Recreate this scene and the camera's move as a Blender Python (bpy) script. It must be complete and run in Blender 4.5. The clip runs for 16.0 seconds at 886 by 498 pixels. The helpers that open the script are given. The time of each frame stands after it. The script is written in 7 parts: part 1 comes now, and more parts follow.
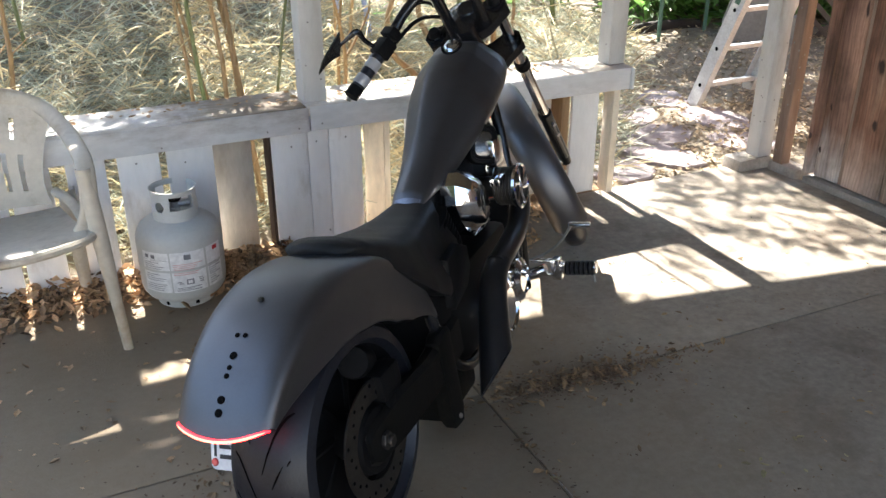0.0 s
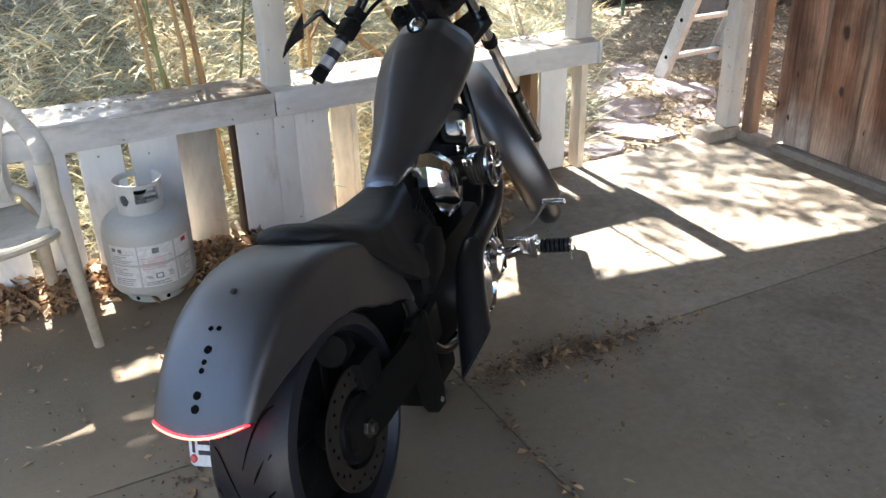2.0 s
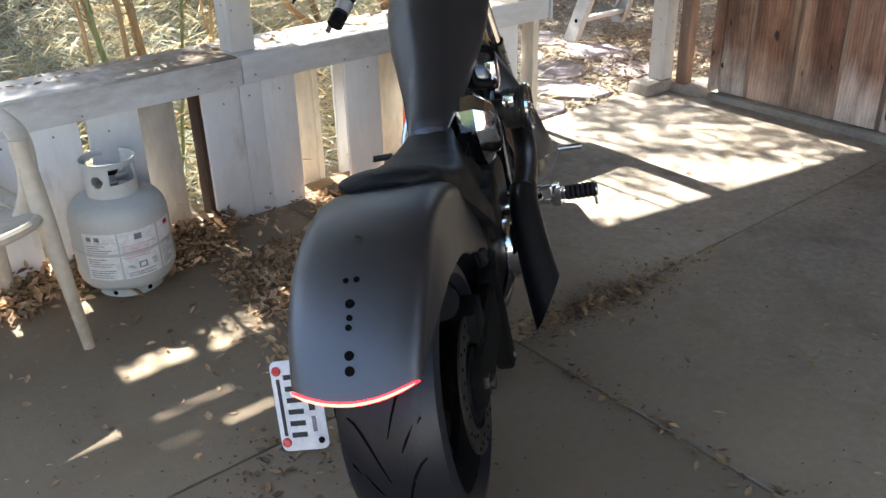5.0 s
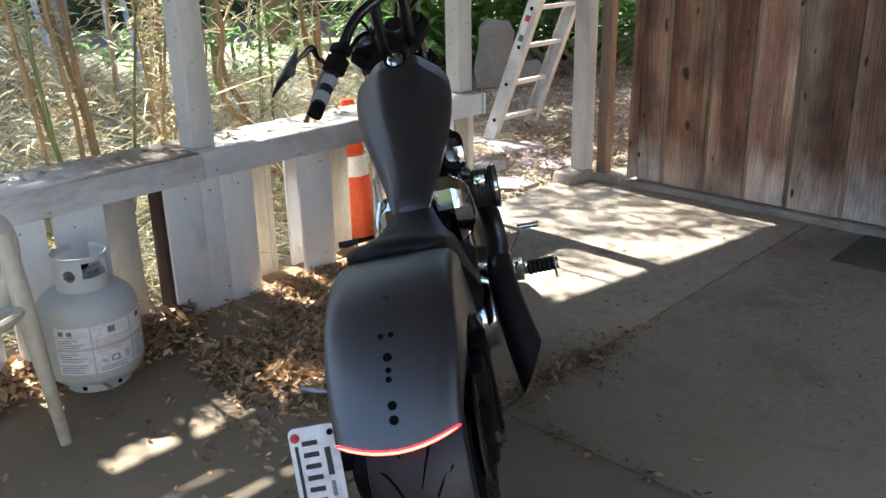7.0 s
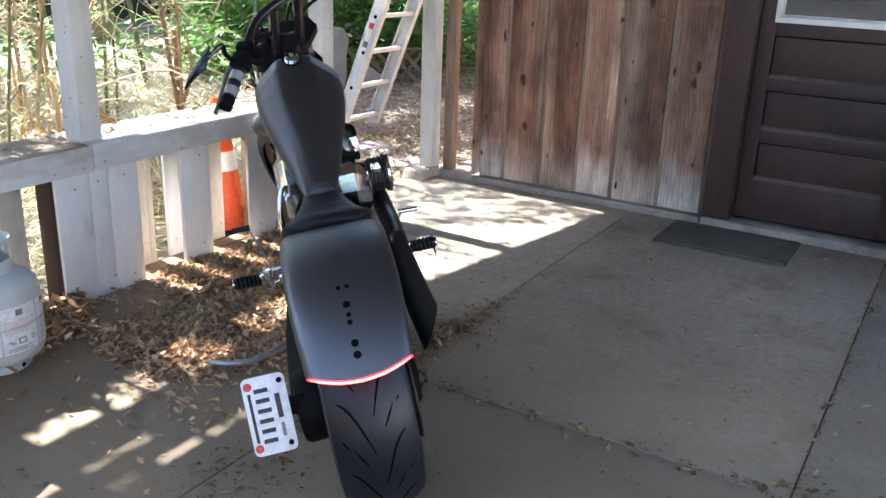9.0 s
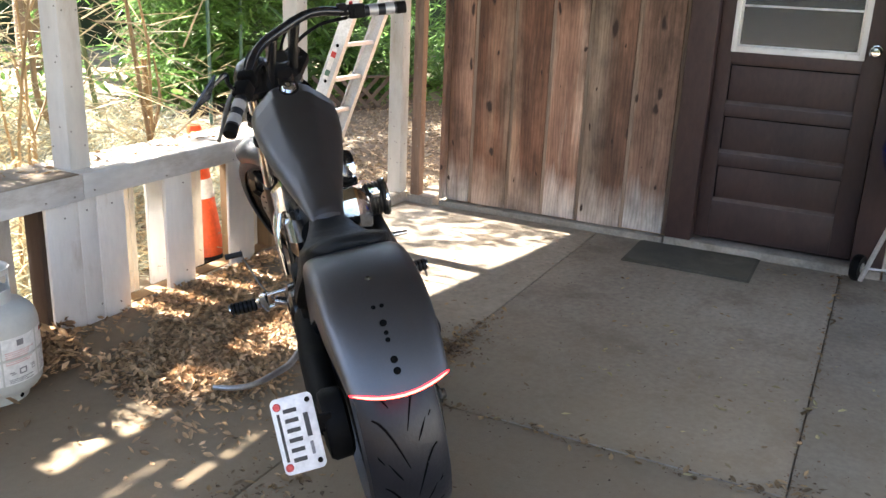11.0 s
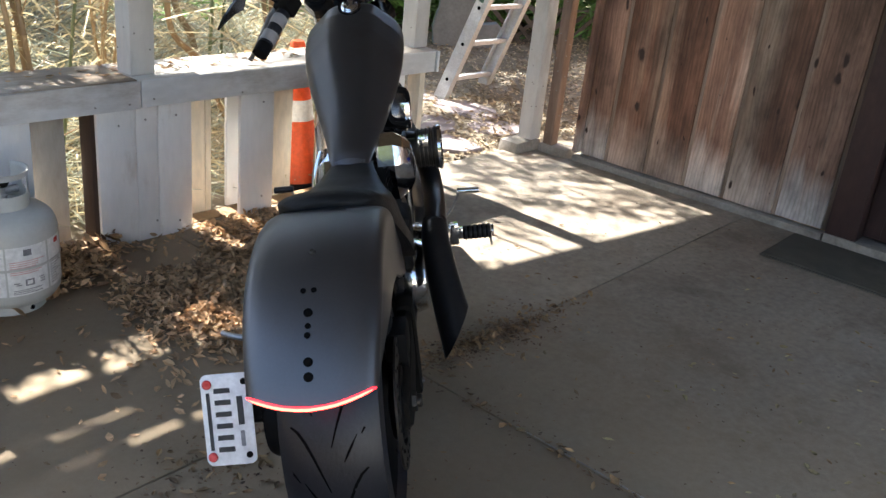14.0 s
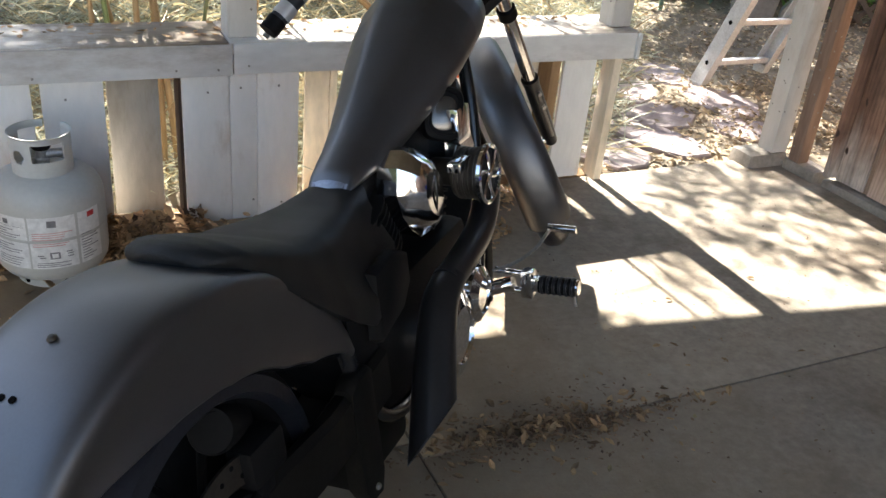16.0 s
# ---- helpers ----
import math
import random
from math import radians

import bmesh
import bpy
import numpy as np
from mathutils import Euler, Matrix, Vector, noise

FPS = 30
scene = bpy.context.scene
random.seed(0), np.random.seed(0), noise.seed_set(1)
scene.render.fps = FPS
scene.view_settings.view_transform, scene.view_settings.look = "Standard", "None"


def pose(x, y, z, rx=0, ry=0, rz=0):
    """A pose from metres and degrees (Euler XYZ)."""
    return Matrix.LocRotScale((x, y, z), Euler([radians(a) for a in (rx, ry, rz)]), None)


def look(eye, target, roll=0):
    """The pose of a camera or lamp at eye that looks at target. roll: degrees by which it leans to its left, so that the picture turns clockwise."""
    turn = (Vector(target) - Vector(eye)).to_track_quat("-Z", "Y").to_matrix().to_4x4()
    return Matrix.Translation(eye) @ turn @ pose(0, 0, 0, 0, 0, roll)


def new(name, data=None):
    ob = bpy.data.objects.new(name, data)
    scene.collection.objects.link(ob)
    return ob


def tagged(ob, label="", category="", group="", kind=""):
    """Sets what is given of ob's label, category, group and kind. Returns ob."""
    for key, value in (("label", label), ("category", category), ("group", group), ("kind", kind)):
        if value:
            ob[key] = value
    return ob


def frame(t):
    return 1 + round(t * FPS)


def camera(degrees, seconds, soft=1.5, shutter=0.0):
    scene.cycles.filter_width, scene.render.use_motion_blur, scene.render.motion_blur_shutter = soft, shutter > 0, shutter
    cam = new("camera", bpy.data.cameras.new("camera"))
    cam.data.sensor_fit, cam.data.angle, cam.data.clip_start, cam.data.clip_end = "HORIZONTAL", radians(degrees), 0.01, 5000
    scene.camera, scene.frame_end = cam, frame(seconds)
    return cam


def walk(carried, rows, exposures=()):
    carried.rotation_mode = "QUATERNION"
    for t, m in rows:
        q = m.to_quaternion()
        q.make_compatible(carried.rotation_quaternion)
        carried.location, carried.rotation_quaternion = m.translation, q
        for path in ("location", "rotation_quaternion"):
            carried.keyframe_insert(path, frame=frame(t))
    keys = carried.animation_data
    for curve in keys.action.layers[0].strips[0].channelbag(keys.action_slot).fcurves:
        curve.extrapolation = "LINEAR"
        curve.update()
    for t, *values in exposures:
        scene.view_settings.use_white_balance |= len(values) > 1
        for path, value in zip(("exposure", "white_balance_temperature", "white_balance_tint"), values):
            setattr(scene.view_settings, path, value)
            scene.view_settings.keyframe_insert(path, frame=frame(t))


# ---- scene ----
cam = camera(53.4, 16.0)
PATH = [
    (0, (0.195, 0.31, 1.509), (0.962, 1.947, 0.652), -0.0),
    (0.5, (0.204, 0.308, 1.508), (0.97, 1.945, 0.651), -0.1),
    (1, (0.203, 0.312, 1.505), (0.972, 1.937, 0.628), -0.0),
    (1.5, (0.202, 0.318, 1.507), (0.987, 1.926, 0.614), 0.3),
    (2, (0.201, 0.344, 1.493), (1.018, 1.936, 0.599), -1.4),
    (2.5, (0.187, 0.394, 1.487), (1.13, 1.894, 0.559), -1.6),
    (3, (0.163, 0.469, 1.475), (1.195, 1.898, 0.53), -0.2),
    (3.5, (0.104, 0.556, 1.464), (1.137, 1.984, 0.519), -0.3),
    (4, (0.013, 0.686, 1.396), (1.057, 2.109, 0.455), -0.8),
    (4.2, (-0.03, 0.701, 1.377), (1.017, 2.123, 0.438), -0.7),
    (6.3, (-0.3917, 0.7349, 1.2954), (0.8770, 2.0335, 0.4565), -2.006),
    (6.5, (-0.3962, 0.7447, 1.2935), (0.8815, 2.0341, 0.4539), -0.992),
    (7, (-0.4681, 0.7614, 1.3005), (0.8849, 2.0633, 0.6116), -1.175),
    (7.5, (-0.6124, 0.7946, 1.3089), (0.8328, 2.0306, 0.6894), -1.754),
    (8, (-0.7129, 0.7694, 1.3082), (0.8324, 1.8790, 0.6909), -0.414),
    (8.5, (-0.7919, 0.7508, 1.3046), (0.8046, 1.7793, 0.6774), 1.725),
    (8.7, (-0.8360, 0.7500, 1.3234), (0.7688, 1.7409, 0.6581), 2.226),
    (10.8, (-1.033, 0.903, 1.312), (0.669, 1.762, 0.705), 2.3),
    (11, (-1.064, 0.896, 1.331), (0.644, 1.739, 0.724), 2.4),
    (11.5, (-1.065, 0.9, 1.331), (0.657, 1.721, 0.728), 2.4),
    (12, (-1.022, 0.876, 1.321), (0.691, 1.717, 0.724), 2.2),
    (12.5, (-0.904, 0.828, 1.305), (0.774, 1.731, 0.699), 1.5),
    (13, (-0.761, 0.769, 1.301), (0.895, 1.714, 0.696), 3.9),
    (13.5, (-0.632, 0.733, 1.295), (0.868, 1.878, 0.632), 4.2),
    (14, (-0.435, 0.774, 1.3), (0.986, 1.947, 0.525), 6.2),
    (14.5, (-0.223, 0.771, 1.304), (1.079, 2.045, 0.478), 4.4),
    (15, (0.058, 0.763, 1.292), (1.168, 2.153, 0.376), 5.0),
    (15.5, (0.302, 0.835, 1.316), (1.232, 2.331, 0.369), 5.8),
    (16, (0.529, 0.856, 1.319), (1.343, 2.423, 0.381), 5.9),
]
EXPOSURES = [(0.0, 2.78, 6720, 9), (1.0, 2.77, 6720, 9), (2.5, 2.87, 6720, 9), (4.0, 2.75, 6720, 9), (6.5, 2.59, 6520, 7), (7.5, 2.3, 6420, 7), (8.0, 2.64, 6170, 11), (8.5, 2.88, 6070, 10), (11.0, 3.24, 7080, 11), (12.5, 3.22, 7080, 11), (13.0, 3.07, 6960, 10), (14.0, 2.54, 6730, 9), (14.5, 2.48, 6780, 9), (15.0, 2.79, 6830, 9), (15.5, 2.87, 6930, 9), (16.0, 2.68, 6980, 9)]
walk(cam, [(t, look(eye, target, roll)) for t, eye, target, roll in PATH], EXPOSURES)

# ---------------------------------------------------------------- light
SUN_ELEV, SUN_AZ = 46.5, 1.5          # degrees above the horizon; degrees from +y towards +x
world = bpy.data.worlds.new("sky")
scene.world = world
world.use_nodes = True
wn = world.node_tree.nodes
sky = wn.new("ShaderNodeTexSky")
sky.sky_type = 'NISHITA'
sky.sun_disc = False
sky.sun_elevation, sky.sun_rotation = radians(SUN_ELEV), radians(SUN_AZ)
world.node_tree.links.new(sky.outputs[0], wn["Background"].inputs[0])
wn["Background"].inputs[1].default_value = 0.095
sun = new("sun", bpy.data.lights.new("sun", 'SUN'))
sun.data.energy, sun.data.angle, sun.data.color = 5.0, radians(0.53), (1.0, 0.98, 0.95)
sun_dir = Vector((math.sin(radians(SUN_AZ)) * math.cos(radians(SUN_ELEV)), math.cos(radians(SUN_AZ)) * math.cos(radians(SUN_ELEV)), math.sin(radians(SUN_ELEV))))
sun.matrix_world = look(sun_dir * 30, (0, 0, 0))


# ---------------------------------------------------------------- materials
def surf(name, c1, c2=None, rough=0.6, rough2=None, metal=0.0, scale=8.0, fine=60.0, stretch=(1, 1, 1), bump=0.15, bump_scale=None,
         piece=0.0, island=0.0, coat=0.0, spec=0.5, dirt=None, dirt_scale=1.5, dirt_amount=0.0, transl=0.0, grain=0.35, specks=None):
    """A node material: two colours mixed by a coarse and a fine noise, with stains, uneven gloss and fine relief."""
    m = bpy.data.materials.new(name)
    m.use_nodes = True
    nt = m.node_tree
    n, l = nt.nodes, nt.links
    b = n["Principled BSDF"]
    c2 = c2 or tuple(v * 0.75 for v in c1)
    rough2 = rough if rough2 is None else rough2
    tc = n.new("ShaderNodeTexCoord")
    mp = n.new("ShaderNodeMapping")
    mp.inputs["Scale"].default_value = stretch
    l.new(tc.outputs["Object"], mp.inputs["Vector"])
    vec = mp.outputs[0]
    info = n.new("ShaderNodeObjectInfo")
    if piece:
        shift = n.new("ShaderNodeVectorMath")
        shift.operation = 'MULTIPLY_ADD'
        comb = n.new("ShaderNodeCombineXYZ")
        for k in range(3):
            l.new(info.outputs["Random"], comb.inputs[k])
        shift.inputs[1].default_value = (37.0, 53.0, 29.0)
        l.new(comb.outputs[0], shift.inputs[0])
        l.new(vec, shift.inputs[2])
        vec = shift.outputs[0]

    def noise_tex(s, detail, r=0.6):
        t = n.new("ShaderNodeTexNoise")
        t.inputs["Scale"].default_value, t.inputs["Detail"].default_value, t.inputs["Roughness"].default_value = s, detail, r
        l.new(vec, t.inputs["Vector"])
        return t.outputs["Fac"]

    def ramp(fac, lo, hi):
        r = n.new("ShaderNodeMapRange")
        r.inputs[1].default_value, r.inputs[2].default_value = lo, hi
        l.new(fac, r.inputs[0])
        return r.outputs[0]

    def mix(fac, a, c, kind='MIX'):
        x = n.new("ShaderNodeMix")
        x.data_type, x.blend_type = 'RGBA', kind
        for sock, v in ((x.inputs[0], fac), (x.inputs[6], a), (x.inputs[7], c)):
            if hasattr(v, "is_linked"):
                l.new(v, sock)
            else:
                sock.default_value = v if isinstance(v, float) else (*v, 1)
        return x.outputs[2]

    coarse, small = noise_tex(scale, 5), noise_tex(fine, 4)
    col = mix(ramp(coarse, 0.32, 0.68), c1, c2)
    col = mix(float(grain), col, mix(ramp(small, 0.3, 0.7), (0.45, 0.45, 0.45), (1.25, 1.25, 1.25)), 'MULTIPLY')
    if dirt:
        col = mix(ramp(noise_tex(dirt_scale, 7, 0.7), 0.62 - dirt_amount * 0.3, 0.85 - dirt_amount * 0.3), col, dirt)
    if specks:
        col = mix(ramp(noise_tex(31.0, 3, 0.55), 0.71, 0.79), col, specks)
        col = mix(ramp(noise_tex(7.0, 6, 0.75), 0.60, 0.78), col, tuple(v * 2.2 for v in specks))
    for use, out in ((piece, info.outputs["Random"]), (island, None)):
        if use:
            if out is None:
                out = n.new("ShaderNodeNewGeometry").outputs["Random Per Island"]
            r = n.new("ShaderNodeMapRange")
            r.inputs[3].default_value, r.inputs[4].default_value = 1 - use, 1 + use
            l.new(out, r.inputs[0])
            v = n.new("ShaderNodeVectorMath")
            v.operation = 'SCALE'
            l.new(col, v.inputs[0])
            l.new(r.outputs[0], v.inputs["Scale"])
            col = v.outputs[0]
    l.new(col, b.inputs["Base Color"])
    r = n.new("ShaderNodeMapRange")
    r.inputs[3].default_value, r.inputs[4].default_value = rough, rough2
    l.new(coarse, r.inputs[0])
    l.new(r.outputs[0], b.inputs["Roughness"])
    b.inputs["Metallic"].default_value = metal
    b.inputs["Specular IOR Level"].default_value = spec
    b.inputs["Coat Weight"].default_value = coat
    b.inputs["Coat Roughness"].default_value = 0.15
    if bump:
        bp = n.new("ShaderNodeBump")
        bp.inputs["Strength"].default_value, bp.inputs["Distance"].default_value = bump, 0.004
        l.new(noise_tex(bump_scale or fine, 6), bp.inputs["Height"])
        l.new(bp.outputs[0], b.inputs["Normal"])
    if transl:
        tr = n.new("ShaderNodeBsdfTranslucent")
        l.new(col, tr.inputs[0])
        mx = n.new("ShaderNodeMixShader")
        mx.inputs[0].default_value = transl
        l.new(b.outputs[0], mx.inputs[1])
        l.new(tr.outputs[0], mx.inputs[2])
        l.new(mx.outputs[0], n["Material Output"].inputs[0])
    return m


def glow(name, colour, strength):
    m = bpy.data.materials.new(name)
    m.use_nodes = True
    b = m.node_tree.nodes["Principled BSDF"]
    b.inputs["Base Color"].default_value = (*colour, 1)
    b.inputs["Emission Color"].default_value = (*colour, 1)
    b.inputs["Emission Strength"].default_value = strength
    return m


STUCCO = surf("stucco", (0.72, 0.69, 0.64), (0.66, 0.63, 0.58), 0.9, scale=2, fine=60, bump=0.4)
CONCRETE = surf("concrete", (0.335, 0.282, 0.222), (0.222, 0.184, 0.141), 0.66, 0.88, scale=1.3, fine=38, bump=0.35, bump_scale=120, piece=0.05, grain=0.46,
                dirt=(0.135, 0.10, 0.07), dirt_scale=3.2, dirt_amount=0.33, specks=(0.07, 0.05, 0.035))
CURB = surf("curb_concrete", (0.38, 0.34, 0.295), (0.25, 0.22, 0.19), 0.85, scale=6, fine=70, bump=0.5, dirt=(0.12, 0.10, 0.08), dirt_amount=0.4)
SOIL = surf("soil", (0.13, 0.10, 0.072), (0.07, 0.053, 0.038), 0.95, scale=4, fine=50, bump=0.8)
LITTER = surf("litter_ground", (0.26, 0.215, 0.155), (0.12, 0.095, 0.065), 0.95, scale=5, fine=38, bump=1.0, dirt=(0.17, 0.14, 0.10), dirt_scale=3, dirt_amount=0.35)
WHITE = surf("white_paint", (0.84, 0.83, 0.81), (0.76, 0.75, 0.73), 0.55, 0.75, scale=5, fine=40, stretch=(1, 1, 0.35), bump=0.3, bump_scale=60, piece=0.07, grain=0.12,
             dirt=(0.36, 0.29, 0.21), dirt_scale=4.0, dirt_amount=0.16)
WHITE_H = surf("white_paint_worn", (0.71, 0.71, 0.70), (0.55, 0.55, 0.545), 0.6, 0.8, scale=4, fine=45, stretch=(0.35, 1, 1), bump=0.35, bump_scale=60, piece=0.05, grain=0.18,
               dirt=(0.27, 0.23, 0.19), dirt_scale=4.5, dirt_amount=0.3)
CAP_TOP = surf("weathered_cap", (0.50, 0.44, 0.36), (0.24, 0.19, 0.145), 0.85, scale=5, fine=45, stretch=(0.3, 1, 1), bump=0.6, piece=0.08,
               dirt=(0.17, 0.125, 0.085), dirt_scale=2.6, dirt_amount=0.62, specks=(0.10, 0.075, 0.05))


def second_colour(m, x0, x1, colour, amount=0.85, scale=9.0, ragged=1.1):
    """A second colour over the stretch before x0, gone by x1 along a ragged edge: old paint on a plank, a browner
    stretch of concrete.
    """
    n, l = m.node_tree.nodes, m.node_tree.links
    b = n["Principled BSDF"]
    src = b.inputs["Base Color"].links[0].from_socket
    tc, sep, no = n.new("ShaderNodeTexCoord"), n.new("ShaderNodeSeparateXYZ"), n.new("ShaderNodeTexNoise")
    no.inputs["Scale"].default_value, no.inputs["Detail"].default_value, no.inputs["Roughness"].default_value = scale, 8, 0.7
    l.new(tc.outputs["Object"], sep.inputs[0])
    l.new(tc.outputs["Object"], no.inputs["Vector"])
    ad = n.new("ShaderNodeMath")
    ad.operation = 'MULTIPLY_ADD'
    ad.inputs[1].default_value = ragged
    l.new(no.outputs["Fac"], ad.inputs[0])
    l.new(sep.outputs[0], ad.inputs[2])
    r = n.new("ShaderNodeMapRange")
    r.inputs[1].default_value, r.inputs[2].default_value, r.inputs[3].default_value, r.inputs[4].default_value = x0 + ragged / 2, x1 + ragged / 2, amount, 0.0
    l.new(ad.outputs[0], r.inputs[0])
    x = n.new("ShaderNodeMix")
    x.data_type = 'RGBA'
    l.new(r.outputs[0], x.inputs[0])
    l.new(src, x.inputs[6])
    x.inputs[7].default_value = (*colour, 1)
    l.new(x.outputs[2], b.inputs["Base Color"])


second_colour(CAP_TOP, 1.52, 1.80, (0.66, 0.64, 0.60))
second_colour(CONCRETE, 1.1, 2.5, (0.275, 0.199, 0.117), 0.74, 1.6, 1.6)
POSTPAINT = surf("weathered_post_paint", (0.60, 0.585, 0.555), (0.45, 0.435, 0.405), 0.6, 0.8, scale=5, fine=40, stretch=(1, 1, 0.3), bump=0.35, bump_scale=60, piece=0.06, grain=0.22,
                 dirt=(0.33, 0.28, 0.22), dirt_scale=4.5, dirt_amount=0.30)
# dingy white paint, darkened as well for the set-back board's shade
DINGYSHADE = surf("dingy_shaded_paint", (0.50, 0.47, 0.42), (0.37, 0.34, 0.29), 0.7, 0.85, scale=4, fine=40, stretch=(1, 1, 0.3), bump=0.35, bump_scale=60, grain=0.25, dirt=(0.24, 0.19, 0.14), dirt_scale=4.0, dirt_amount=0.4)
CAP_R = surf("worn_cap_paint", (0.66, 0.62, 0.56), (0.46, 0.42, 0.37), 0.7, 0.85, scale=5, fine=45, stretch=(0.3, 1, 1), bump=0.5, grain=0.3,
             dirt=(0.24, 0.19, 0.14), dirt_scale=3.2, dirt_amount=0.36, specks=(0.12, 0.09, 0.06))
RAWWOOD = surf("raw_wood", (0.42, 0.27, 0.14), (0.26, 0.15, 0.075), 0.85, scale=6, fine=50, stretch=(1, 1, 0.15), bump=0.5, piece=0.25)
OLDWOOD = surf("old_brown_wood", (0.23, 0.155, 0.115), (0.105, 0.066, 0.048), 0.85, scale=6, fine=45, stretch=(1, 1, 0.12), bump=0.6, piece=0.15, grain=0.6, dirt=(0.06, 0.035, 0.025), dirt_scale=5, dirt_amount=0.25)
# white paint with warm bounced light put into its colour
BOUNCELIT = surf("bounce_lit_paint", (0.82, 0.75, 0.62), (0.72, 0.61, 0.46), 0.7, scale=5, fine=40, stretch=(1, 1, 0.3), bump=0.4, piece=0.08, dirt=(0.36, 0.24, 0.13), dirt_amount=0.3)
DOORBROWN = surf("door_paint", (0.056, 0.029, 0.025), (0.040, 0.021, 0.019), 0.42, 0.58, scale=7, fine=60, stretch=(1, 1, 0.4), bump=0.25, dirt=(0.10, 0.08, 0.075), dirt_scale=5, dirt_amount=0.06)
# lighter door paint: the light that the ledges catch, put into colour
DOORLEDGE = surf("door_ledge_lit", (0.15, 0.115, 0.105), (0.10, 0.075, 0.07), 0.7, scale=9, fine=60, bump=0.2)
ALUM = surf("aluminium", (0.72, 0.73, 0.74), (0.6, 0.61, 0.62), 0.32, 0.5, metal=0.9, scale=20, fine=120, bump=0.08)
ALUM_DULL = surf("ladder_aluminium", (0.62, 0.63, 0.63), (0.52, 0.525, 0.52), 0.5, 0.65, metal=0.2, scale=14, fine=90, bump=0.1, dirt=(0.5, 0.46, 0.4), dirt_amount=0.1)
CHROME = surf("chrome", (0.82, 0.82, 0.83), (0.76, 0.76, 0.77), 0.07, 0.13, metal=1.0, scale=10, fine=120, bump=0.02)
SILVER = surf("cast_silver", (0.55, 0.55, 0.56), (0.45, 0.45, 0.46), 0.35, 0.45, metal=0.9, scale=30, fine=150, bump=0.1)
SWINGBLACK = surf("frame_black", (0.006, 0.0056, 0.005), (0.009, 0.0085, 0.0075), 0.5, 0.65, spec=0.07, scale=7, fine=80, bump=0.12, dirt=(0.020, 0.017, 0.012), dirt_scale=6, dirt_amount=0.25)
STEEL = surf("worn_steel", (0.32, 0.31, 0.29), (0.24, 0.23, 0.215), 0.4, 0.55, metal=0.9, scale=22, fine=140, bump=0.1)
GREYPAINT = surf("satin_grey_paint", (0.138, 0.138, 0.144), (0.120, 0.120, 0.125), 0.40, 0.50, metal=0.96, scale=3, fine=240, bump=0.015, coat=0.06, grain=0.07,
                 dirt=(0.115, 0.105, 0.10), dirt_scale=6, dirt_amount=0.1)
BLACKGLOSS = surf("black_gloss", (0.008, 0.008, 0.009), (0.012, 0.012, 0.013), 0.2, 0.3, scale=5, fine=80, bump=0.03, coat=0.15, spec=0.4)
BLACKSATIN = surf("black_satin", (0.005, 0.005, 0.0055), (0.008, 0.0077, 0.0077), 0.45, 0.6, spec=0.06, scale=8, fine=90, bump=0.1, dirt=(0.014, 0.012, 0.011), dirt_amount=0.15)
EXHAUSTBLACK = surf("exhaust_black", (0.007, 0.007, 0.008), (0.011, 0.011, 0.012), 0.28, 0.4, spec=0.35, scale=6, fine=100, bump=0.04, coat=0.1)
LEATHER = surf("seat_vinyl", (0.007, 0.007, 0.0075), (0.010, 0.010, 0.010), 0.42, 0.55, spec=0.2, scale=14, fine=260, bump=0.35, bump_scale=320)
RUBBER = surf("tyre_rubber", (0.0060, 0.0072, 0.0112), (0.0095, 0.0112, 0.0165), 0.34, 0.47, scale=9, fine=110, bump=0.22, spec=0.38, dirt=(0.02, 0.018, 0.016), dirt_amount=0.15)
# near-black for grooves and holes, and for shade put into recesses
NEARBLACK = surf("near_black", (0.004, 0.004, 0.0045), (0.006, 0.006, 0.006), 0.9, scale=9, bump=0, spec=0.02)
DISCDARK = surf("dark_disc", (0.062, 0.055, 0.047), (0.042, 0.038, 0.033), 0.45, 0.6, metal=0.8, scale=22, fine=140, bump=0.1)
DARKMIRROR = surf("dark_mirror", (0.20, 0.19, 0.18), (0.17, 0.16, 0.155), 0.18, 0.25, metal=0.9, scale=10, bump=0)
GRIPGREY = surf("grip_ring", (0.45, 0.45, 0.46), (0.36, 0.36, 0.37), 0.4, metal=0.5, scale=30, bump=0.05)
PLASTIC = surf("chair_plastic", (0.56, 0.50, 0.405), (0.45, 0.39, 0.30), 0.42, 0.58, scale=3, fine=45, bump=0.08, dirt=(0.27, 0.20, 0.125), dirt_scale=5, dirt_amount=0.34, grain=0.2)
TANKPAINT = surf("tank_enamel", (0.54, 0.545, 0.515), (0.47, 0.475, 0.445), 0.32, 0.46, scale=4, fine=70, bump=0.05, dirt=(0.36, 0.33, 0.28), dirt_amount=0.03, grain=0.1)
LABEL = surf("label_paper", (0.80, 0.80, 0.79), (0.74, 0.74, 0.73), 0.5, scale=12, bump=0.03)
INK = surf("ink_grey", (0.16, 0.16, 0.17), (0.24, 0.24, 0.25), 0.6, scale=30, bump=0)
INKRED = surf("ink_red", (0.62, 0.30, 0.28), (0.66, 0.40, 0.37), 0.6, scale=30, bump=0)
PLATEWHITE = surf("plate_white", (0.80, 0.81, 0.82), (0.72, 0.73, 0.75), 0.35, scale=8, bump=0.03)
INKBLACK = surf("ink_black", (0.02, 0.02, 0.025), (0.03, 0.03, 0.03), 0.5, scale=30, bump=0)
REDLENS = surf("red_reflector", (0.55, 0.04, 0.05), (0.65, 0.10, 0.10), 0.15, scale=60, bump=0.1, coat=0.5)
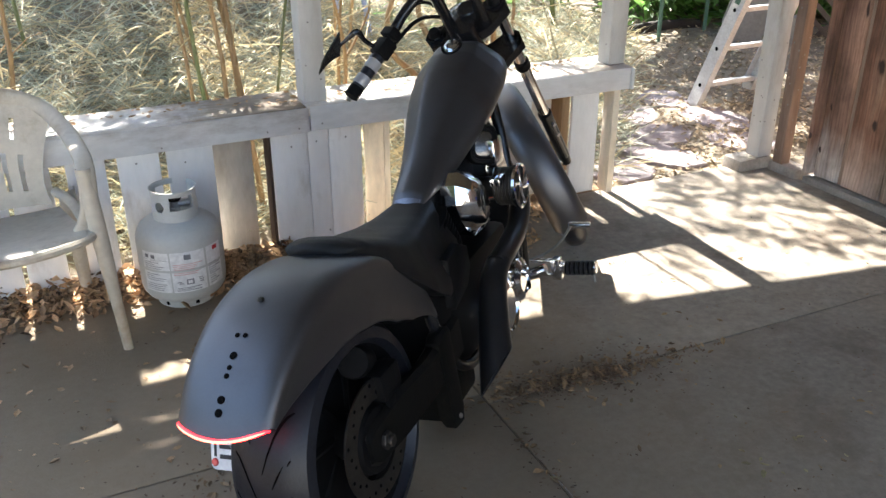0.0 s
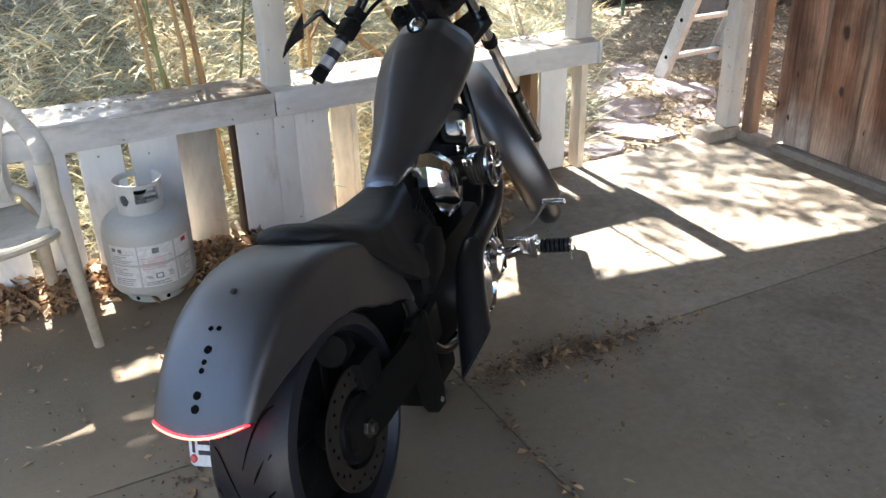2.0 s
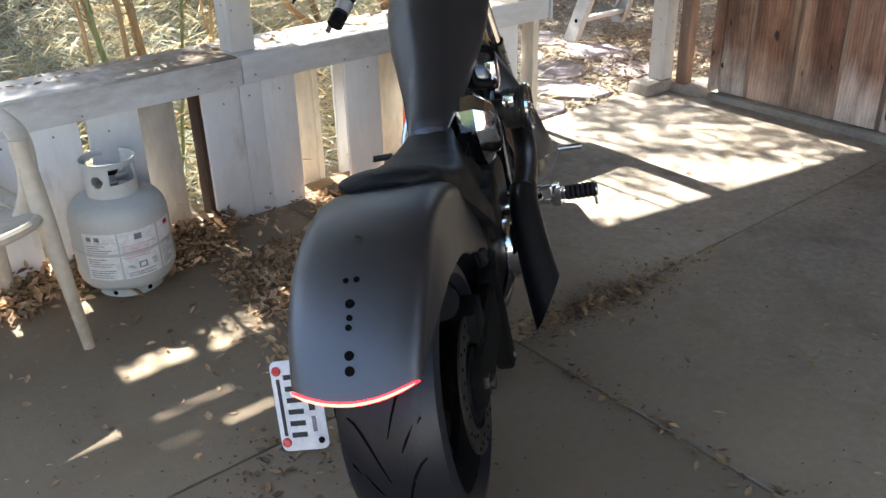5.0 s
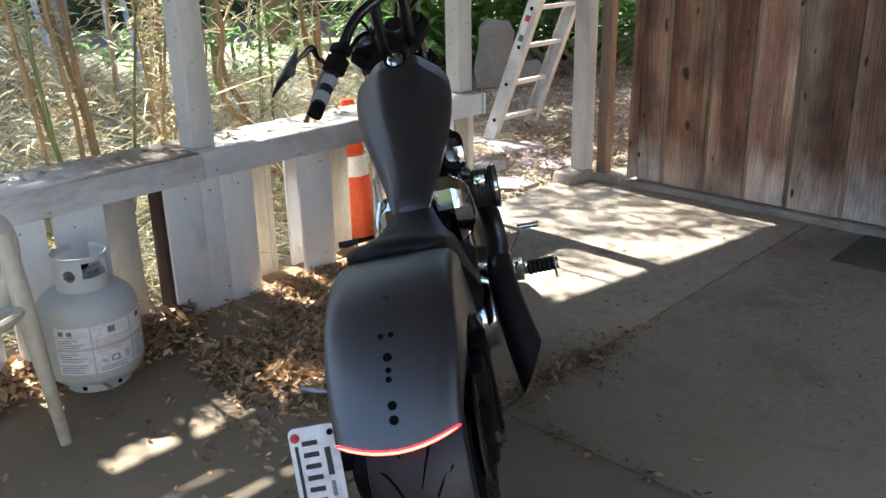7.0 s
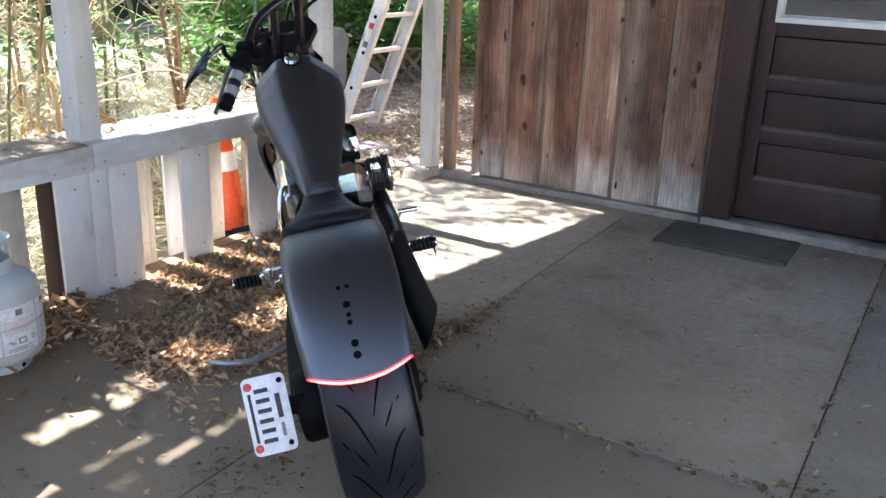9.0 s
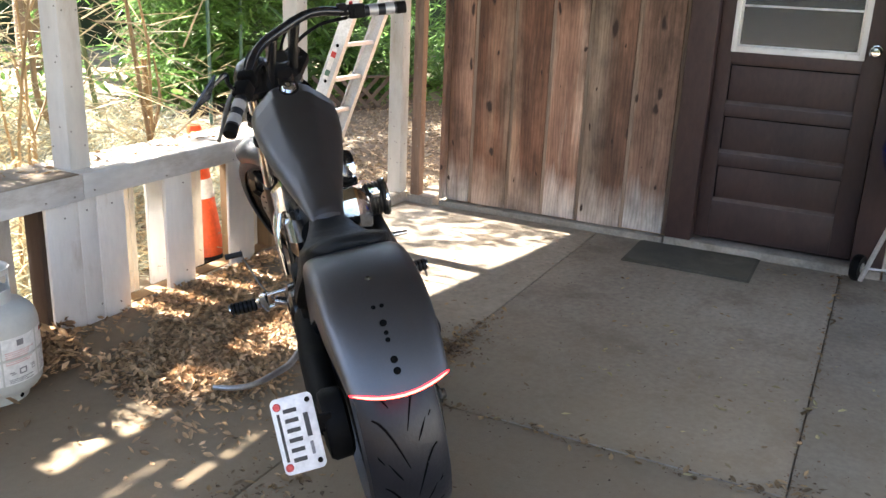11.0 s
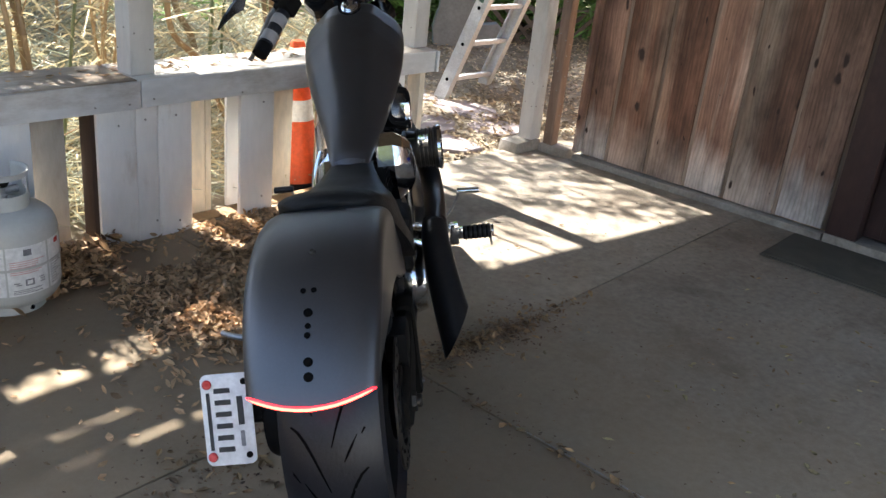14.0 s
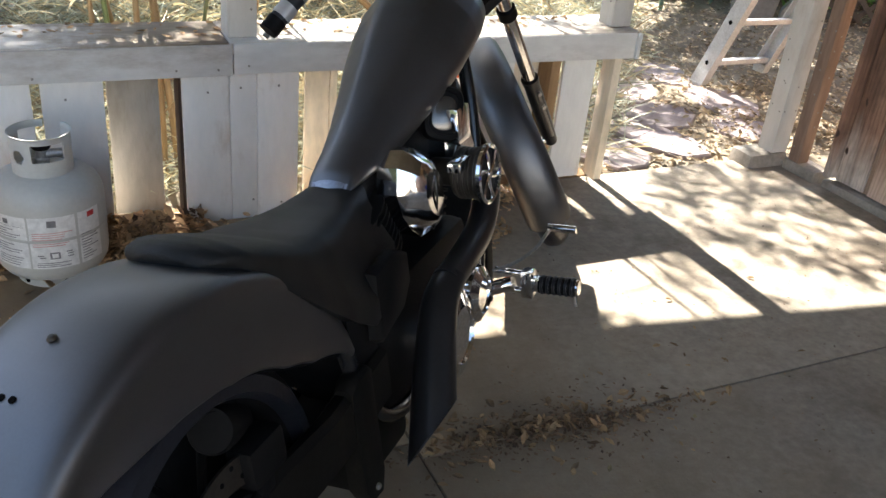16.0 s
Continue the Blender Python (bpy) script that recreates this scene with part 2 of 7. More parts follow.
ORANGE = surf("cone_orange", (0.85, 0.13, 0.03), (0.75, 0.11, 0.03), 0.5, scale=8, bump=0.05, transl=0.25)
CONEWHITE = surf("cone_white", (0.8, 0.8, 0.78), (0.7, 0.7, 0.68), 0.4, scale=8, bump=0.05)
MATFIBRE = surf("mat_fibre", (0.085, 0.078, 0.060), (0.052, 0.048, 0.038), 0.95, scale=7, fine=160, bump=0.9, bump_scale=220, dirt=(0.15, 0.13, 0.10), dirt_scale=3, dirt_amount=0.25)
BLUEENAMEL = surf("blue_enamel", (0.012, 0.03, 0.34), (0.01, 0.022, 0.26), 0.12, 0.2, scale=5, bump=0.02, coat=0.5)
LEAFBROWN = surf("dead_leaf", (0.64, 0.43, 0.25), (0.37, 0.23, 0.122), 0.75, scale=9, fine=60, bump=0.2, island=0.5, transl=0.15)
LEAFPALE = surf("pale_leaf", (0.50, 0.40, 0.27), (0.24, 0.18, 0.115), 0.8, scale=9, fine=60, bump=0.2, island=0.55, transl=0.15)
STRAW = surf("dry_straw", (0.60, 0.51, 0.32), (0.40, 0.33, 0.19), 0.7, scale=2.0, fine=30, bump=0.05, island=0.5, transl=0.25)
LEAFYELLOW = surf("yellow_leaf", (0.50, 0.42, 0.21), (0.22, 0.16, 0.085), 0.7, scale=9, fine=60, bump=0.2, island=0.4, transl=0.15)
LEAFDULL = surf("dull_leaf", (0.34, 0.225, 0.115), (0.18, 0.11, 0.055), 0.75, scale=9, fine=60, bump=0.2, island=0.6, transl=0.1)
DARKWOOD = surf("dark_stud_wood", (0.065, 0.036, 0.024), (0.035, 0.02, 0.014), 0.85, scale=6, fine=50, stretch=(1, 1, 0.15), bump=0.5)
LEAFDARK = surf("crushed_leaf", (0.24, 0.145, 0.08), (0.13, 0.08, 0.045), 0.8, scale=9, fine=60, bump=0.2, island=0.6)
# lighter copy of the grey paint: a sky highlight put into the colour
SKYSHEEN = surf("sky_sheen_paint", (0.26, 0.265, 0.30), (0.22, 0.225, 0.25), 0.28, 0.36, metal=0.95, scale=4, fine=200, bump=0.02)
STRAWGREY = surf("grey_straw", (0.46, 0.475, 0.37), (0.29, 0.305, 0.23), 0.75, scale=2.0, fine=30, bump=0.05, island=0.5, transl=0.2)
CANE = surf("dry_cane", (0.42, 0.28, 0.135), (0.22, 0.135, 0.06), 0.5, scale=5, fine=30, stretch=(1, 1, 0.3), bump=0.1, piece=0.3)
CANEGREEN = surf("green_cane", (0.10, 0.14, 0.045), (0.16, 0.17, 0.07), 0.45, scale=5, fine=30, stretch=(1, 1, 0.3), bump=0.1, piece=0.2)
BARK = surf("bark", (0.30, 0.20, 0.13), (0.17, 0.115, 0.08), 0.9, scale=8, fine=50, stretch=(1, 1, 0.3), bump=0.9)
FOLIAGE = surf("bamboo_leaf", (0.18, 0.33, 0.085), (0.11, 0.23, 0.055), 0.5, scale=3, fine=30, bump=0.03, island=0.5, transl=0.45)
FOLIAGE_TREE = surf("tree_leaf", (0.06, 0.12, 0.03), (0.04, 0.08, 0.02), 0.55, scale=3, fine=30, bump=0.03, island=0.4, transl=0.3)
FAR = surf("far_hedge", (0.045, 0.075, 0.025), (0.02, 0.03, 0.014), 0.95, scale=0.9, fine=7, bump=1.0, dirt=(0.05, 0.035, 0.02), dirt_scale=0.5, dirt_amount=0.5)
FLAG = surf("flagstone", (0.30, 0.25, 0.245), (0.20, 0.165, 0.17), 0.85, scale=5, fine=50, bump=0.5, piece=0.1, dirt=(0.25, 0.2, 0.15), dirt_amount=0.3)
ASPHALT = surf("asphalt", (0.060, 0.060, 0.062), (0.042, 0.042, 0.044), 0.9, scale=2, fine=80, bump=0.5)
GREYBOARD = surf("grey_board", (0.26, 0.28, 0.28), (0.19, 0.205, 0.21), 0.8, scale=5, fine=40, bump=0.3)
LATTICE = surf("lattice_wood", (0.10, 0.09, 0.075), (0.07, 0.06, 0.05), 0.85, scale=8, bump=0.3, piece=0.2)
GREENSTAKE = surf("green_stake", (0.10, 0.20, 0.15), (0.07, 0.15, 0.11), 0.5, scale=8, bump=0.05)
LOGDARK = surf("rotten_log", (0.030, 0.024, 0.018), (0.018, 0.014, 0.011), 0.9, scale=8, bump=0.6)
BLUEPIPE = surf("blue_pipe", (0.45, 0.52, 0.70), (0.38, 0.45, 0.64), 0.4, scale=6, bump=0.05)
# grey base stands in for outdoor reflections in the door glass
GREYPANE = surf("reflection_grey_glass", (0.26, 0.265, 0.265), (0.20, 0.205, 0.205), 0.08, 0.15, scale=4, fine=30, bump=0.0)
GREYPANE.node_tree.nodes["Principled BSDF"].inputs["Transmission Weight"].default_value = 0.6
ROOMDARK = surf("dim_room", (0.20, 0.18, 0.15), (0.10, 0.09, 0.08), 0.9, scale=3, bump=0.1)
CURTAIN = surf("curtain", (0.55, 0.52, 0.42), (0.42, 0.39, 0.31), 0.9, scale=6, bump=0.1)
ROOFWOOD = surf("roof_boards", (0.13, 0.12, 0.10), (0.085, 0.078, 0.065), 0.85, scale=4, fine=30, stretch=(0.3, 1, 1), bump=0.3)
LENSGREY = surf("grey_lens", (0.34, 0.33, 0.32), (0.27, 0.26, 0.25), 0.3, scale=10, bump=0.02)
FACEGLASS = surf("smoked_face", (0.16, 0.155, 0.15), (0.13, 0.125, 0.12), 0.22, 0.3, metal=0.85, scale=10, bump=0.02)
GREENLIGHT = glow("green_light", (0.05, 1.0, 0.2), 1.6)
LEDRED = glow("led_red", (1.0, 0.010, 0.016), 2.2)
LEDCORE = glow("led_core", (1.0, 0.16, 0.10), 1.2)


def redwood():
    """Old redwood: vertical grain, knots, reddish heart, grey and bleached towards the foot by splashing."""
    m = surf("redwood", (0.270, 0.150, 0.100), (0.086, 0.043, 0.030), 0.75, 0.9, scale=4.5, fine=60, stretch=(1.6, 1.6, 0.10), bump=0.9, bump_scale=70, piece=0.30, grain=0.6,
             dirt=(0.42, 0.335, 0.26), dirt_scale=2.2, dirt_amount=0.42)
    nt = m.node_tree
    n, l = nt.nodes, nt.links
    b = n["Principled BSDF"]
    src = b.inputs["Base Color"].links[0].from_socket
    tc = n.new("ShaderNodeTexCoord")
    sep = n.new("ShaderNodeSeparateXYZ")
    l.new(tc.outputs["Object"], sep.inputs[0])
    no = n.new("ShaderNodeTexNoise")
    no.inputs["Scale"].default_value, no.inputs["Detail"].default_value = 16.0, 6
    mp = n.new("ShaderNodeMapping")
    mp.inputs["Scale"].default_value = (1, 1, 0.12)
    l.new(tc.outputs["Object"], mp.inputs[0])
    l.new(mp.outputs[0], no.inputs["Vector"])
    ad = n.new("ShaderNodeMath")
    ad.operation = 'MULTIPLY_ADD'
    ad.inputs[1].default_value, ad.inputs[2].default_value = -0.40, 0.17
    l.new(no.outputs[0], ad.inputs[0])
    ad2 = n.new("ShaderNodeMath")
    ad2.operation = 'ADD'
    l.new(sep.outputs[2], ad2.inputs[0])
    l.new(ad.outputs[0], ad2.inputs[1])
    r = n.new("ShaderNodeMapRange")
    r.inputs[1].default_value, r.inputs[2].default_value, r.inputs[3].default_value, r.inputs[4].default_value = 0.0, 0.22, 0.85, 0.0
    l.new(ad2.outputs[0], r.inputs[0])
    x = n.new("ShaderNodeMix")
    x.data_type = 'RGBA'
    l.new(r.outputs[0], x.inputs[0])
    l.new(src, x.inputs[6])
    x.inputs[7].default_value = (0.50, 0.445, 0.40, 1)
    # knots, only in some cells, drawn out along the grain
    vo = n.new("ShaderNodeTexVoronoi")
    vo.voronoi_dimensions = '2D'
    vo.inputs["Scale"].default_value = 3.4
    mp2 = n.new("ShaderNodeMapping")
    mp2.inputs["Scale"].default_value = (1.0, 2.3, 0.95)
    info = n.new("ShaderNodeObjectInfo")
    cb = n.new("ShaderNodeCombineXYZ")
    mm = n.new("ShaderNodeMath")
    mm.operation = 'MULTIPLY'
    mm.inputs[1].default_value = 41.0
    l.new(info.outputs["Random"], mm.inputs[0])
    for k in range(3):
        l.new(mm.outputs[0], cb.inputs[k])
    l.new(cb.outputs[0], mp2.inputs["Location"])
    l.new(tc.outputs["Object"], mp2.inputs[0])
    wob = n.new("ShaderNodeTexNoise")
    wob.inputs["Scale"].default_value, wob.inputs["Detail"].default_value = 7.0, 4
    l.new(mp2.outputs[0], wob.inputs["Vector"])
    wa = n.new("ShaderNodeVectorMath")
    wa.operation = 'MULTIPLY_ADD'
    wa.inputs[1].default_value = (0.12, 0.12, 0.12)
    l.new(wob.outputs["Color"], wa.inputs[0])
    l.new(mp2.outputs[0], wa.inputs[2])
    flat = n.new("ShaderNodeSeparateXYZ")
    l.new(wa.outputs[0], flat.inputs[0])
    across = n.new("ShaderNodeCombineXYZ")
    l.new(flat.outputs[1], across.inputs[0])
    l.new(flat.outputs[2], across.inputs[1])
    l.new(across.outputs[0], vo.inputs["Vector"])
    pick = n.new("ShaderNodeSeparateColor")
    l.new(vo.outputs["Color"], pick.inputs[0])
    size = n.new("ShaderNodeMapRange")
    size.inputs[1].default_value, size.inputs[2].default_value, size.inputs[3].default_value, size.inputs[4].default_value = 0.30, 1.0, 0.02, 0.17
    l.new(pick.outputs[0], size.inputs[0])
    r2 = n.new("ShaderNodeMapRange")
    r2.inputs[1].default_value, r2.inputs[3].default_value, r2.inputs[4].default_value = 0.0, 2.2, 0.0
    l.new(size.outputs[0], r2.inputs[2])
    l.new(vo.outputs["Distance"], r2.inputs[0])
    # flame-shaped growth rings that bend round the knots
    raw = n.new("ShaderNodeSeparateXYZ")
    l.new(mp2.outputs[0], raw.inputs[0])
    rise = n.new("ShaderNodeMath")
    rise.operation = 'MULTIPLY_ADD'
    rise.inputs[1].default_value = 0.05
    l.new(vo.outputs["Distance"], rise.inputs[0])
    l.new(raw.outputs[1], rise.inputs[2])
    slow = n.new("ShaderNodeMath")
    slow.operation = 'MULTIPLY_ADD'
    slow.inputs[1].default_value = 0.16
    l.new(no.outputs[0], slow.inputs[0])
    l.new(rise.outputs[0], slow.inputs[2])
    ring = n.new("ShaderNodeMath")
    ring.operation = 'MULTIPLY'
    ring.inputs[1].default_value = 150.0
    l.new(slow.outputs[0], ring.inputs[0])
    wave = n.new("ShaderNodeMath")
    wave.operation = 'SINE'
    l.new(ring.outputs[0], wave.inputs[0])
    lines = n.new("ShaderNodeMapRange")
    lines.inputs[1].default_value, lines.inputs[2].default_value, lines.inputs[3].default_value, lines.inputs[4].default_value = 0.0, 1.0, 1.05, 0.84
    l.new(wave.outputs[0], lines.inputs[0])
    shade = n.new("ShaderNodeVectorMath")
    shade.operation = 'SCALE'
    l.new(x.outputs[2], shade.inputs[0])
    l.new(lines.outputs[0], shade.inputs["Scale"])
    mp3 = n.new("ShaderNodeMapping")
    mp3.inputs["Scale"].default_value = (1.0, 1.0, 0.55)
    l.new(cb.outputs[0], mp3.inputs["Location"])
    l.new(tc.outputs["Object"], mp3.inputs[0])
    broad = n.new("ShaderNodeTexNoise")
    broad.inputs["Scale"].default_value, broad.inputs["Detail"].default_value, broad.inputs["Roughness"].default_value = 3.2, 6, 0.65
    l.new(mp3.outputs[0], broad.inputs["Vector"])
    tone = n.new("ShaderNodeMapRange")
    tone.inputs[1].default_value, tone.inputs[2].default_value, tone.inputs[3].default_value, tone.inputs[4].default_value = 0.36, 0.62, 0.50, 1.6
    l.new(broad.outputs["Fac"], tone.inputs[0])
    toned = n.new("ShaderNodeVectorMath")
    toned.operation = 'SCALE'
    l.new(shade.outputs[0], toned.inputs[0])
    l.new(tone.outputs[0], toned.inputs["Scale"])
    x2 = n.new("ShaderNodeMix")
    x2.data_type = 'RGBA'
    l.new(r2.outputs[0], x2.inputs[0])
    each = n.new("ShaderNodeVectorMath")
    each.operation = 'MULTIPLY'
    l.new(toned.outputs[0], each.inputs[0])
    l.new(info.outputs["Color"], each.inputs[1])
    l.new(each.outputs[0], x2.inputs[6])
    x2.inputs[7].default_value = (0.035, 0.017, 0.012, 1)
    l.new(x2.outputs[2], b.inputs["Base Color"])
    return m


REDWOOD = redwood()
# paler redwood: light caught along the joint edges, put into the colour
LITWOOD = surf("light_caught_wood_edge", (0.36, 0.275, 0.21), (0.17, 0.11, 0.08), 0.85, scale=5, fine=60, stretch=(2, 2, 0.10), bump=0.7, piece=0.3, grain=0.6, dirt=(0.07, 0.04, 0.03), dirt_scale=3, dirt_amount=0.35)


# ---------------------------------------------------------------- mesh helpers
def mesh_of(name, bm, material, smooth=38):
    me = bpy.data.meshes.new(name)
    bmesh.ops.recalc_face_normals(bm, faces=bm.faces)
    bm.to_mesh(me)
    bm.free()
    me.materials.append(material)
    if smooth:
        for p in me.polygons:
            p.use_smooth = True
        me.set_sharp_from_angle(angle=radians(smooth))
    return me


def part(name, bm, material, parent, label="", smooth=38):
    """One mesh object under a thing or a part, in the thing's own coordinates."""
    ob = new(name, mesh_of(name, bm, material, smooth))
    ob.parent = parent
    if label:
        ob["label"] = label
    return ob


def thing(name, label, category, m=None, group="", kind=""):
    ob = new(name)
    ob.empty_display_size = 0.1
    if m is not None:
        ob.matrix_basis = m
    return tagged(ob, label, category, group, kind)


def solid(name, bm, material, label="", category="", kind="", group="", smooth=38, m=None):
    ob = new(name, mesh_of(name, bm, material, smooth))
    if m is not None:
        ob.matrix_basis = m
    return tagged(ob, label, category, group, kind)


def data(name, verts, faces, material, smooth=False):
    me = bpy.data.meshes.new(name)
    me.from_pydata(verts, [], faces)
    me.materials.append(material)
    if smooth:
        for p in me.polygons:
            p.use_smooth = True
    return me


def box(x0, x1, y0, y1, z0, z1, bevel=0.0, bm=None, m=None):
    bm = bm or bmesh.new()
    got = bmesh.ops.create_cube(bm, size=1.0)["verts"]
    bmesh.ops.transform(bm, verts=got, matrix=Matrix.LocRotScale(((x0 + x1) / 2, (y0 + y1) / 2, (z0 + z1) / 2), None, (abs(x1 - x0), abs(y1 - y0), abs(z1 - z0))))
    if bevel:
        edges = list({e for v in got for e in v.link_edges})
        made = bmesh.ops.bevel(bm, geom=edges, offset=bevel, segments=2, profile=0.6, affect='EDGES')
        got = list({v for f in made["faces"] for v in f.verts} | {v for v in got if v.is_valid})
    if m is not None:
        bmesh.ops.transform(bm, verts=[v for v in got if v.is_valid], matrix=m)
    return bm


def loft(rings, bm=None, caps=True, closed=True):
    """A skin over rings of points, each of the same count."""
    bm = bm or bmesh.new()
    vs = [[bm.verts.new(p) for p in r] for r in rings]
    k = len(vs[0])
    for a, b in zip(vs, vs[1:]):
        for i in range(k if closed else k - 1):
            bm.faces.new((a[i], a[(i + 1) % k], b[(i + 1) % k], b[i]))
    if caps and closed:
        bm.faces.new(vs[0][::-1])
        bm.faces.new(vs[-1])
    return bm


def smooth_path(pts, n):
    """A Catmull-Rom curve through points."""
    P = [Vector(p) for p in pts]
    P = [2 * P[0] - P[1]] + P + [2 * P[-1] - P[-2]]
    out = []
    for i in range(1, len(P) - 2):
        for k in range(n):
            t = k / n
            a, b, c, d = P[i - 1:i + 3]
            out.append(0.5 * (2 * b + (c - a) * t + (2 * a - 5 * b + 4 * c - d) * t * t + (3 * b - a - 3 * c + d) * t ** 3))
    return out + [P[-2]]


def tube(pts, r, n=12, bm=None, curve=0, caps=True):
    """A tube of radius r (or radii) along a path."""
    path = smooth_path(pts, curve) if curve else [Vector(p) for p in pts]
    rs = r if isinstance(r, (list, tuple)) else [r] * len(path)
    if len(rs) != len(path):
        rs = [float(v) for v in np.interp(np.linspace(0, 1, len(path)), np.linspace(0, 1, len(rs)), rs)]
    rings, up = [], None
    for i, p in enumerate(path):
        d = (path[min(i + 1, len(path) - 1)] - path[max(i - 1, 0)]).normalized()
        if up is None:
            up = d.orthogonal().normalized()
        up = (up - d * up.dot(d)).normalized()
        side = d.cross(up)
        rings.append([p + rs[i] * (math.cos(a) * up + math.sin(a) * side) for a in (2 * math.pi * k / n for k in range(n))])
    return loft(rings, bm, caps)


def lathe(profile, n=32, m=None, bm=None, closed=False):
    """A body turned about z from (radius, height) pairs, then placed by m."""
    m = m or Matrix()
    rings = [[m @ Vector((r * math.cos(2 * math.pi * k / n), r * math.sin(2 * math.pi * k / n), h)) for k in range(n)] for r, h in profile]
    if closed:
        return loft(rings + rings[:1], bm, caps=False)
    return loft(rings, bm)


def disc(c, axis, r, h, n=24, bm=None, bevel=0.0):
    """A short cylinder centred at c along an axis."""
    m = Matrix.Translation(c) @ Vector(axis).normalized().to_track_quat('Z', 'Y').to_matrix().to_4x4()
    b = min(bevel, h * 0.45)
    prof = [(r - b, -h / 2), (r, -h / 2 + b), (r, h / 2 - b), (r - b, h / 2)] if b else [(r, -h / 2), (r, h / 2)]
    return lathe(prof, n, m, bm)


rnd = random.Random(7)


# ---------------------------------------------------------------- structure: ground, slab, wall, roof
def ground_height(x, y):
    """Soil level outside the slab: a straw bank behind the rail, falling to flat ground by the path."""
    if y < 3.3:
        return -0.05
    side = 1.0 if x < 1.6 else math.exp(-((x - 1.6) / 0.85) ** 2)
    heap = side * (0.28 * max(0.0, min(1.0, (y - 3.75) / 1.2)) + 0.22 * max(0.0, min(1.0, (y - 5.2) / 1.8)))
    far = 1.0 if x < 1.7 else math.exp(-((x - 1.7) / 0.6) ** 2)
    heap += far * 0.50 * max(0.0, min(1.0, (y - 5.2) / 2.4))
    heap *= max(0.0, min(1.0, (10.0 - y) / 2.0))
    return -0.045 + heap + 0.02 * noise.noise(Vector((x * 1.3, y * 1.3, 3.1)))


def ground():
    xs = sorted({-60, -30, -15, -8, *np.arange(-5, 8.01, 0.2).round(2), 10, 15, 30, 60})
    ys = sorted({-60, -30, -12, -5, 0, 2.5, *np.arange(3.3, 10.01, 0.2).round(2), 12, 15, 20, 30, 60})
    verts = [(float(x), float(y), ground_height(x, y)) for y in ys for x in xs]
    w = len(xs)
    faces = [(j * w + i, j * w + i + 1, (j + 1) * w + i + 1, (j + 1) * w + i) for j in range(len(ys) - 1) for i in range(w - 1)]
    tagged(new("ground", data("ground", verts, faces, LITTER, True)), "dry ground covered in leaf litter and straw", "ground", kind="structure")


ground()

WALL_X, SLAB_Y = 3.45, 3.47
floor = tagged(new("floor", data("floor", [(-4.6, -4.2, -0.007), (3.43, -4.2, -0.007), (3.43, SLAB_Y - 0.02, -0.007), (-4.6, SLAB_Y - 0.02, -0.007),
                                         (-4.6, -4.2, -0.06), (3.43, -4.2, -0.06), (3.43, SLAB_Y - 0.02, -0.06), (-4.6, SLAB_Y - 0.02, -0.06)],
                                [(0, 1, 2, 3), (7, 6, 5, 4), (0, 4, 5, 1), (1, 5, 6, 2), (2, 6, 7, 3), (3, 7, 4, 0)], SOIL)),
               "concrete patio slab with dirt-filled joints and stains", "floor", kind="structure")

curb = solid("trim_curb", box(3.414, WALL_X + 0.05, 1.83, 3.15, -0.05, 0.032, 0.008), CURB, "rough concrete curb under the wooden wall", "curb", kind="structure")
box_bm = box(3.414, WALL_X + 0.05, -4.2, 0.78, -0.05, 0.032, 0.008)
solid("trim_curb", box_bm, CURB, "rough concrete curb under the wooden wall", "curb", kind="structure")

# the house: a solid core behind the planks, with a doorway through it
bm = box(WALL_X + 0.022, WALL_X + 0.14, 1.74, 3.12, -0.05, 2.6)
box(WALL_X + 0.022, WALL_X + 0.14, -4.2, 0.88, -0.05, 2.6, bm=bm)
box(WALL_X + 0.022, WALL_X + 0.14, 0.88, 1.74, 2.1, 2.6, bm=bm)
wall_east = solid("wall_east", bm, RAWWOOD, "weathered redwood plank wall of the house", "wall", kind="structure", smooth=0)
bm = box(WALL_X + 0.14, 9.0, 3.0, 3.12, -0.05, 3.2)
solid("wall_north", bm, REDWOOD, "weathered redwood wall round the corner", "wall", kind="structure", smooth=0)
# room behind the door
bm = box(WALL_X + 0.16, 6.5, -1.5, -1.4, 0, 2.5)
box(WALL_X + 0.16, 6.5, 2.9, 3.0, 0, 2.5, bm=bm)
box(6.4, 6.5, -1.4, 2.9, 0, 2.5, bm=bm)
box(WALL_X + 0.16, 6.5, -1.5, 3.0, -0.02, 0.0, bm=bm)
box(WALL_X + 0.14, 6.5, -1.5, 3.0, 2.5, 2.56, bm=bm)
solid("wall_room", bm, ROOMDARK, "dim plain room seen through the door glass", "wall", kind="structure", smooth=0)

# unseen porch roof, its edges and askew eave set to shape the sun
ROOF_Z = 2.46
eave = lambda x: 2.855 - 0.165 * x + ROOF_Z / math.tan(radians(SUN_ELEV)) - 0.005
bm = bmesh.new()


def roof_piece(x0, x1, ya, yb):
    """A flat piece of roof between two lines of y over x."""
    rings = [[Vector((x, y(x), z)) for z in (ROOF_Z, ROOF_Z + 0.03) for y in ((ya, yb) if z == ROOF_Z else (yb, ya))] for x in (x0, x1)]
    loft(rings, bm)


back = lambda x: -0.5
SHIFT = ROOF_Z / math.tan(radians(SUN_ELEV))
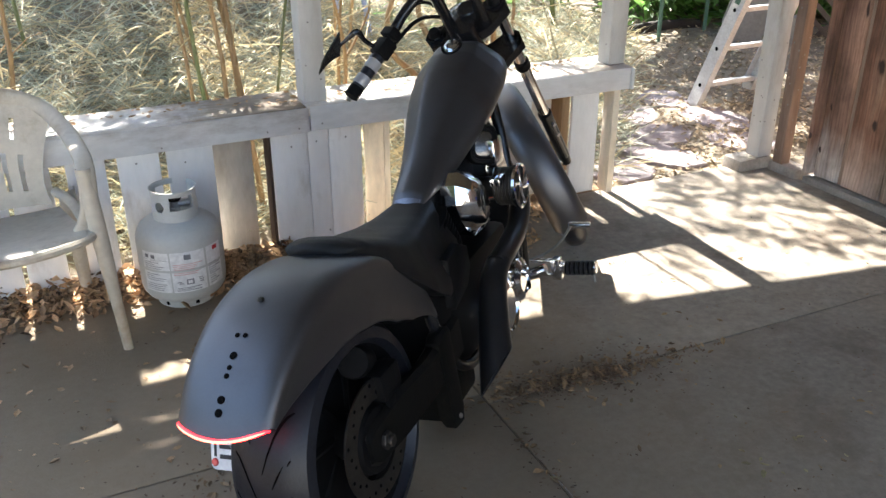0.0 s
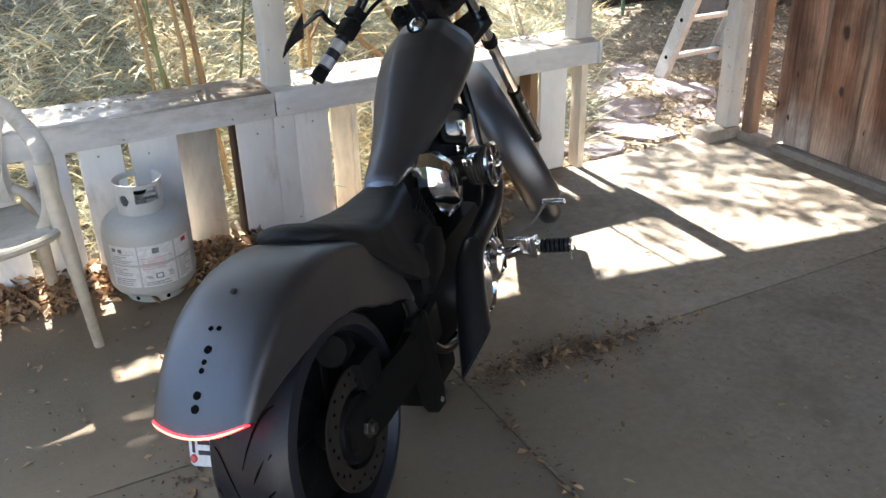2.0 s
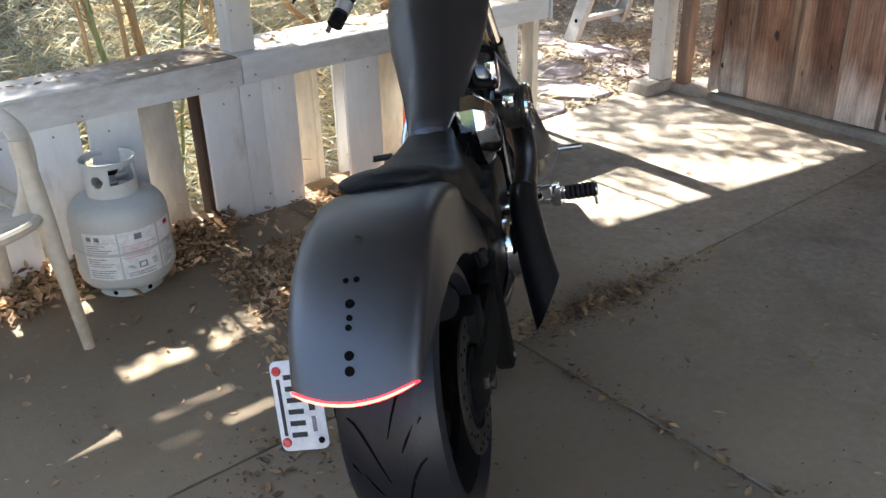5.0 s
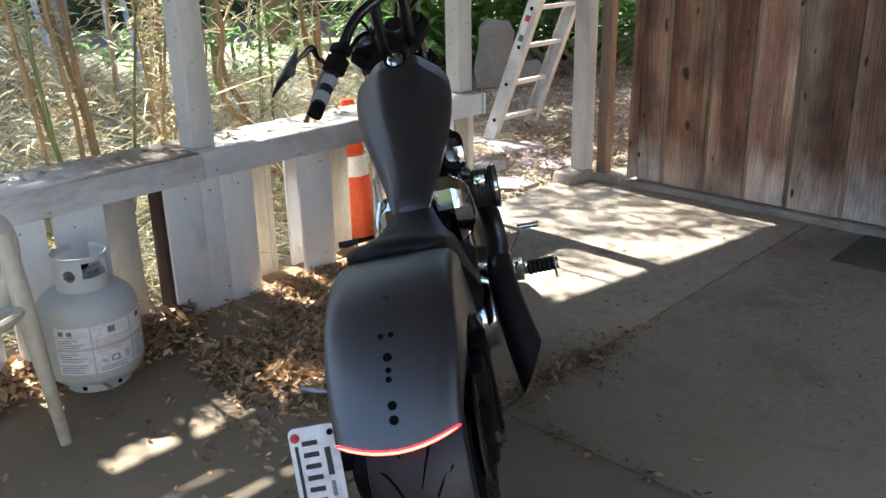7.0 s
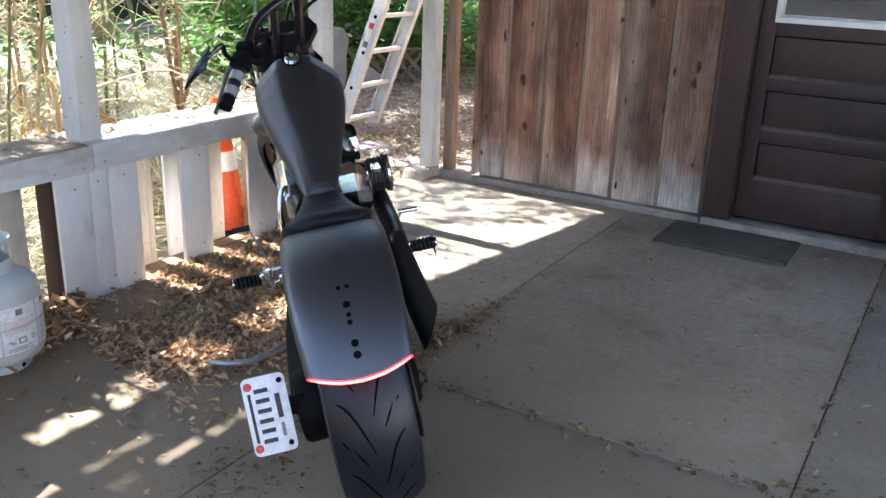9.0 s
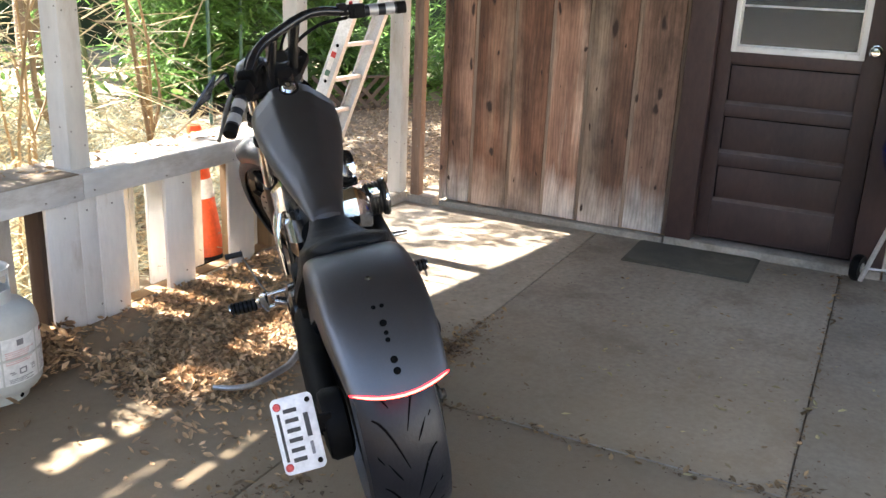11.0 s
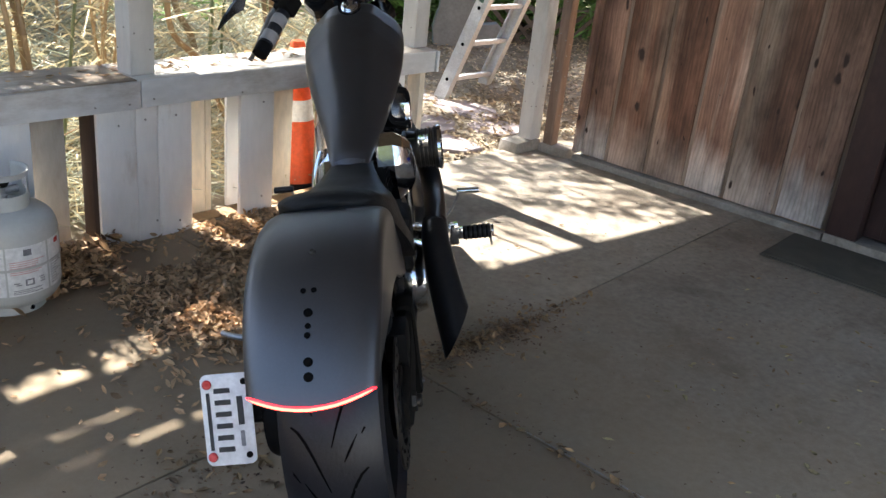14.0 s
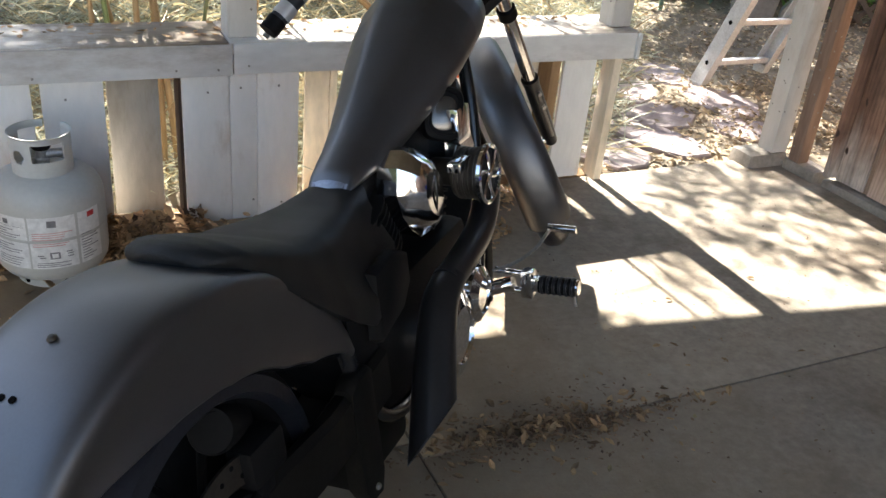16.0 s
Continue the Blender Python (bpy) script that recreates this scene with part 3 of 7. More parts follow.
# holes added to the roof to throw sun patches on the slab
SUN_HOLES = [(0.83, 1.03, 2.68, 2.87), (1.16, 1.295, 2.70, 2.86), (0.33, 0.52, 2.718, 2.822), (0.57, 0.76, 2.70, 2.86), (0.32, 0.52, 2.512, 2.546), (0.02, 0.25, 2.515, 2.558), (0.29, 0.38, 2.395, 2.425), (0.45, 0.58, 2.385, 2.425), (0.62, 0.80, 2.38, 2.418)]
sun_holes = [(a + 0.06, b + 0.06, c + SHIFT, d + SHIFT) for a, b, c, d in SUN_HOLES]
roof_piece(1.36, 3.52, back, eave)
lines = sorted({-0.5, 2.88 + SHIFT, *(c[2] for c in sun_holes), *(c[3] for c in sun_holes)})
for y0, y1 in zip(lines, lines[1:]):
    x = -0.86
    for a, b, c, d in sorted(q for q in sun_holes if q[2] <= y0 and q[3] >= y1):
        roof_piece(x, a, lambda _, v=y0: v, lambda _, v=y1: v)
        x = b
    roof_piece(x, 1.36, lambda _, v=y0: v, lambda _, v=y1: v)
solid("ceiling", bm, ROOFWOOD, "plain boarded porch ceiling, unseen, holed for sun patches", "ceiling", kind="structure", smooth=0)


# ---------------------------------------------------------------- the low rail wall
def bar_piece(name, x0, x1, y0, y1, z0, z1, material, parent, label="", bevel=0.004, rx=0, ry=0, rz=0):
    """A board of its own, with its origin at its foot so that it can lean a little."""
    cx, cy = (x0 + x1) / 2, (y0 + y1) / 2
    ob = part(name, box(x0 - cx, x1 - cx, y0 - cy, y1 - cy, 0, z1 - z0, bevel), material, parent, label)
    ob.matrix_basis = pose(cx, cy, z0, rx, ry, rz)
    return ob


rail = thing("porch_rail", "low white-painted board wall with a weathered cap plank", "railing", kind="structure")
RAIL_Y = 3.42
bar_piece("cap_plank", -3.2, 1.085, 3.405, 3.655, 0.548, 0.586, CAP_TOP, rail, "weathered cap plank with peeling paint")
bar_piece("cap_plank", 1.089, 2.555, 3.40, 3.65, 0.548, 0.586, CAP_R, rail, "white cap plank with worn paint", rz=-0.4)
bar_piece("fascia_board", -3.2, 1.092, 3.398, 3.420, 0.488, 0.581, WHITE_H, rail, "worn white fascia board")
bar_piece("fascia_board", 1.097, 2.540, 3.396, 3.418, 0.490, 0.583, WHITE_H, rail, "worn white fascia board", rz=-0.4)
bar_piece("end_cap", 2.542, 2.556, 3.38, 3.60, 0.490, 0.583, WHITE_H, rail)
# kind 0 white, 1 white, 2 bounce-lit; 3 white, 4 bounce-lit and 5 dingy and shaded, nailed to the far side of the studs
BOARDS = [(-0.62, -0.48, 0), (-0.46, -0.31, 0), (-0.29, -0.14, 0), (-0.11, 0.03, 0), (0.045, 0.178, 0), (0.227, 0.357, 0), (0.398, 0.541, 0), (0.565, 0.730, 0),
          (0.948, 1.085, 0), (1.088, 1.168, 0), (1.171, 1.303, 0), (1.514, 1.670, 0), (1.902, 2.070, 0), (2.310, 2.449, 6),
          (0.748, 0.898, 5), (1.362, 1.443, 4), (1.447, 1.473, 4), (1.545, 1.640, 3), (1.745, 1.868, 4), (2.112, 2.268, 4)]
for n_, (x0, x1, k) in enumerate(BOARDS):
    if n_ + 1 < len(BOARDS) and 0 < BOARDS[n_ + 1][0] - x1 < 0.008:
        x1 = BOARDS[n_ + 1][0] - 0.0004
    y0 = RAIL_Y + 0.004 if k < 3 else 3.478 if k == 6 else 3.552
    bar_piece("board", x0, x1, y0 + rnd.uniform(0, 0.006), y0 + 0.020, rnd.uniform(-0.004, -0.001), 0.546, BOUNCELIT if k in (2, 4) else DINGYSHADE if k == 5 else WHITE, rail,
              "white board coloured by bounced light" if k in (2, 4) else "", 0.0045, ry=rnd.uniform(-0.15, 0.15), rz=rnd.uniform(-0.4, 0.4))
nail_mesh = mesh_of("nail_head", disc((0, 0, 0), (0, -1, 0), 0.0035, 0.003, 8), STEEL)
for n_, (x0, x1, k) in enumerate(BOARDS):
    for z in (0.44, 0.06):
        if x0 > -0.3 and x1 - x0 > 0.07 and k < 3:
            o = new("nail_head", nail_mesh)
            o.parent = rail
            o.matrix_basis = pose((x0 + x1) / 2 + rnd.uniform(-0.03, 0.03), RAIL_Y + 0.0025, z + rnd.uniform(-0.015, 0.015))
for x in (0.12, 0.55, 0.93, 1.05, 1.14, 1.5, 1.9, 2.3):
    o = new("nail_head", nail_mesh)
    o.parent = rail
    o.matrix_basis = pose(x, 3.3968 - (0.003 if x < 1.09 else 0.006) * 0, 0.52 + rnd.uniform(-0.02, 0.03))
for x0, wood in ((-0.50, DARKWOOD), (0.941, DARKWOOD), (1.985, RAWWOOD), (2.243, RAWWOOD)):
    bar_piece("stud", x0, x0 + 0.038, 3.46, 3.535 if 0 < x0 < 1 else 3.55, -0.01, 0.546, wood, rail, "bare brown stud behind the boards", 0.003)
bar_piece("bottom_plate", -3.2, 2.5, 3.475, 3.548, -0.04, 0.0, RAWWOOD, rail, "", 0.003)


def white_post(x, y, w, z0, label, material=None):
    ob = thing("porch_post", label, "post", pose(x, y, z0), kind="structure")
    part("shaft", box(-w / 2, w / 2, -w / 2, w / 2, 0, ROOF_Z - z0, 0.006), material or POSTPAINT, ob)
    bm = bmesh.new()
    for k in range(14):
        a = rnd.uniform(0.06, 1.0)
        if k % 2:
            disc((rnd.uniform(-0.4, 0.4) * w, -w / 2, a), (0, -1, 0), 0.0035, 0.003, 8, bm)
        else:
            disc((-w / 2, rnd.uniform(-0.4, 0.4) * w, a), (-1, 0, 0), 0.0035, 0.003, 8, bm)
    part("nail_head", bm, STEEL, ob, "rusty nail heads")
    return ob


white_post(1.135, 3.497, 0.09, 0.5865, "white-painted square post standing on the rail")
white_post(2.512, 3.505, 0.085, 0.5865, "white-painted square post at the rail end")
bar_piece("end_post", 2.486, 2.520, 3.425, 3.50, 0.0, 0.546, BOUNCELIT, rail)
white_post(-1.35, 3.497, 0.092, 0.5865, "white-painted square post standing on the rail")
white_post(3.377, 3.412, 0.085, 0.060, "white-painted square post on a concrete pad by the steps")
bp = white_post(3.420, 3.300, 0.058, 0.048, "bare brown timber post beside the white one", OLDWOOD)
solid("post_pad", box(3.225, 3.44, 3.368, 3.50, -0.06, 0.0595, 0.03), CURB, "rough concrete pad under the white post", "pad", kind="structure")
bm = box(3.395, 3.50, 3.18, 3.36, -0.05, 0.0475, 0.02)
solid("trim_block", bm, CURB, "rough concrete footing between the post and the wall corner", "footing", kind="structure")

# ---------------------------------------------------------------- door
door = thing("door_1", "dark brown panelled door with a white-framed glass light", "door", pose(WALL_X, 0, 0), kind="structure")
D0, D1, DX = 0.935, 1.688, 0.045      # the leaf's edges and its face behind the wall line
bm = box(DX, DX + 0.04, D0, 1.035, 0.055, 2.03, 0.003)
box(DX, DX + 0.04, 1.618, D1, 0.055, 2.03, 0.003, bm=bm)
for z0, z1 in ((0.055, 0.250), (0.435, 0.500), (0.685, 0.745), (0.94, 1.0), (1.80, 2.03)):
    box(DX, DX + 0.04, 1.035, 1.618, z0, z1, 0.003, bm=bm)
leaf = part("leaf", bm, DOORBROWN, door)
for z0, z1 in ((0.250, 0.435), (0.500, 0.685), (0.745, 0.94)):
    part("panel", box(DX + 0.022, DX + 0.034, 1.030, 1.623, z0 - 0.004, z1 + 0.004, 0.002), DOORBROWN, leaf)
    # dark strips paint the recess's shade along its top and one side
    part("recess", box(DX + 0.0195, DX + 0.022, 1.0355, 1.6175, z1 - 0.007, z1 - 0.0005), NEARBLACK, leaf, smooth=0)
    part("recess", box(DX + 0.0195, DX + 0.022, 1.6125, 1.6178, z0 + 0.016, z1 - 0.007), NEARBLACK, leaf, smooth=0)
    ledge = [[Vector((x, y, z)) for x, z in ((DX + 0.001, z0 - 0.001), (DX + 0.003, z0 + 0.003), (DX + 0.021, z0 + 0.016), (DX + 0.021, z0 - 0.001))] for y in (1.0355, 1.6175)]
    part("moulding", loft(ledge), DOORLEDGE, leaf, "sloping ledge coloured as lit", smooth=0)
bm = box(DX - 0.012, DX + 0.03, 1.028, 1.052, 1.0, 1.80, 0.003)
box(DX - 0.012, DX + 0.03, 1.600, 1.624, 1.0, 1.80, 0.003, bm=bm)
box(DX - 0.012, DX + 0.03, 1.052, 1.600, 1.0, 1.026, 0.003, bm=bm)
box(DX - 0.012, DX + 0.03, 1.052, 1.600, 1.78, 1.80, 0.003, bm=bm)
part("window_frame", bm, WHITE, door, "white aluminium window frame")
bm = box(DX - 0.006, DX + 0.02, 1.053, 1.064, 1.027, 1.78, 0.002)
box(DX - 0.006, DX + 0.02, 1.588, 1.599, 1.027, 1.78, 0.002, bm=bm)
box(DX - 0.006, DX + 0.02, 1.064, 1.588, 1.214, 1.224, 0.002, bm=bm)
box(DX - 0.006, DX + 0.02, 1.064, 1.588, 1.027, 1.037, 0.002, bm=bm)
part("glazing_bar", bm, ALUM, door, "aluminium glazing bar")
pane = part("pane", box(DX + 0.006, DX + 0.010, 1.06, 1.592, 1.03, 1.78), GREYPANE, door, smooth=0)
pane.visible_shadow = False
m = pose(DX, 0.985, 1.045) @ pose(0, 0, 0, 0, -90, 0)
knob = part("knob", lathe([(0.001, 0.062), (0.018, 0.06), (0.027, 0.05), (0.028, 0.04), (0.020, 0.028), (0.011, 0.02), (0.011, 0.008), (0.028, 0.006), (0.030, 0.0)], 20, m), CHROME, door, "round chrome knob")
bm = box(-0.026, 0.09, D1 + 0.004, 1.823, 0.03, 2.12, 0.004)
box(-0.026, 0.09, 0.79, D0 - 0.004, 0.03, 2.12, 0.004, bm=bm)
box(-0.026, 0.09, 0.79, 1.823, 2.035, 2.12, 0.004, bm=bm)
part("door_frame", bm, DOORBROWN, door)
part("sill", box(-0.04, 0.09, 0.79, 1.823, -0.02, 0.040, 0.006), CURB, door, "worn pale concrete sill")
# what shows dimly through the glass
solid("curtain", box(5.1, 5.14, 0.2, 1.15, 0.3, 2.2, 0.01), CURTAIN, "pale curtain hanging in the dim room", "curtain")
bm = box(4.2, 4.5, 1.05, 1.5, 0.0, 1.25, 0.02)
solid("cabinet", bm, BLACKSATIN, "dark cabinet standing in the dim room", "cabinet")

plate = thing("wall_plate", "small white plate fixed to the plank wall", "plate", pose(WALL_X - 0.006, 0.735, 1.165))
part("cover", box(-0.005, 0.003, -0.035, 0.035, -0.055, 0.055, 0.002), WHITE, plate)

# ---------------------------------------------------------------- motorcycle
bike = thing("motorcycle", "matte dark grey chopper motorcycle leaning on its side stand", "motorcycle", pose(0.696, 1.847, 0.0, -11.0, 0, 42.4))
AX = Vector((0, 0, 0.277))             # rear axle


def bp_(name, bm, material, parent=None, label="", smooth=38):
    return part(name, bm, material, parent or bike, label, smooth)


def polar(th, r, y):
    """A point round the rear axle: th degrees up from straight behind."""
    return Vector((-r * math.cos(radians(th)), y, AX.z + r * math.sin(radians(th))))


def tyre_profile(R, w, rim):
    return [(rim, -w * 0.36), (rim + 0.012, -w * 0.44), (R - 0.055 * R / 0.28, -w * 0.5), (R - 0.030, -w * 0.47), (R - 0.013, -w * 0.36), (R - 0.004, -w * 0.2), (R, 0),
            (R - 0.004, w * 0.2), (R - 0.013, w * 0.36), (R - 0.030, w * 0.47), (R - 0.055 * R / 0.28, w * 0.5), (rim + 0.012, w * 0.44), (rim, w * 0.36)]


def wheel(c, R, w, rim, spokes, m=None):
    """The bodies of a wheel whose axle runs along y through c."""
    t = (m or Matrix()) @ Matrix.Translation(c) @ pose(0, 0, 0, -90, 0, 0)
    tyre = lathe(tyre_profile(R, w, rim), 56, t, closed=True)
    rb = lathe([(rim - 0.004, -w * 0.36), (rim + 0.006, -w * 0.4), (rim + 0.006, -w * 0.36), (rim - 0.02, -w * 0.2), (rim - 0.022, w * 0.2), (rim + 0.006, w * 0.36), (rim + 0.006, w * 0.4),
                (rim - 0.004, w * 0.36), (rim - 0.034, w * 0.2), (rim - 0.034, -w * 0.2)], 48, t, closed=True)
    lathe([(0.012, -0.06), (0.05, -0.055), (0.055, 0), (0.05, 0.055), (0.012, 0.06)], 24, t, rb)
    arms = []
    for k in range(spokes):
        a = 2 * math.pi * k / spokes
        for s in (-1, 1):
            arms.append(tube([t @ Vector((0.04 * math.cos(a), 0.04 * math.sin(a), 0.02 * s)), t @ Vector(((rim - 0.02) * math.cos(a + 0.25 * s), (rim - 0.02) * math.sin(a + 0.25 * s), 0.02 * s))], [0.016, 0.011], 8))
    return tyre, rb, arms


tyre, rb, arms = wheel(AX, 0.279, 0.196, 0.205, 7)
rear_wheel = bp_("rear_wheel", rb, BLACKSATIN, label="black cast rear wheel")
bp_("tyre", tyre, RUBBER, rear_wheel, "wide black rear tyre")
for a_ in arms:
    bp_("spoke", a_, BLACKSATIN, rear_wheel)
# tread grooves
gv, gf = [], []


def tyre_r(y):
    pr = tyre_profile(0.279, 0.196, 0.205)
    return float(np.interp(y, [p[1] for p in pr], [p[0] for p in pr]))


def groove(y0, t0, y1, t1, w, bow=0.0):
    n = 7
    base = len(gv)
    for k in range(n + 1):
        u = k / n
        y, th = y0 + (y1 - y0) * u, t0 + (t1 - t0) * u + bow * math.sin(math.pi * u)
        ww = w * (0.35 + 0.65 * math.sin(math.pi * min(1, u * 1.1 + 0.02)))
        dy, dt = (y1 - y0), (t1 - t0) * 0.0049
        ln = math.hypot(dy, dt) or 1
        for s in (-1, 1):
            yy = y - s * ww * dt / ln
            tt = th + s * ww * dy / ln / 0.0049
            gv.append(tuple(polar(tt, tyre_r(yy) + 0.0007, yy)))
        if k:
            b = base + 2 * k
            gf.append((b - 2, b - 1, b + 1, b))


for th in range(-180, 180, 36):
    groove(0.004, th, 0.090, th + 27, 0.0030, 9)
    groove(-0.006, th + 18, -0.090, th + 45, 0.0030, 9)
    groove(0.024, th - 6, 0.050, th + 4, 0.0024)
    groove(-0.026, th + 12, -0.052, th + 22, 0.0024)
    groove(0.058, th + 4, 0.082, th + 12, 0.0022)
    groove(-0.060, th + 22, -0.083, th + 30, 0.0022)
ob = new("tread_groove", data("tread_groove", gv, gf, NEARBLACK))
ob.parent = rear_wheel
ob["label"] = "curved tread grooves"

bm = lathe([(0.090, -0.0025), (0.138, -0.0025), (0.138, 0.0025), (0.090, 0.0025)], 48, Matrix.Translation((0, -0.112, AX.z)) @ pose(0, 0, 0, -90, 0, 0), closed=True)
bp_("brake_disc", bm, DISCDARK, rear_wheel, "drilled steel brake disc")
hole_mesh = mesh_of("disc_hole", disc((0, 0, 0), (0, -1, 0), 0.0042, 0.0012, 10), NEARBLACK)


def disc_hole(place, parent):
    o = new("disc_hole", hole_mesh)
    o.parent = parent
    o.matrix_basis = place


for k in range(30):
    a = 2 * math.pi * k / 30
    r = (0.106, 0.128, 0.117)[k % 3]
    disc_hole(Matrix.Translation((r * math.cos(a), -0.1152, AX.z + r * math.sin(a))), rear_wheel)
bm = lathe([(0.02, -0.02), (0.074, -0.012), (0.08, 0.0), (0.074, 0.012), (0.02, 0.02)], 28, Matrix.Translation((0, -0.105, AX.z)) @ pose(0, 0, 0, -90, 0, 0))
bp_("hub", bm, BLACKSATIN, rear_wheel)
bm = disc((0, -0.137, AX.z), (0, 1, 0), 0.022, 0.014, 6, bevel=0.002)
disc((0, -0.145, AX.z), (0, 1, 0), 0.014, 0.02, 16, bm, 0.003)
disc((0, -0.128, AX.z), (0, 1, 0), 0.026, 0.006, 20, bm)
bp_("axle_nut", bm, DISCDARK, rear_wheel, "chrome axle nut")


def beam(stations, bm=None, b=0.012):
    """A bevelled beam along x from (x, y inner, y outer, z low, z high)."""
    rings = []
    for x, ya, yb, lo, hi in stations:
        rings.append([Vector((x, y, z)) for y, z in ((ya, lo + b), (ya, hi - b), (ya + (b if yb > ya else -b), hi), (yb - (b if yb > ya else -b), hi), (yb, hi - b), (yb, lo + b), (yb - (b if yb > ya else -b), lo), (ya + (b if yb > ya else -b), lo))])
    return loft(rings, bm)


swing = bp_("swingarm", beam([(-0.055, -0.108, -0.130, 0.245, 0.312), (-0.03, -0.106, -0.134, 0.228, 0.330), (0.10, -0.102, -0.134, 0.214, 0.338), (0.28, -0.085, -0.128, 0.206, 0.318), (0.50, -0.07, -0.115, 0.212, 0.330)]), SWINGBLACK, label="broad flat black swingarm")
bp_("swingarm_tube", tube([(0.0, 0.14, 0.277), (0.3, 0.135, 0.30), (0.52, 0.11, 0.35)], [0.04, 0.045, 0.05], 12, curve=3), SWINGBLACK, swing)
bm = beam([(0.335, -0.090, -0.128, 0.10, 0.33), (0.352, -0.088, -0.131, 0.070, 0.345), (0.392, -0.088, -0.131, 0.066, 0.35), (0.415, -0.090, -0.126, 0.10, 0.34)], b=0.008)
box(0.36, 0.58, -0.10, 0.10, 0.075, 0.20, 0.02, bm)
bracket = bp_("pivot_bracket", bm, SWINGBLACK, label="black bracket hanging below the swingarm pivot")
bp_("bracket_bolt", disc((0.372, -0.133, 0.098), (0, 1, 0), 0.007, 0.008, 12, bevel=0.002), STEEL, bracket)
# solid dish that closes the wheel behind the disc
bp_("wheel_dish", lathe([(0.03, -0.010), (0.10, -0.016), (0.19, -0.022), (0.196, -0.018), (0.10, -0.008), (0.03, -0.002)], 40, Matrix.Translation((0, -0.035, AX.z)) @ pose(0, 0, 0, 90, 0, 0), closed=True), BLACKSATIN, rear_wheel)
bm = box(0.035, 0.125, -0.135, -0.085, 0.345, 0.415, 0.012)
box(0.05, 0.085, -0.132, -0.118, 0.30, 0.35, 0.005, bm)
bp_("brake_caliper", bm, BLACKSATIN)
bm = lathe([(0.001, -0.05), (0.034, -0.05), (0.038, -0.045), (0.038, 0.04), (0.034, 0.05), (0.001, 0.05)], 24, Matrix.Translation((0.07, -0.06, 0.43)) @ pose(0, 0, 0, 20, -62, 0))
bp_("spring_cover", bm, BLACKSATIN, label="glossy black cylinder inside the fender")
bm = lathe([(0.02, 0.0), (0.075, 0.0), (0.088, 0.008), (0.09, 0.05), (0.082, 0.062), (0.05, 0.068), (0.001, 0.068)], 32, Matrix.Translation((0.0, 0.098, AX.z)) @ pose(0, 0, 0, -90, 0, 0))
bp_("final_drive", bm, BLACKSATIN, label="round black final drive housing")

# rear fender
SK = ((31, 0.405), (36, 0.392), (42, 0.365), (50, 0.335), (59, 0.308), (70, 0.285), (85, 0.268), (100, 0.26), (130, 0.268), (145, 0.30), (158, 0.365), (164, 0.392))
FR = 0.4165


def skirt(th):
    return float(np.interp(th, [a for a, b in SK], [b for a, b in SK]))


# half section: (y, drop below the crown), then (y, share of the way from the corner down to the arch edge)
CROWN = ((0, 0), (0.048, 0.0011), (0.083, 0.0042), (0.1010, 0.0078), (0.1130, 0.0128), (0.1190, 0.0190), (0.1220, 0.0270), (0.1228, 0.036))
SIDE = ((0.1212, 0.12), (0.1188, 0.32), (0.1180, 0.55), (0.1196, 0.75), (0.1224, 0.90), (0.1250, 1.0))


def fender_ring(u, grow=0.0):
    """The fender's section at u from the rear rim (0) to the front end (1)."""
    half = []
    for k, (y, d) in enumerate(CROWN + SIDE):
        th0 = 33.0 + 3.4 * (y / 0.112) ** 2
        th = th0 + (163 - th0) * u
        low = max(FR - skirt(th), 0.027)
        deep = min(1.0, max(0.0, (low - 0.04) / 0.08))
        if k < len(CROWN):
            d = min(d, low)
        else:
            y = 0.1230 + (y - 0.1230) * deep
            d = min(0.036, low) + d * max(low - 0.036, 0.002)
        taper = 1 - 0.10 * max(0.0, (0.25 - u) / 0.25) ** 1.5
        half.append((th, FR - d + grow, y * taper * (1 + grow * 4)))
    return [polar(th, r, -y) for th, r, y in half[:0:-1]] + [polar(th, r, y) for th, r, y in half]


outer = [fender_ring(k / 44) for k in range(45)]
inner = [fender_ring(k / 44, -0.004) for k in range(45)]
bm = loft([o + i[::-1] for o, i in zip(outer, inner)])
fender = bp_("rear_fender", bm, GREYPAINT, label="wide satin grey rear fender")
# near-black sheet added to darken the space under the fender
sheet = [[AX + Vector(((p - AX).x * 0.972, p.y * 0.925, (p - AX).z * 0.972)) for p in fender_ring(0.03 + 0.94 * k / 30)] for k in range(31)]
bp_("fender_liner", loft([r + [AX + (p - AX) * 0.99 for p in r[::-1]] for r in sheet]), NEARBLACK, fender, "near-black sheet added under the fender")
rim_pts = [p + Vector((-0.002, 0, -0.003)) for p in fender_ring(0.0)[8:-8]]
strip = bp_("light_strip", tube(rim_pts, [0.0016, 0.0034, 0.0040, 0.0040, 0.0040, 0.0034, 0.0016], 8, curve=2), LEDRED, fender, "glowing red light strip along the fender rim")
bp_("light_core", tube([p + Vector((-0.0030, 0, 0.0005)) for p in rim_pts[1:-1]], [0.0008, 0.0022, 0.0024, 0.0024, 0.0022, 0.0008], 8, curve=2), LEDCORE, fender, "white-hot core of the light strip")
for th, y, r in ((61.1, 0.0100, 0.0050), (61.1, -0.0085, 0.0050), (55, 0, 0.0080), (51.6, 0, 0.0052), (49.3, 0.001, 0.0054), (43, 0, 0.0080), (39.6, 0, 0.0082)):
    c = polar(th, FR + 0.0006, y)
    n_ = polar(th, 1, 0) - polar(th, 0, 0)
    bm = disc(c, n_, r, 0.002, 18)
    bp_("bolt_hole", bm, NEARBLACK, fender)
c = polar(73.5, FR + 0.002, 0)
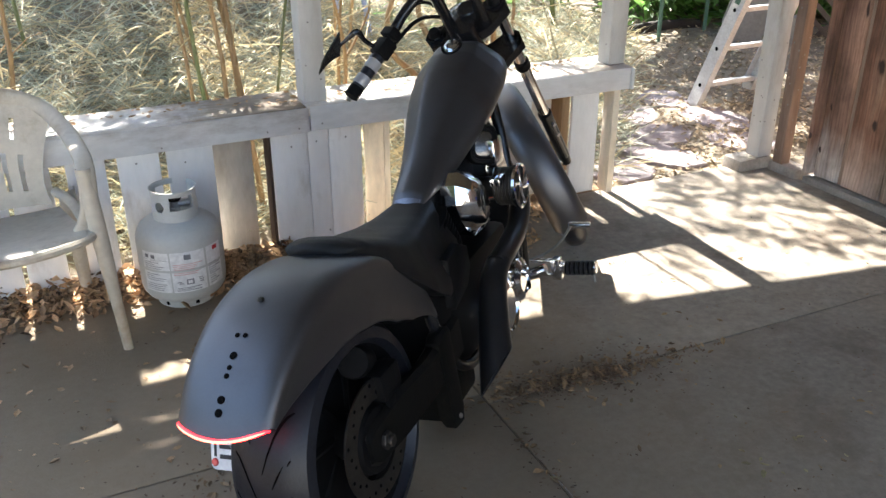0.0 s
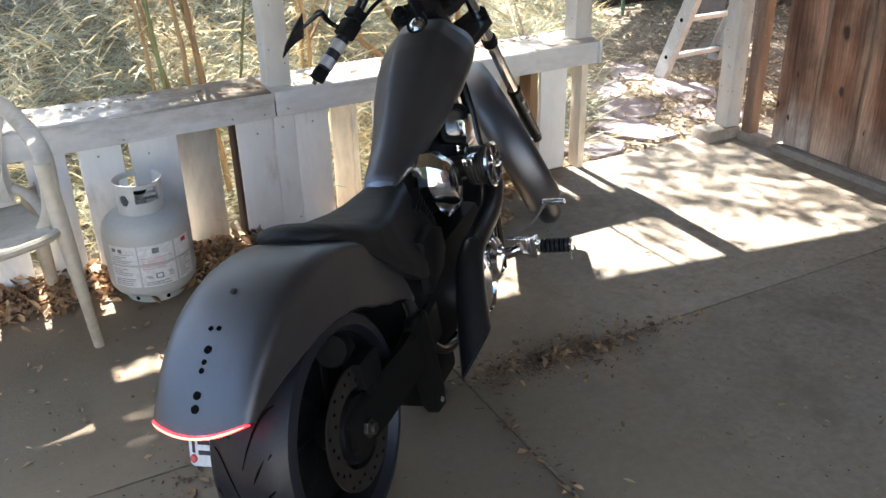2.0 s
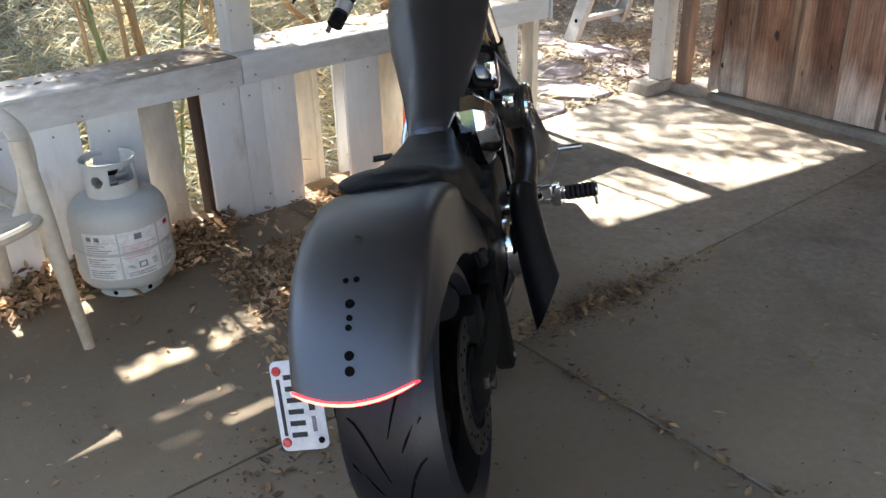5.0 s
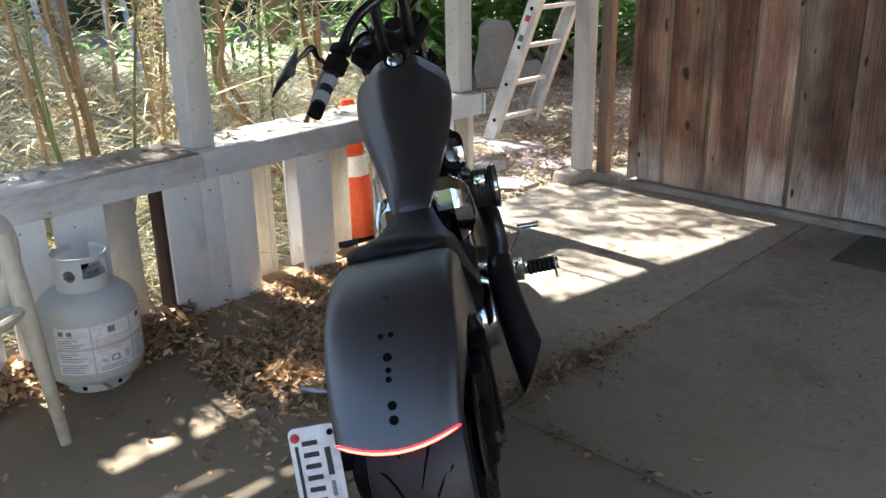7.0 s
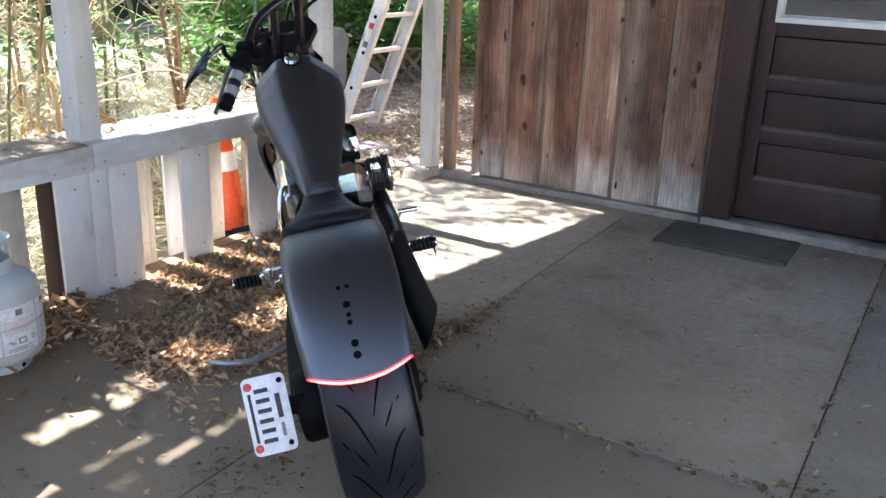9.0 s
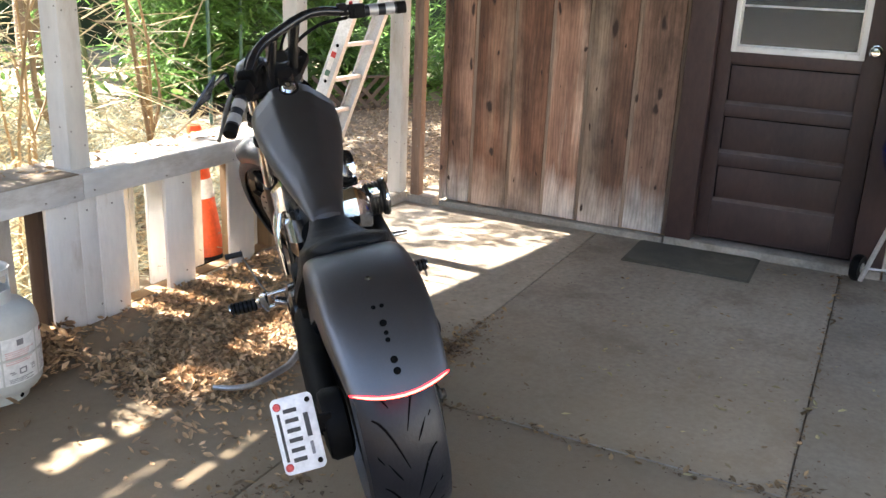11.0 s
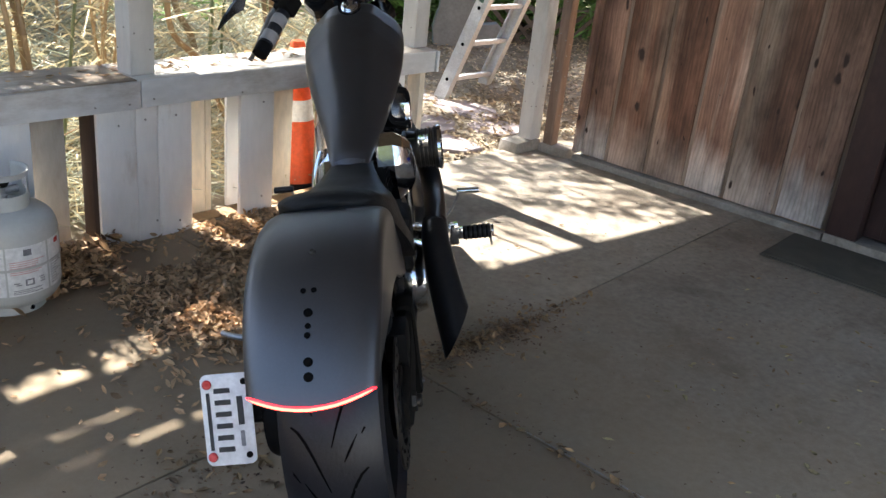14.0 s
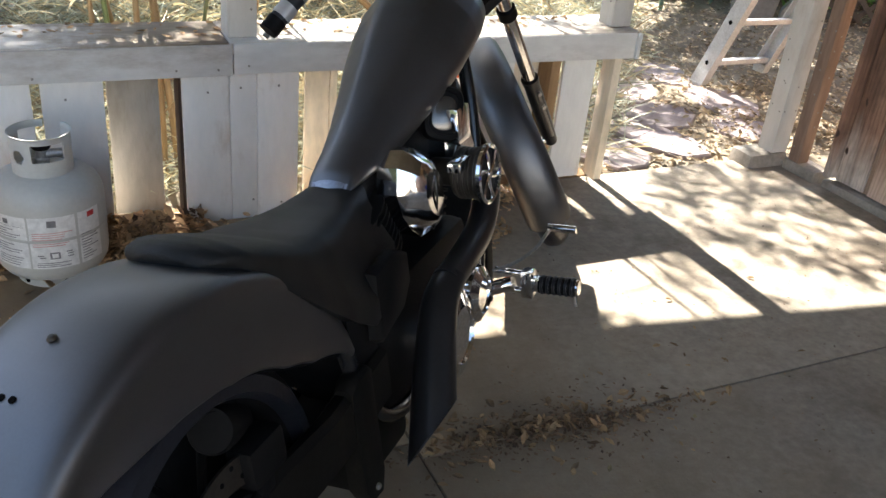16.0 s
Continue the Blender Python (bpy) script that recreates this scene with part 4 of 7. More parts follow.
bm = disc(c, polar(73.5, 1, 0) - polar(73.5, 0, 0), 0.0072, 0.007, 16, bevel=0.003)
bp_("bolt", bm, DISCDARK, fender, "worn steel bolt")

# plate
PM = Matrix.Translation((-0.082, 0.225, 0.322)) @ pose(0, 0, 0, 0, 20, 0) @ pose(0, 0, 0, 0, 0, 0)
def plate_ring(x, grow=0.0, r=0.014):
    """A rounded rectangle for the plate at depth x."""
    return [PM @ Vector((x, sy * (0.050 + grow - r) + r * math.cos(a), sz * (0.0915 + grow - r) + r * math.sin(a)))
            for sy, sz, q in ((1, 1, 0), (-1, 1, 1), (-1, -1, 2), (1, -1, 3)) for a in (math.pi / 2 * (q + k / 5) for k in range(6))]


plate_t = bp_("number_plate", loft([plate_ring(-0.0015, -0.0008), plate_ring(-0.0008), plate_ring(0.0008), plate_ring(0.0015, -0.0008)]), PLATEWHITE, label="small white number plate turned on its side")


def on_plate(y0, y1, z0, z1, mat, name):
    return bp_(name, box(-0.0028, -0.0012, y0, y1, z0, z1, m=PM), mat, plate_t, smooth=0)


for k in range(6):
    z = 0.066 - k * 0.0235
    on_plate(-0.008, 0.024, z - 0.013, z - 0.003, INKBLACK, "bar")
on_plate(-0.032, -0.020, -0.012, 0.045, INKBLACK, "bar")
on_plate(-0.030, -0.022, -0.055, -0.024, INK, "bar")
on_plate(0.033, 0.040, -0.060, 0.055, INKBLACK, "bar")
for y, z in ((0.036, 0.072), (0.037, -0.073)):
    bp_("reflector", disc(PM @ Vector((-0.004, y, z)), PM.to_3x3() @ Vector((-1, 0, 0)), 0.0095, 0.006, 20, bevel=0.002), REDLENS, plate_t, "round red reflector")
for y, z in ((-0.037, 0.074), (-0.036, -0.073)):
    bp_("screw", disc(PM @ Vector((-0.003, y, z)), PM.to_3x3() @ Vector((-1, 0, 0)), 0.0065, 0.005, 12, bevel=0.0015), BLACKSATIN, plate_t)
bm = box(-0.070, -0.055, 0.14, 0.24, 0.30, 0.345, 0.004)
tube([(-0.07, 0.17, 0.32), (-0.01, 0.15, 0.30)], 0.012, 8, bm)
bp_("plate_bracket", bm, BLACKSATIN)

# seat
SEAT = [(0.085, 0.030, 0.700, 0.690, 0.025), (0.089, 0.056, 0.705, 0.687, 0.050), (0.097, 0.078, 0.710, 0.684, 0.072), (0.112, 0.095, 0.712, 0.678, 0.088), (0.14, 0.108, 0.708, 0.664, 0.104), (0.20, 0.120, 0.684, 0.612, 0.124),
        (0.27, 0.124, 0.651, 0.535, 0.142), (0.34, 0.118, 0.634, 0.465, 0.150), (0.41, 0.102, 0.624, 0.42, 0.145), (0.48, 0.084, 0.622, 0.42, 0.130), (0.545, 0.066, 0.628, 0.44, 0.115), (0.60, 0.056, 0.632, 0.47, 0.10)]


def seat_ring(x, w, top, bot, wb):
    h = top - bot
    arch = 0.020 * min(1.0, max(0.0, (0.34 - x) / 0.14))
    pts = [(-wb, bot), (-wb * 1.0, bot + h * 0.20), (-(0.45 * w + 0.55 * wb), bot + h * 0.42), (-(0.8 * w + 0.2 * wb), bot + h * 0.62), (-w, bot + h * 0.77), (-w * 0.95, bot + h * 0.88), (-w * 0.84, bot + h * 0.955), (-w * 0.64, top - h * 0.012), (-w * 0.35, top), (0, top - 0.001)]
    pts = [(a, b - arch * min(1.0, (a / max(w, 0.06)) ** 2)) for a, b in pts]
    pts += [(-a, b) for a, b in pts[:-1][::-1]]
    return [Vector((x + 0.010 * min(1.2, abs(a) / 0.10) ** 2, a, b)) for a, b in pts]


dense = []
for k in range(49):
    u = SEAT[0][0] + (SEAT[-1][0] - SEAT[0][0]) * (k / 48) ** 1.5
    dense.append(seat_ring(*[float(np.interp(u, [s[0] for s in SEAT], [s[j] for s in SEAT])) for j in range(5)]))
seat = bp_("seat", loft(dense), LEATHER, label="black vinyl solo seat", smooth=60)
for s in (-1, 1):
    bp_("seat_bolt", disc((0.118, 0.0755 * s, 0.668), (-0.3, 0.3 * s, 1), 0.006, 0.012, 12, bevel=0.002), CHROME, seat, "small chrome bolt")

# tank
TANK = [(0.553, 0.042, 0.624, 0.617), (0.556, 0.047, 0.628, 0.615), (0.578, 0.053, 0.654, 0.612), (0.585, 0.055, 0.658, 0.612), (0.65, 0.068, 0.695, 0.615), (0.72, 0.083, 0.742, 0.630), (0.80, 0.104, 0.797, 0.658), (0.88, 0.126, 0.855, 0.690), (0.95, 0.140, 0.902, 0.722),
        (1.01, 0.1455, 0.936, 0.750), (1.06, 0.1445, 0.952, 0.772), (1.10, 0.136, 0.950, 0.790), (1.13, 0.121, 0.938, 0.806), (1.152, 0.097, 0.918, 0.822), (1.166, 0.066, 0.897, 0.836), (1.172, 0.035, 0.882, 0.846)]


def tank_ring(x, w, top, bot):
    h = top - bot
    soft = max(0.0, min(1.0, (0.74 - x) / 0.12))
    half = [(0.0, top), (0.22 * w, top - 0.001), (0.40 * w, top - 0.005), (0.49 * w, top - 0.013), (0.57 * w, top - h * 0.14), (0.70 * w, top - h * 0.23), (0.86 * w, top - h * 0.33), (0.965 * w, top - h * 0.45), (w, top - h * 0.58), (0.96 * w, top - h * 0.73),
            (0.83 * w, top - h * 0.87), (0.60 * w, top - h * 0.965), (0.32 * w, bot), (0.0, bot)]
    oval = [(w * math.sin(math.pi * k / 13), (top + bot) / 2 + h / 2 * math.cos(math.pi * k / 13)) for k in range(14)]
    half = [(a + (c - a) * soft * 0.8, b + (d - b) * soft * 0.8) for (a, b), (c, d) in zip(half, oval)]
    ring = half + [(-a, b) for a, b in half[1:-1][::-1]]
    return [Vector((x, a, b)) for a, b in ring]


dense = []
for u in sorted({t[0] for t in TANK} | {0.60 + 0.0117 * k for k in range(48)}):
    dense.append(tank_ring(u, *[float(np.interp(u, [s[0] for s in TANK], [s[j] for s in TANK])) for j in (1, 2, 3)]))
tank = bp_("fuel_tank", loft(dense), GREYPAINT, label="satin grey teardrop fuel tank with creased sides", smooth=50)
mod = tank.modifiers.new("soft", 'SUBSURF')
mod.levels, mod.render_levels = 1, 1
lip = []
for x in (0.5540, 0.557, 0.562, 0.566):
    r_ = tank_ring(x, *[float(np.interp(x, [s[0] for s in TANK], [s[j] for s in TANK])) for j in (1, 2, 3)])
    c_ = sum(r_, Vector()) / len(r_)
    lip.append([c_ + (p - c_) * 1.0 + (p - c_).normalized() * 0.0012 for p in r_[-4:] + r_[:5]])
bm = loft([q + [p - Vector((0, 0, 0.002)) for p in q[::-1]] for q in lip])
bp_("tail_lip", bm, SKYSHEEN, tank, "rolled tail lip of the tank, sky sheen in its colour")
tn = Vector((-0.55, 0, 0.83)).normalized()
cm = Matrix.Translation(Vector((1.025, 0, 0.948))) @ tn.to_track_quat('Z', 'Y').to_matrix().to_4x4()
cm = cm @ Matrix.Scale(0.72, 4)
cap = bp_("fuel_cap", lathe([(0.036, 0.0), (0.036, 0.006), (0.031, 0.010), (0.031, 0.013), (0.026, 0.018), (0.012, 0.021), (0.001, 0.021)], 28, cm), CHROME, tank, "chrome fuel cap")
bp_("cap_ring", lathe([(0.036, 0.003), (0.046, 0.003), (0.046, 0.008), (0.036, 0.008)], 28, cm, closed=True), BLACKGLOSS, tank)

# frame, engine
bm = tube([(0.35, 0, 0.47), (0.6, 0, 0.55), (0.9, 0, 0.68), (1.15, 0, 0.86)], 0.03, 10, curve=3)
for s in (-1, 1):
    tube([(1.17, 0.02 * s, 0.86), (1.11, 0.075 * s, 0.66), (1.05, 0.10 * s, 0.40), (1.0, 0.10 * s, 0.19), (0.9, 0.10 * s, 0.14), (0.55, 0.10 * s, 0.15), (0.42, 0.10 * s, 0.26), (0.36, 0.10 * s, 0.44)], 0.017, 10, bm, 4)
tube([(1.14, 0, 0.99), (1.27, 0, 0.82)], 0.034, 14, bm)
bp_("frame", bm, BLACKGLOSS)
rings = [[Vector((x, y, z)) for y, z in ((-w_, lo), (w_, lo), (w_, hi), (-w_, hi))] for x, w_, lo, hi in ((0.60, 0.045, 0.48, 0.62), (0.75, 0.055, 0.48, 0.66), (0.90, 0.06, 0.50, 0.74), (1.04, 0.055, 0.52, 0.80), (1.12, 0.04, 0.60, 0.83))]
bp_("frame_cover", loft(rings), BLACKSATIN, label="black cover between tank and engine")
bm = box(0.98, 1.02, -0.085, 0.085, 0.30, 0.62, 0.008, m=pose(0.10, 0, -0.06, 0, 8, 0))
bp_("radiator", bm, BLACKSATIN)
bm = box(0.47, 0.98, -0.105, 0.105, 0.15, 0.42, 0.04)
box(0.40, 0.56, -0.10, 0.10, 0.26, 0.52, 0.03, bm)
fins = []
for k, (x, tilt) in enumerate(((0.66, -26), (0.88, 26))):
    mm = Matrix.Translation((x, 0, 0.45)) @ pose(0, 0, 0, 0, tilt, 0)
    fins.append(lathe([(r_, 0.018 * j + h_) for j in range(8) for r_, h_ in ((0.066, 0.0), (0.084, 0.002), (0.084, 0.008), (0.066, 0.010))], 20, mm))
engine = bp_("engine", bm, BLACKSATIN, label="black V-twin engine")
for f_ in fins:
    bp_("cylinder", f_, BLACKSATIN, engine, "finned black cylinder")


def head_cover(outline, y0, y1, y2, k, label):
    """A polished cover: an outline in the plane of the wheels, swelling outwards in flat facets."""
    cx, cz = sum(a for a, b in outline) / len(outline), sum(b for a, b in outline) / len(outline)
    rings = []
    for y, f in ((y0, 0.97), (y1, 1.0), (y1 + (y2 - y1) * 0.5, 0.25 * k + 0.70), (y1 + (y2 - y1) * 0.85, 0.55 * k + 0.36), (y2, k)):
        rings.append([Vector((cx + (a - cx) * f, y, cz + (b - cz) * f)) for a, b in outline])
    return bp_("head_cover", loft(rings), CHROME, engine, label, smooth=24)


head_cover([(0.680, 0.668), (0.715, 0.664), (0.750, 0.648), (0.778, 0.610), (0.790, 0.560), (0.785, 0.500), (0.760, 0.462), (0.720, 0.466), (0.680, 0.498), (0.648, 0.540), (0.632, 0.590), (0.645, 0.642)], -0.06, -0.105, -0.150, 0.52, "polished chrome rear head cover")
bp_("cover_seam", tube([(0.735, -0.130, 0.640), (0.715, -0.152, 0.595), (0.712, -0.152, 0.545), (0.722, -0.134, 0.485)], 0.0025, 8, curve=3), BLACKGLOSS, engine)
head_cover([(0.90, 0.66), (0.97, 0.66), (1.0, 0.58), (0.96, 0.53), (0.88, 0.55)], -0.06, -0.10, -0.13, 0.7, "polished chrome front head cover")
head_cover([(0.76, 0.58), (0.86, 0.58), (0.87, 0.52), (0.80, 0.45), (0.74, 0.46), (0.71, 0.52)], 0.06, 0.095, 0.115, 0.66, "polished chrome rear head cover")
head_cover([(0.90, 0.66), (0.97, 0.66), (1.01, 0.58), (0.97, 0.50), (0.88, 0.54)], 0.06, 0.10, 0.135, 0.62, "polished chrome front head cover")
for s, x, z, r in ((-1, 0.765, 0.215, 0.108), (-1, 0.905, 0.245, 0.072), (1, 0.74, 0.26, 0.10), (1, 0.92, 0.25, 0.065)):
    m = Matrix.Translation((x, 0.105 * s, z)) @ pose(0, 0, 0, -90 * s, 0, 0)
    bp_("side_cover", lathe([(r, 0), (r, 0.02), (r * 0.92, 0.045), (r * 0.6, 0.058), (r * 0.58, 0.052), (0.001, 0.052)], 32, m), CHROME if s < 0 else BLACKGLOSS, engine, "round engine cover")
bp_("cylinder_trim", tube([(0.88, 0.12, 0.575), (0.85, 0.145, 0.50), (0.83, 0.145, 0.38)], 0.009, 10, curve=4), CHROME, engine)
bp_("cylinder_trim", tube([(0.98, 0.12, 0.58), (0.965, 0.145, 0.50), (0.93, 0.145, 0.38)], 0.009, 10, curve=4), CHROME, engine)
bp_("left_cover", box(0.90, 1.0, 0.09, 0.12, 0.52, 0.56, 0.010), CHROME, engine)

# side panels below the seat
for s in (-1, 1):
    rings = []
    for y, k in ((0.118, 1.0), (0.132, 0.96), (0.138, 0.85)):
        c = Vector((0.50, 0, 0.46))
        rings.append([Vector((c.x + (px - c.x) * k, y * s, c.z + (pz - c.z) * k)) for px, pz in ((0.435, 0.38), (0.46, 0.36), (0.56, 0.385), (0.60, 0.43), (0.60, 0.49), (0.53, 0.525), (0.45, 0.51))])
    bp_("side_panel", loft(rings), BLACKSATIN)

# exhaust
head = [(0.90, -0.11, 0.58), (0.928, -0.16, 0.555), (0.918, -0.178, 0.50), (0.84, -0.19, 0.447), (0.72, -0.195, 0.425), (0.635, -0.192, 0.412)]
exhaust = bp_("exhaust", tube(head, 0.031, 16, curve=6), EXHAUSTBLACK, label="black exhaust pipe sweeping down to a slash-cut muffler")



def muffler(pts, r0, r1, cut):
    """A pipe cut aslant so that it is longer on its inner side."""
    path = smooth_path(pts, 6)
    n, rings = 24, []
    for i, p in enumerate(path):
        u = i / (len(path) - 1)
        d = (path[min(i + 1, len(path) - 1)] - path[max(i - 1, 0)]).normalized()
        side = Vector((0, 1, 0))
        side = (side - d * side.dot(d)).normalized()
        up = side.cross(d)
        if up.z < 0:
            up = -up
        r = r0 + (r1 - r0) * u
        k = max(0.0, (u - 0.55) / 0.45)
        rings.append([p + r * (0.85 * math.cos(a) * up + math.sin(a) * side) + d * ((0.35 * math.cos(a) + math.sin(a)) * cut * k) for a in (2 * math.pi * j / n for j in range(n))])
    last = rings[-1]
    c = sum(last, Vector()) / n
    rings.append([c + (q - c) * 0.95 for q in last])
    rings.append([c + (q - c) * 0.90 - (path[-1] - path[-3]).normalized() * 0.09 for q in last])
    return loft(rings)


bp_("muffler", muffler([(0.655, -0.193, 0.417), (0.60, -0.192, 0.388), (0.555, -0.199, 0.342), (0.495, -0.212, 0.272), (0.432, -0.229, 0.198)], 0.034, 0.046, 0.060), EXHAUSTBLACK, exhaust, "slash-cut black muffler")

# air cleaner
AC = Vector((0.826, -0.218, 0.574))
am = Matrix.Translation(AC) @ pose(0, 0, 0, 90, 0, 0) @ pose(0, 0, 0, 0, 0, 0)
air = bp_("air_cleaner", lathe([(0.02, -0.062), (0.050, -0.062), (0.052, -0.055), (0.052, -0.012), (0.06, -0.008), (0.06, 0.0), (0.05, 0.001), (0.001, 0.001)], 36, am), DISCDARK, label="dark metal air cleaner with a chrome fan cover")
bm = bmesh.new()
for k in range(4):
    lathe([(0.052, -0.056 + k * 0.011), (0.055, -0.054 + k * 0.011), (0.055, -0.051 + k * 0.011), (0.052, -0.049 + k * 0.011)], 32, am, bm, closed=True)
lathe([(0.02, -0.12), (0.030, -0.12), (0.030, -0.06), (0.02, -0.06)], 20, am, bm, closed=True)
bp_("filter_rib", bm, DISCDARK, air)
bm = lathe([(0.054, 0.0), (0.0635, 0.0), (0.0635, 0.008), (0.059, 0.011), (0.054, 0.008)], 40, am, closed=True)
bp_("chrome_ring", bm, CHROME, air)
for k in range(6):
    a = 2 * math.pi * k / 6 + 0.3
    pts = [am @ Vector((r * math.cos(a + 0.5 * r / 0.06), r * math.sin(a + 0.5 * r / 0.06), 0.006)) for r in (0.008, 0.025, 0.04, 0.056)]
    bp_("spoke", tube(pts, [0.0035, 0.004, 0.0048, 0.0055], 6), CHROME, air)
bp_("centre_cap", disc(am @ Vector((0, 0, 0.006)), am.to_3x3() @ Vector((0, 0, 1)), 0.011, 0.010, 16, bevel=0.003), CHROME, air)
bp_("bracket", box(0.745, 0.81, -0.195, -0.165, 0.60, 0.622, 0.004), CHROME, air, "chrome bracket")

# ignition housing below the tank
hn = Vector((-0.72, -0.62, 0.30)).normalized()
hu = (Vector((0.30, -0.12, 0.94)) - hn * hn.dot(Vector((0.30, -0.12, 0.94)))).normalized()
hm = Matrix.Translation((0.868, -0.112, 0.688)) @ Matrix((hu.cross(hn), hu, hn)).transposed().to_4x4()


def rounded(w, h, z, p=0.55):
    return [hm @ Vector((w * math.copysign(abs(math.cos(a)) ** p, math.cos(a)), h * math.copysign(abs(math.sin(a)) ** p, math.sin(a)), z)) for a in (2 * math.pi * k / 24 for k in range(24))]


switch = bp_("switch_housing", loft([rounded(0.030, 0.04, -0.06), rounded(0.042, 0.056, -0.035), rounded(0.044, 0.060, 0.0), rounded(0.040, 0.055, 0.012), rounded(0.033, 0.046, 0.014), rounded(0.031, 0.044, 0.008)]), BLACKSATIN, label="black rounded housing under the tank", smooth=50)
bp_("face_plate", loft([rounded(0.027, 0.037, 0.006, 0.7), rounded(0.027, 0.037, 0.011, 0.7), rounded(0.024, 0.034, 0.013, 0.7)]), FACEGLASS, switch, "grey face plate")
bp_("key_switch", disc(hm @ Vector((-0.060, -0.004, 0.0)), hn, 0.016, 0.03, 16, bevel=0.004), BLACKSATIN, switch)
bp_("indicator", disc(hm @ Vector((-0.060, -0.004, 0.0165)), hn, 0.0035, 0.003, 10), GREENLIGHT, switch, "small green light")
bp_("coil_cover", box(0.86, 0.93, -0.15, -0.11, 0.62, 0.70, 0.012), CHROME, engine)

# controls
for s in (-1, 1):
    bm = tube([(1.0, 0.265 * s, 0.238), (1.0, 0.352 * s, 0.238)], 0.021, 16)
    peg = bp_("foot_peg", bm, BLACKSATIN, label="ribbed black rubber foot peg")
    bm = bmesh.new()
    for k in range(6):
        disc((1.0, (0.274 + 0.0145 * k) * s, 0.238), (0, 1, 0), 0.0235, 0.0075, 16, bm, 0.002)
    bp_("rib", bm, RUBBER, peg)
    bp_("peg_cap", disc((1.0, 0.357 * s, 0.238), (0, 1, 0), 0.020, 0.008, 16, bevel=0.002), CHROME, peg)
    bm = bmesh.new()
    for z in (0.216, 0.262):
        tube([(1.0, 0.155 * s, z + 0.004), (1.0, 0.245 * s, z)], 0.0075, 10, bm)
    box(0.980, 1.020, min(0.222 * s, 0.252 * s), max(0.222 * s, 0.252 * s), 0.205, 0.272, 0.006, bm)
    box(0.985, 1.015, min(0.250 * s, 0.268 * s), max(0.250 * s, 0.268 * s), 0.222, 0.256, 0.005, bm)
    bp_("peg_mount", bm, CHROME, peg, "chrome peg mount")
    tube_bm = tube([(0.99, 0.10 * s, 0.20), (1.0, 0.20 * s, 0.235)], 0.018, 10)
    bp_("peg_bracket", tube_bm, CHROME, peg)
bp_("peg_feeler", tube([(1.0, -0.35, 0.217), (1.0, -0.352, 0.19)], 0.004, 8), STEEL, peg)
bp = bp_("brake_pedal", tube([(0.935, -0.175, 0.295), (1.0, -0.208, 0.290), (1.06, -0.238, 0.302), (1.112, -0.262, 0.334)], 0.0042, 10, curve=4), STEEL, label="chrome brake pedal")
bp_("pedal_pad", tube([(1.112, -0.256, 0.338), (1.112, -0.326, 0.336)], 0.0095, 14), CHROME, bp)
bp = bp_("shift_lever", tube([(1.03, 0.20, 0.225), (1.11, 0.235, 0.262), (1.150, 0.262, 0.325), (1.158, 0.275, 0.362), (1.165, 0.285, 0.377)], 0.0032, 10, curve=4), STEEL, label="thin bent steel shift lever")
bp_("lever_pad", tube([(1.165, 0.274, 0.377), (1.165, 0.336, 0.377)], 0.0105, 14), RUBBER, bp)
STAND = [(0.93, 0.10, 0.13), (0.87, 0.16, 0.082), (0.811, 0.203, 0.072), (0.758, 0.250, 0.079), (0.705, 0.300, 0.090), (0.679, 0.344, 0.097), (0.674, 0.400, 0.108), (0.690, 0.452, 0.118)]
bp_("side_stand", tube(STAND, [0.014, 0.013, 0.012, 0.011, 0.010, 0.009, 0.009, 0.008], 10, curve=5), SILVER, label="bent silver side stand with a hooked foot")

# ---- front end, turned to the left about the steering axis
HEADP = Vector((1.22, 0, 0.93))
RAKE, STEER = radians(37), radians(32)
UPA = Vector((-math.sin(RAKE), 0, math.cos(RAKE)))
FWD = Vector((math.cos(RAKE), 0, math.sin(RAKE)))
TURNED = Matrix.Translation(HEADP) @ Matrix.Rotation(STEER, 4, UPA)


def st(u, lat, w):
    """A place on the front end: ahead of, left of and up along the steering axis."""
    return TURNED @ (FWD * u + Vector((0, lat, 0)) + UPA * w)


SAX = (st(0, 0, 1) - st(0, 0, 0)).normalized()
OFF, FR_R = 0.05, 0.325
k_ax = (0.93 + FWD.z * OFF - FR_R) / UPA.z
C0 = FWD * OFF - UPA * k_ax
tyre, rb, arms = wheel(C0, FR_R, 0.095, 0.265, 9, TURNED)
front_wheel = bp_("front_wheel", rb, BLACKGLOSS, label="narrow black front wheel turned to the left")
bp_("tyre", tyre, RUBBER, front_wheel)
for a_ in arms:
    bp_("spoke", a_, BLACKSATIN, front_wheel)
dm = TURNED @ Matrix.Translation(C0 + Vector((0, 0.055, 0))) @ pose(0, 0, 0, -90, 0, 0)
bp_("brake_disc", lathe([(0.075, -0.0025), (0.15, -0.0025), (0.15, 0.0025), (0.075, 0.0025)], 40, dm, closed=True), STEEL, front_wheel, "drilled steel brake disc")
for k in range(30):
    a = 2 * math.pi * k / 30
    r = (0.10, 0.135, 0.118)[k % 3]
    disc_hole(dm @ Matrix.Translation((r * math.cos(a), r * math.sin(a), 0.0032)) @ pose(0, 0, 0, 90, 0, 0) @ Matrix.Scale(1.4, 4), front_wheel)
bp_("disc_carrier", lathe([(0.03, -0.006), (0.078, -0.004), (0.078, 0.004), (0.03, 0.006)], 24, dm), SILVER, front_wheel)
# long front fender over the back of the wheel
rings_o, rings_i = [], []
